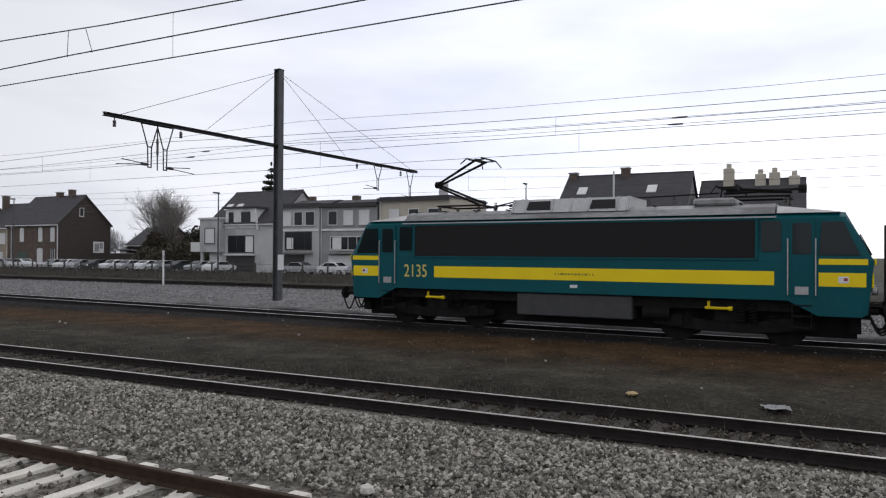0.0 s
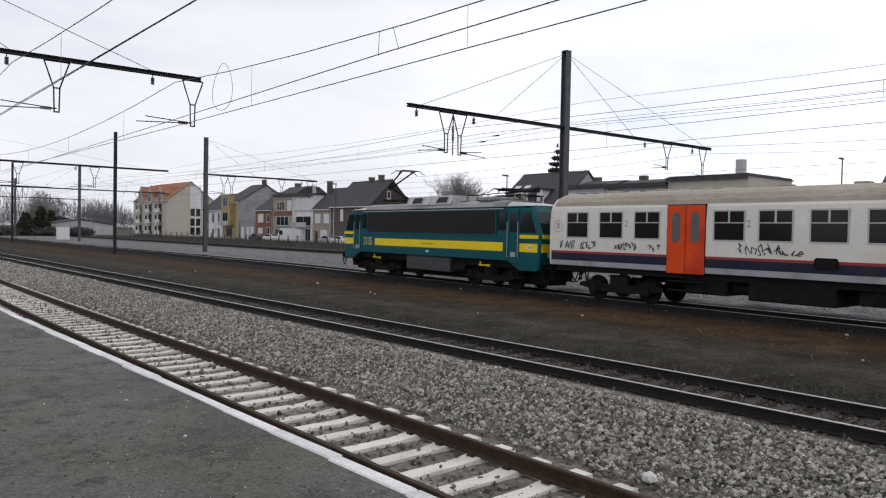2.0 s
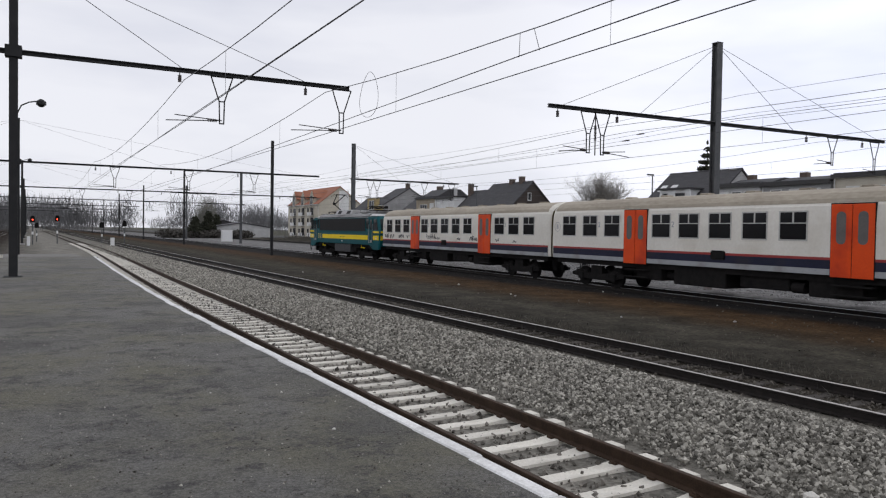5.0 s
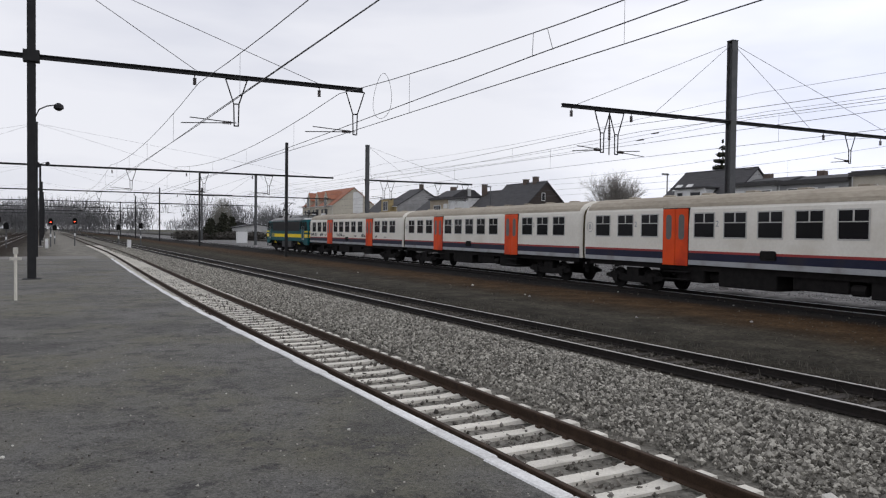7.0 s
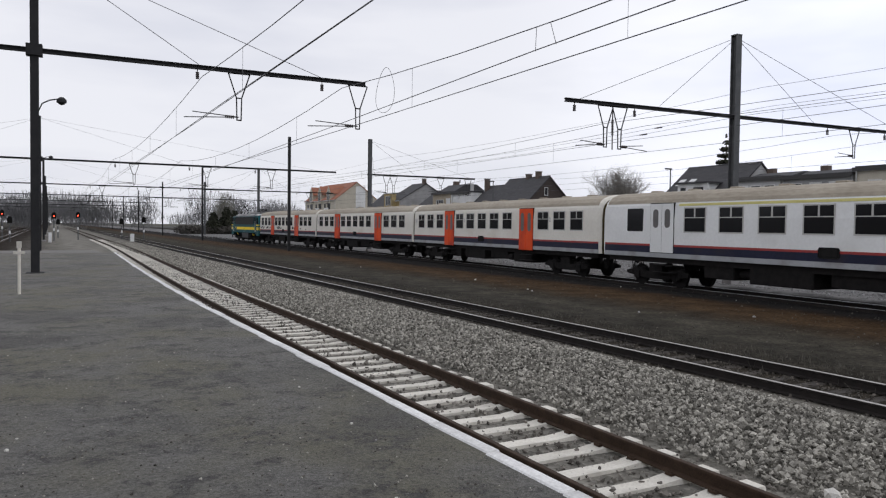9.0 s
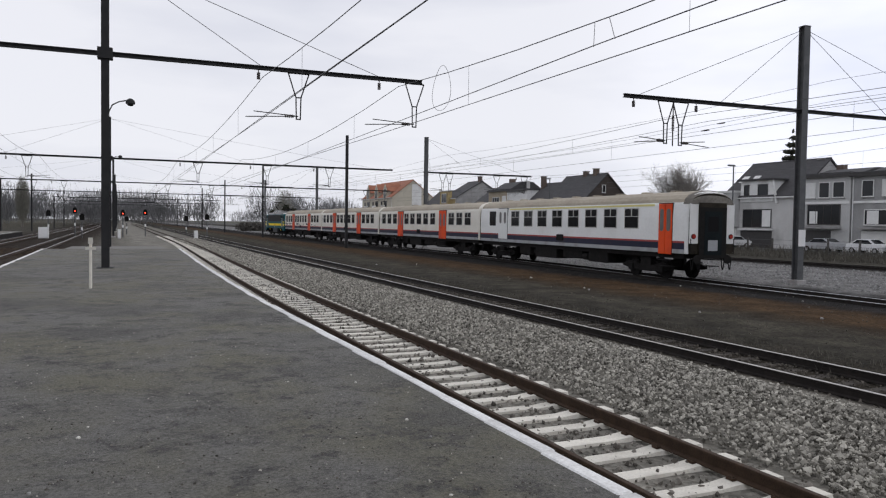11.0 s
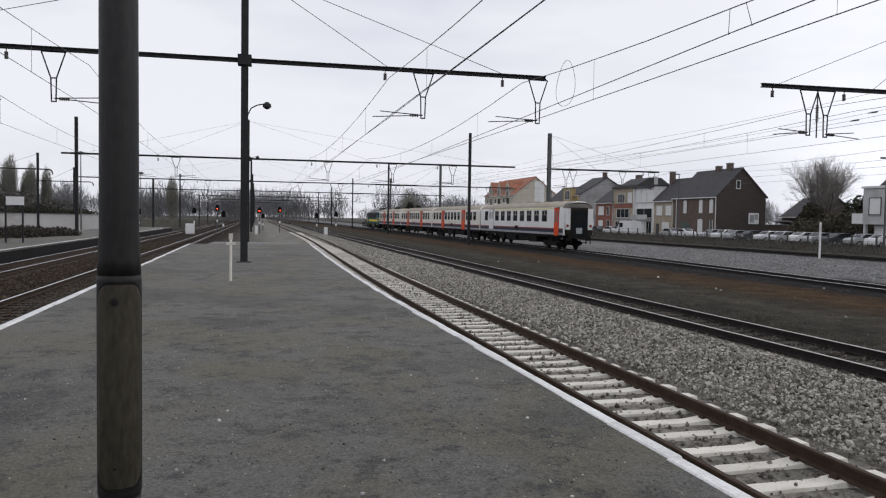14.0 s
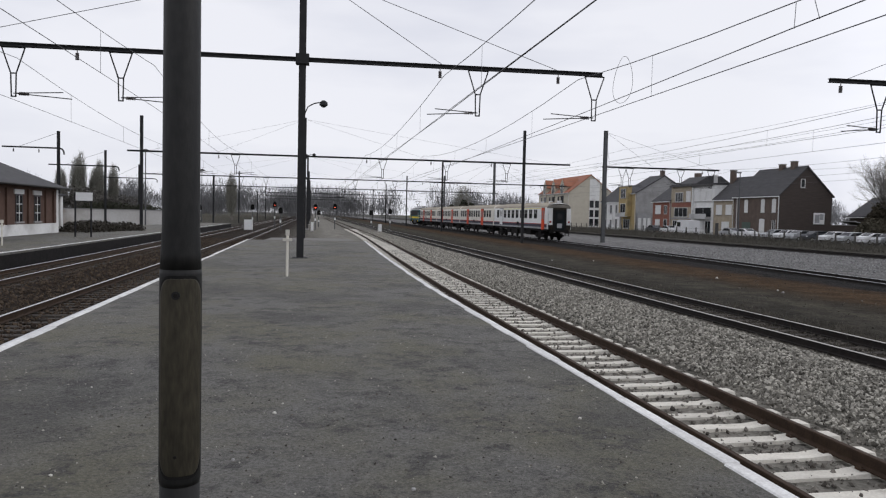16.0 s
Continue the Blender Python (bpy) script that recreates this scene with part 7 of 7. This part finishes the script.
# litter on the cinders
lt = thing("litter", "crumpled ochre rag lying on the cinder ground", "litter", m=pose(14.0, 3.1, -.075) @ Matrix.Diagonal((.55, .55, .6, 1)))
bm = bmesh.new()
bmesh.ops.create_icosphere(bm, subdivisions=3, radius=.2)
for v in bm.verts:
    v.co += v.co.normalized() * .06 * noise.noise(v.co * 9)
    v.co.z *= .32
part("rag", bm, surface("ochre_cloth", (.35, .25, .11), (.5, .38, .2), 5, .9), lt)
lt = thing("litter", "pale torn sheet lying on the cinder ground", "litter", m=pose(13.9, .6, -.085, 0, 0, 20) @ Matrix.Diagonal((.7, .7, .8, 1)))
bm = bmesh.new()
bmesh.ops.create_grid(bm, x_segments=10, y_segments=4, size=.3)
for v in bm.verts:
    v.co.z += .08 * noise.noise(v.co * 6) + .03
part("sheet", bm, surface("dull_plastic_sheet", (.2, .2, .2), (.32, .32, .32), 5, .7), lt)

def rock(x, y, z, r, seed, mat, label):
    bm = bmesh.new()
    bmesh.ops.create_icosphere(bm, subdivisions=1, radius=r)
    for v in bm.verts:
        v.co *= 1 + .35 * noise.noise(v.co * 11 + Vector((seed, 0, 0)))
        v.co.z *= .8
    ob = part("stone", bm, mat, None, m=pose(x, y, z, 0, 0, seed * 40))
    return tagged(ob, label, "stone", "single large stones")


WHITE_STONE = surface("pale_rock", (.55, .53, .48), (.70, .68, .62), 6, .9, .2)
rock(6.83, 4.42, -.06, .09, 1, WHITE_STONE, "single large pale stone lying on the ballast")
rr = random.Random(8)
for k in range(26):
    rock(rr.uniform(EDGE_L + .5, EDGE_R - .5), rr.uniform(2.6, 9) , PLAT_Z + .004, rr.uniform(.010, .022), k, WHITE_STONE if k % 3 else STONES, "small stray stone lying on the platform asphalt")
for k in range(14):
    rock(rr.uniform(14.5, 23), rr.uniform(-2, 45), -.09, rr.uniform(.03, .06), k, WHITE_STONE if k % 3 == 0 else STONES, "pale stone lying on the dark cinder ground")
# stones kicked up onto the sleepers
stones("ballast", "stray ballast lying on the concrete sleepers", 4.2, 6.8, -6, 30, 500, .028, -.145, MID_STONE, skip=((4.5, 4.78), (6.0, 6.28)), seed=21)
# tufts and pale dust along the dark track
grass("weeds", "pale dry weed tufts along the dark track", 12.9, 13.9, -6, 40, 2600, .10, 5, -.13)


motions()
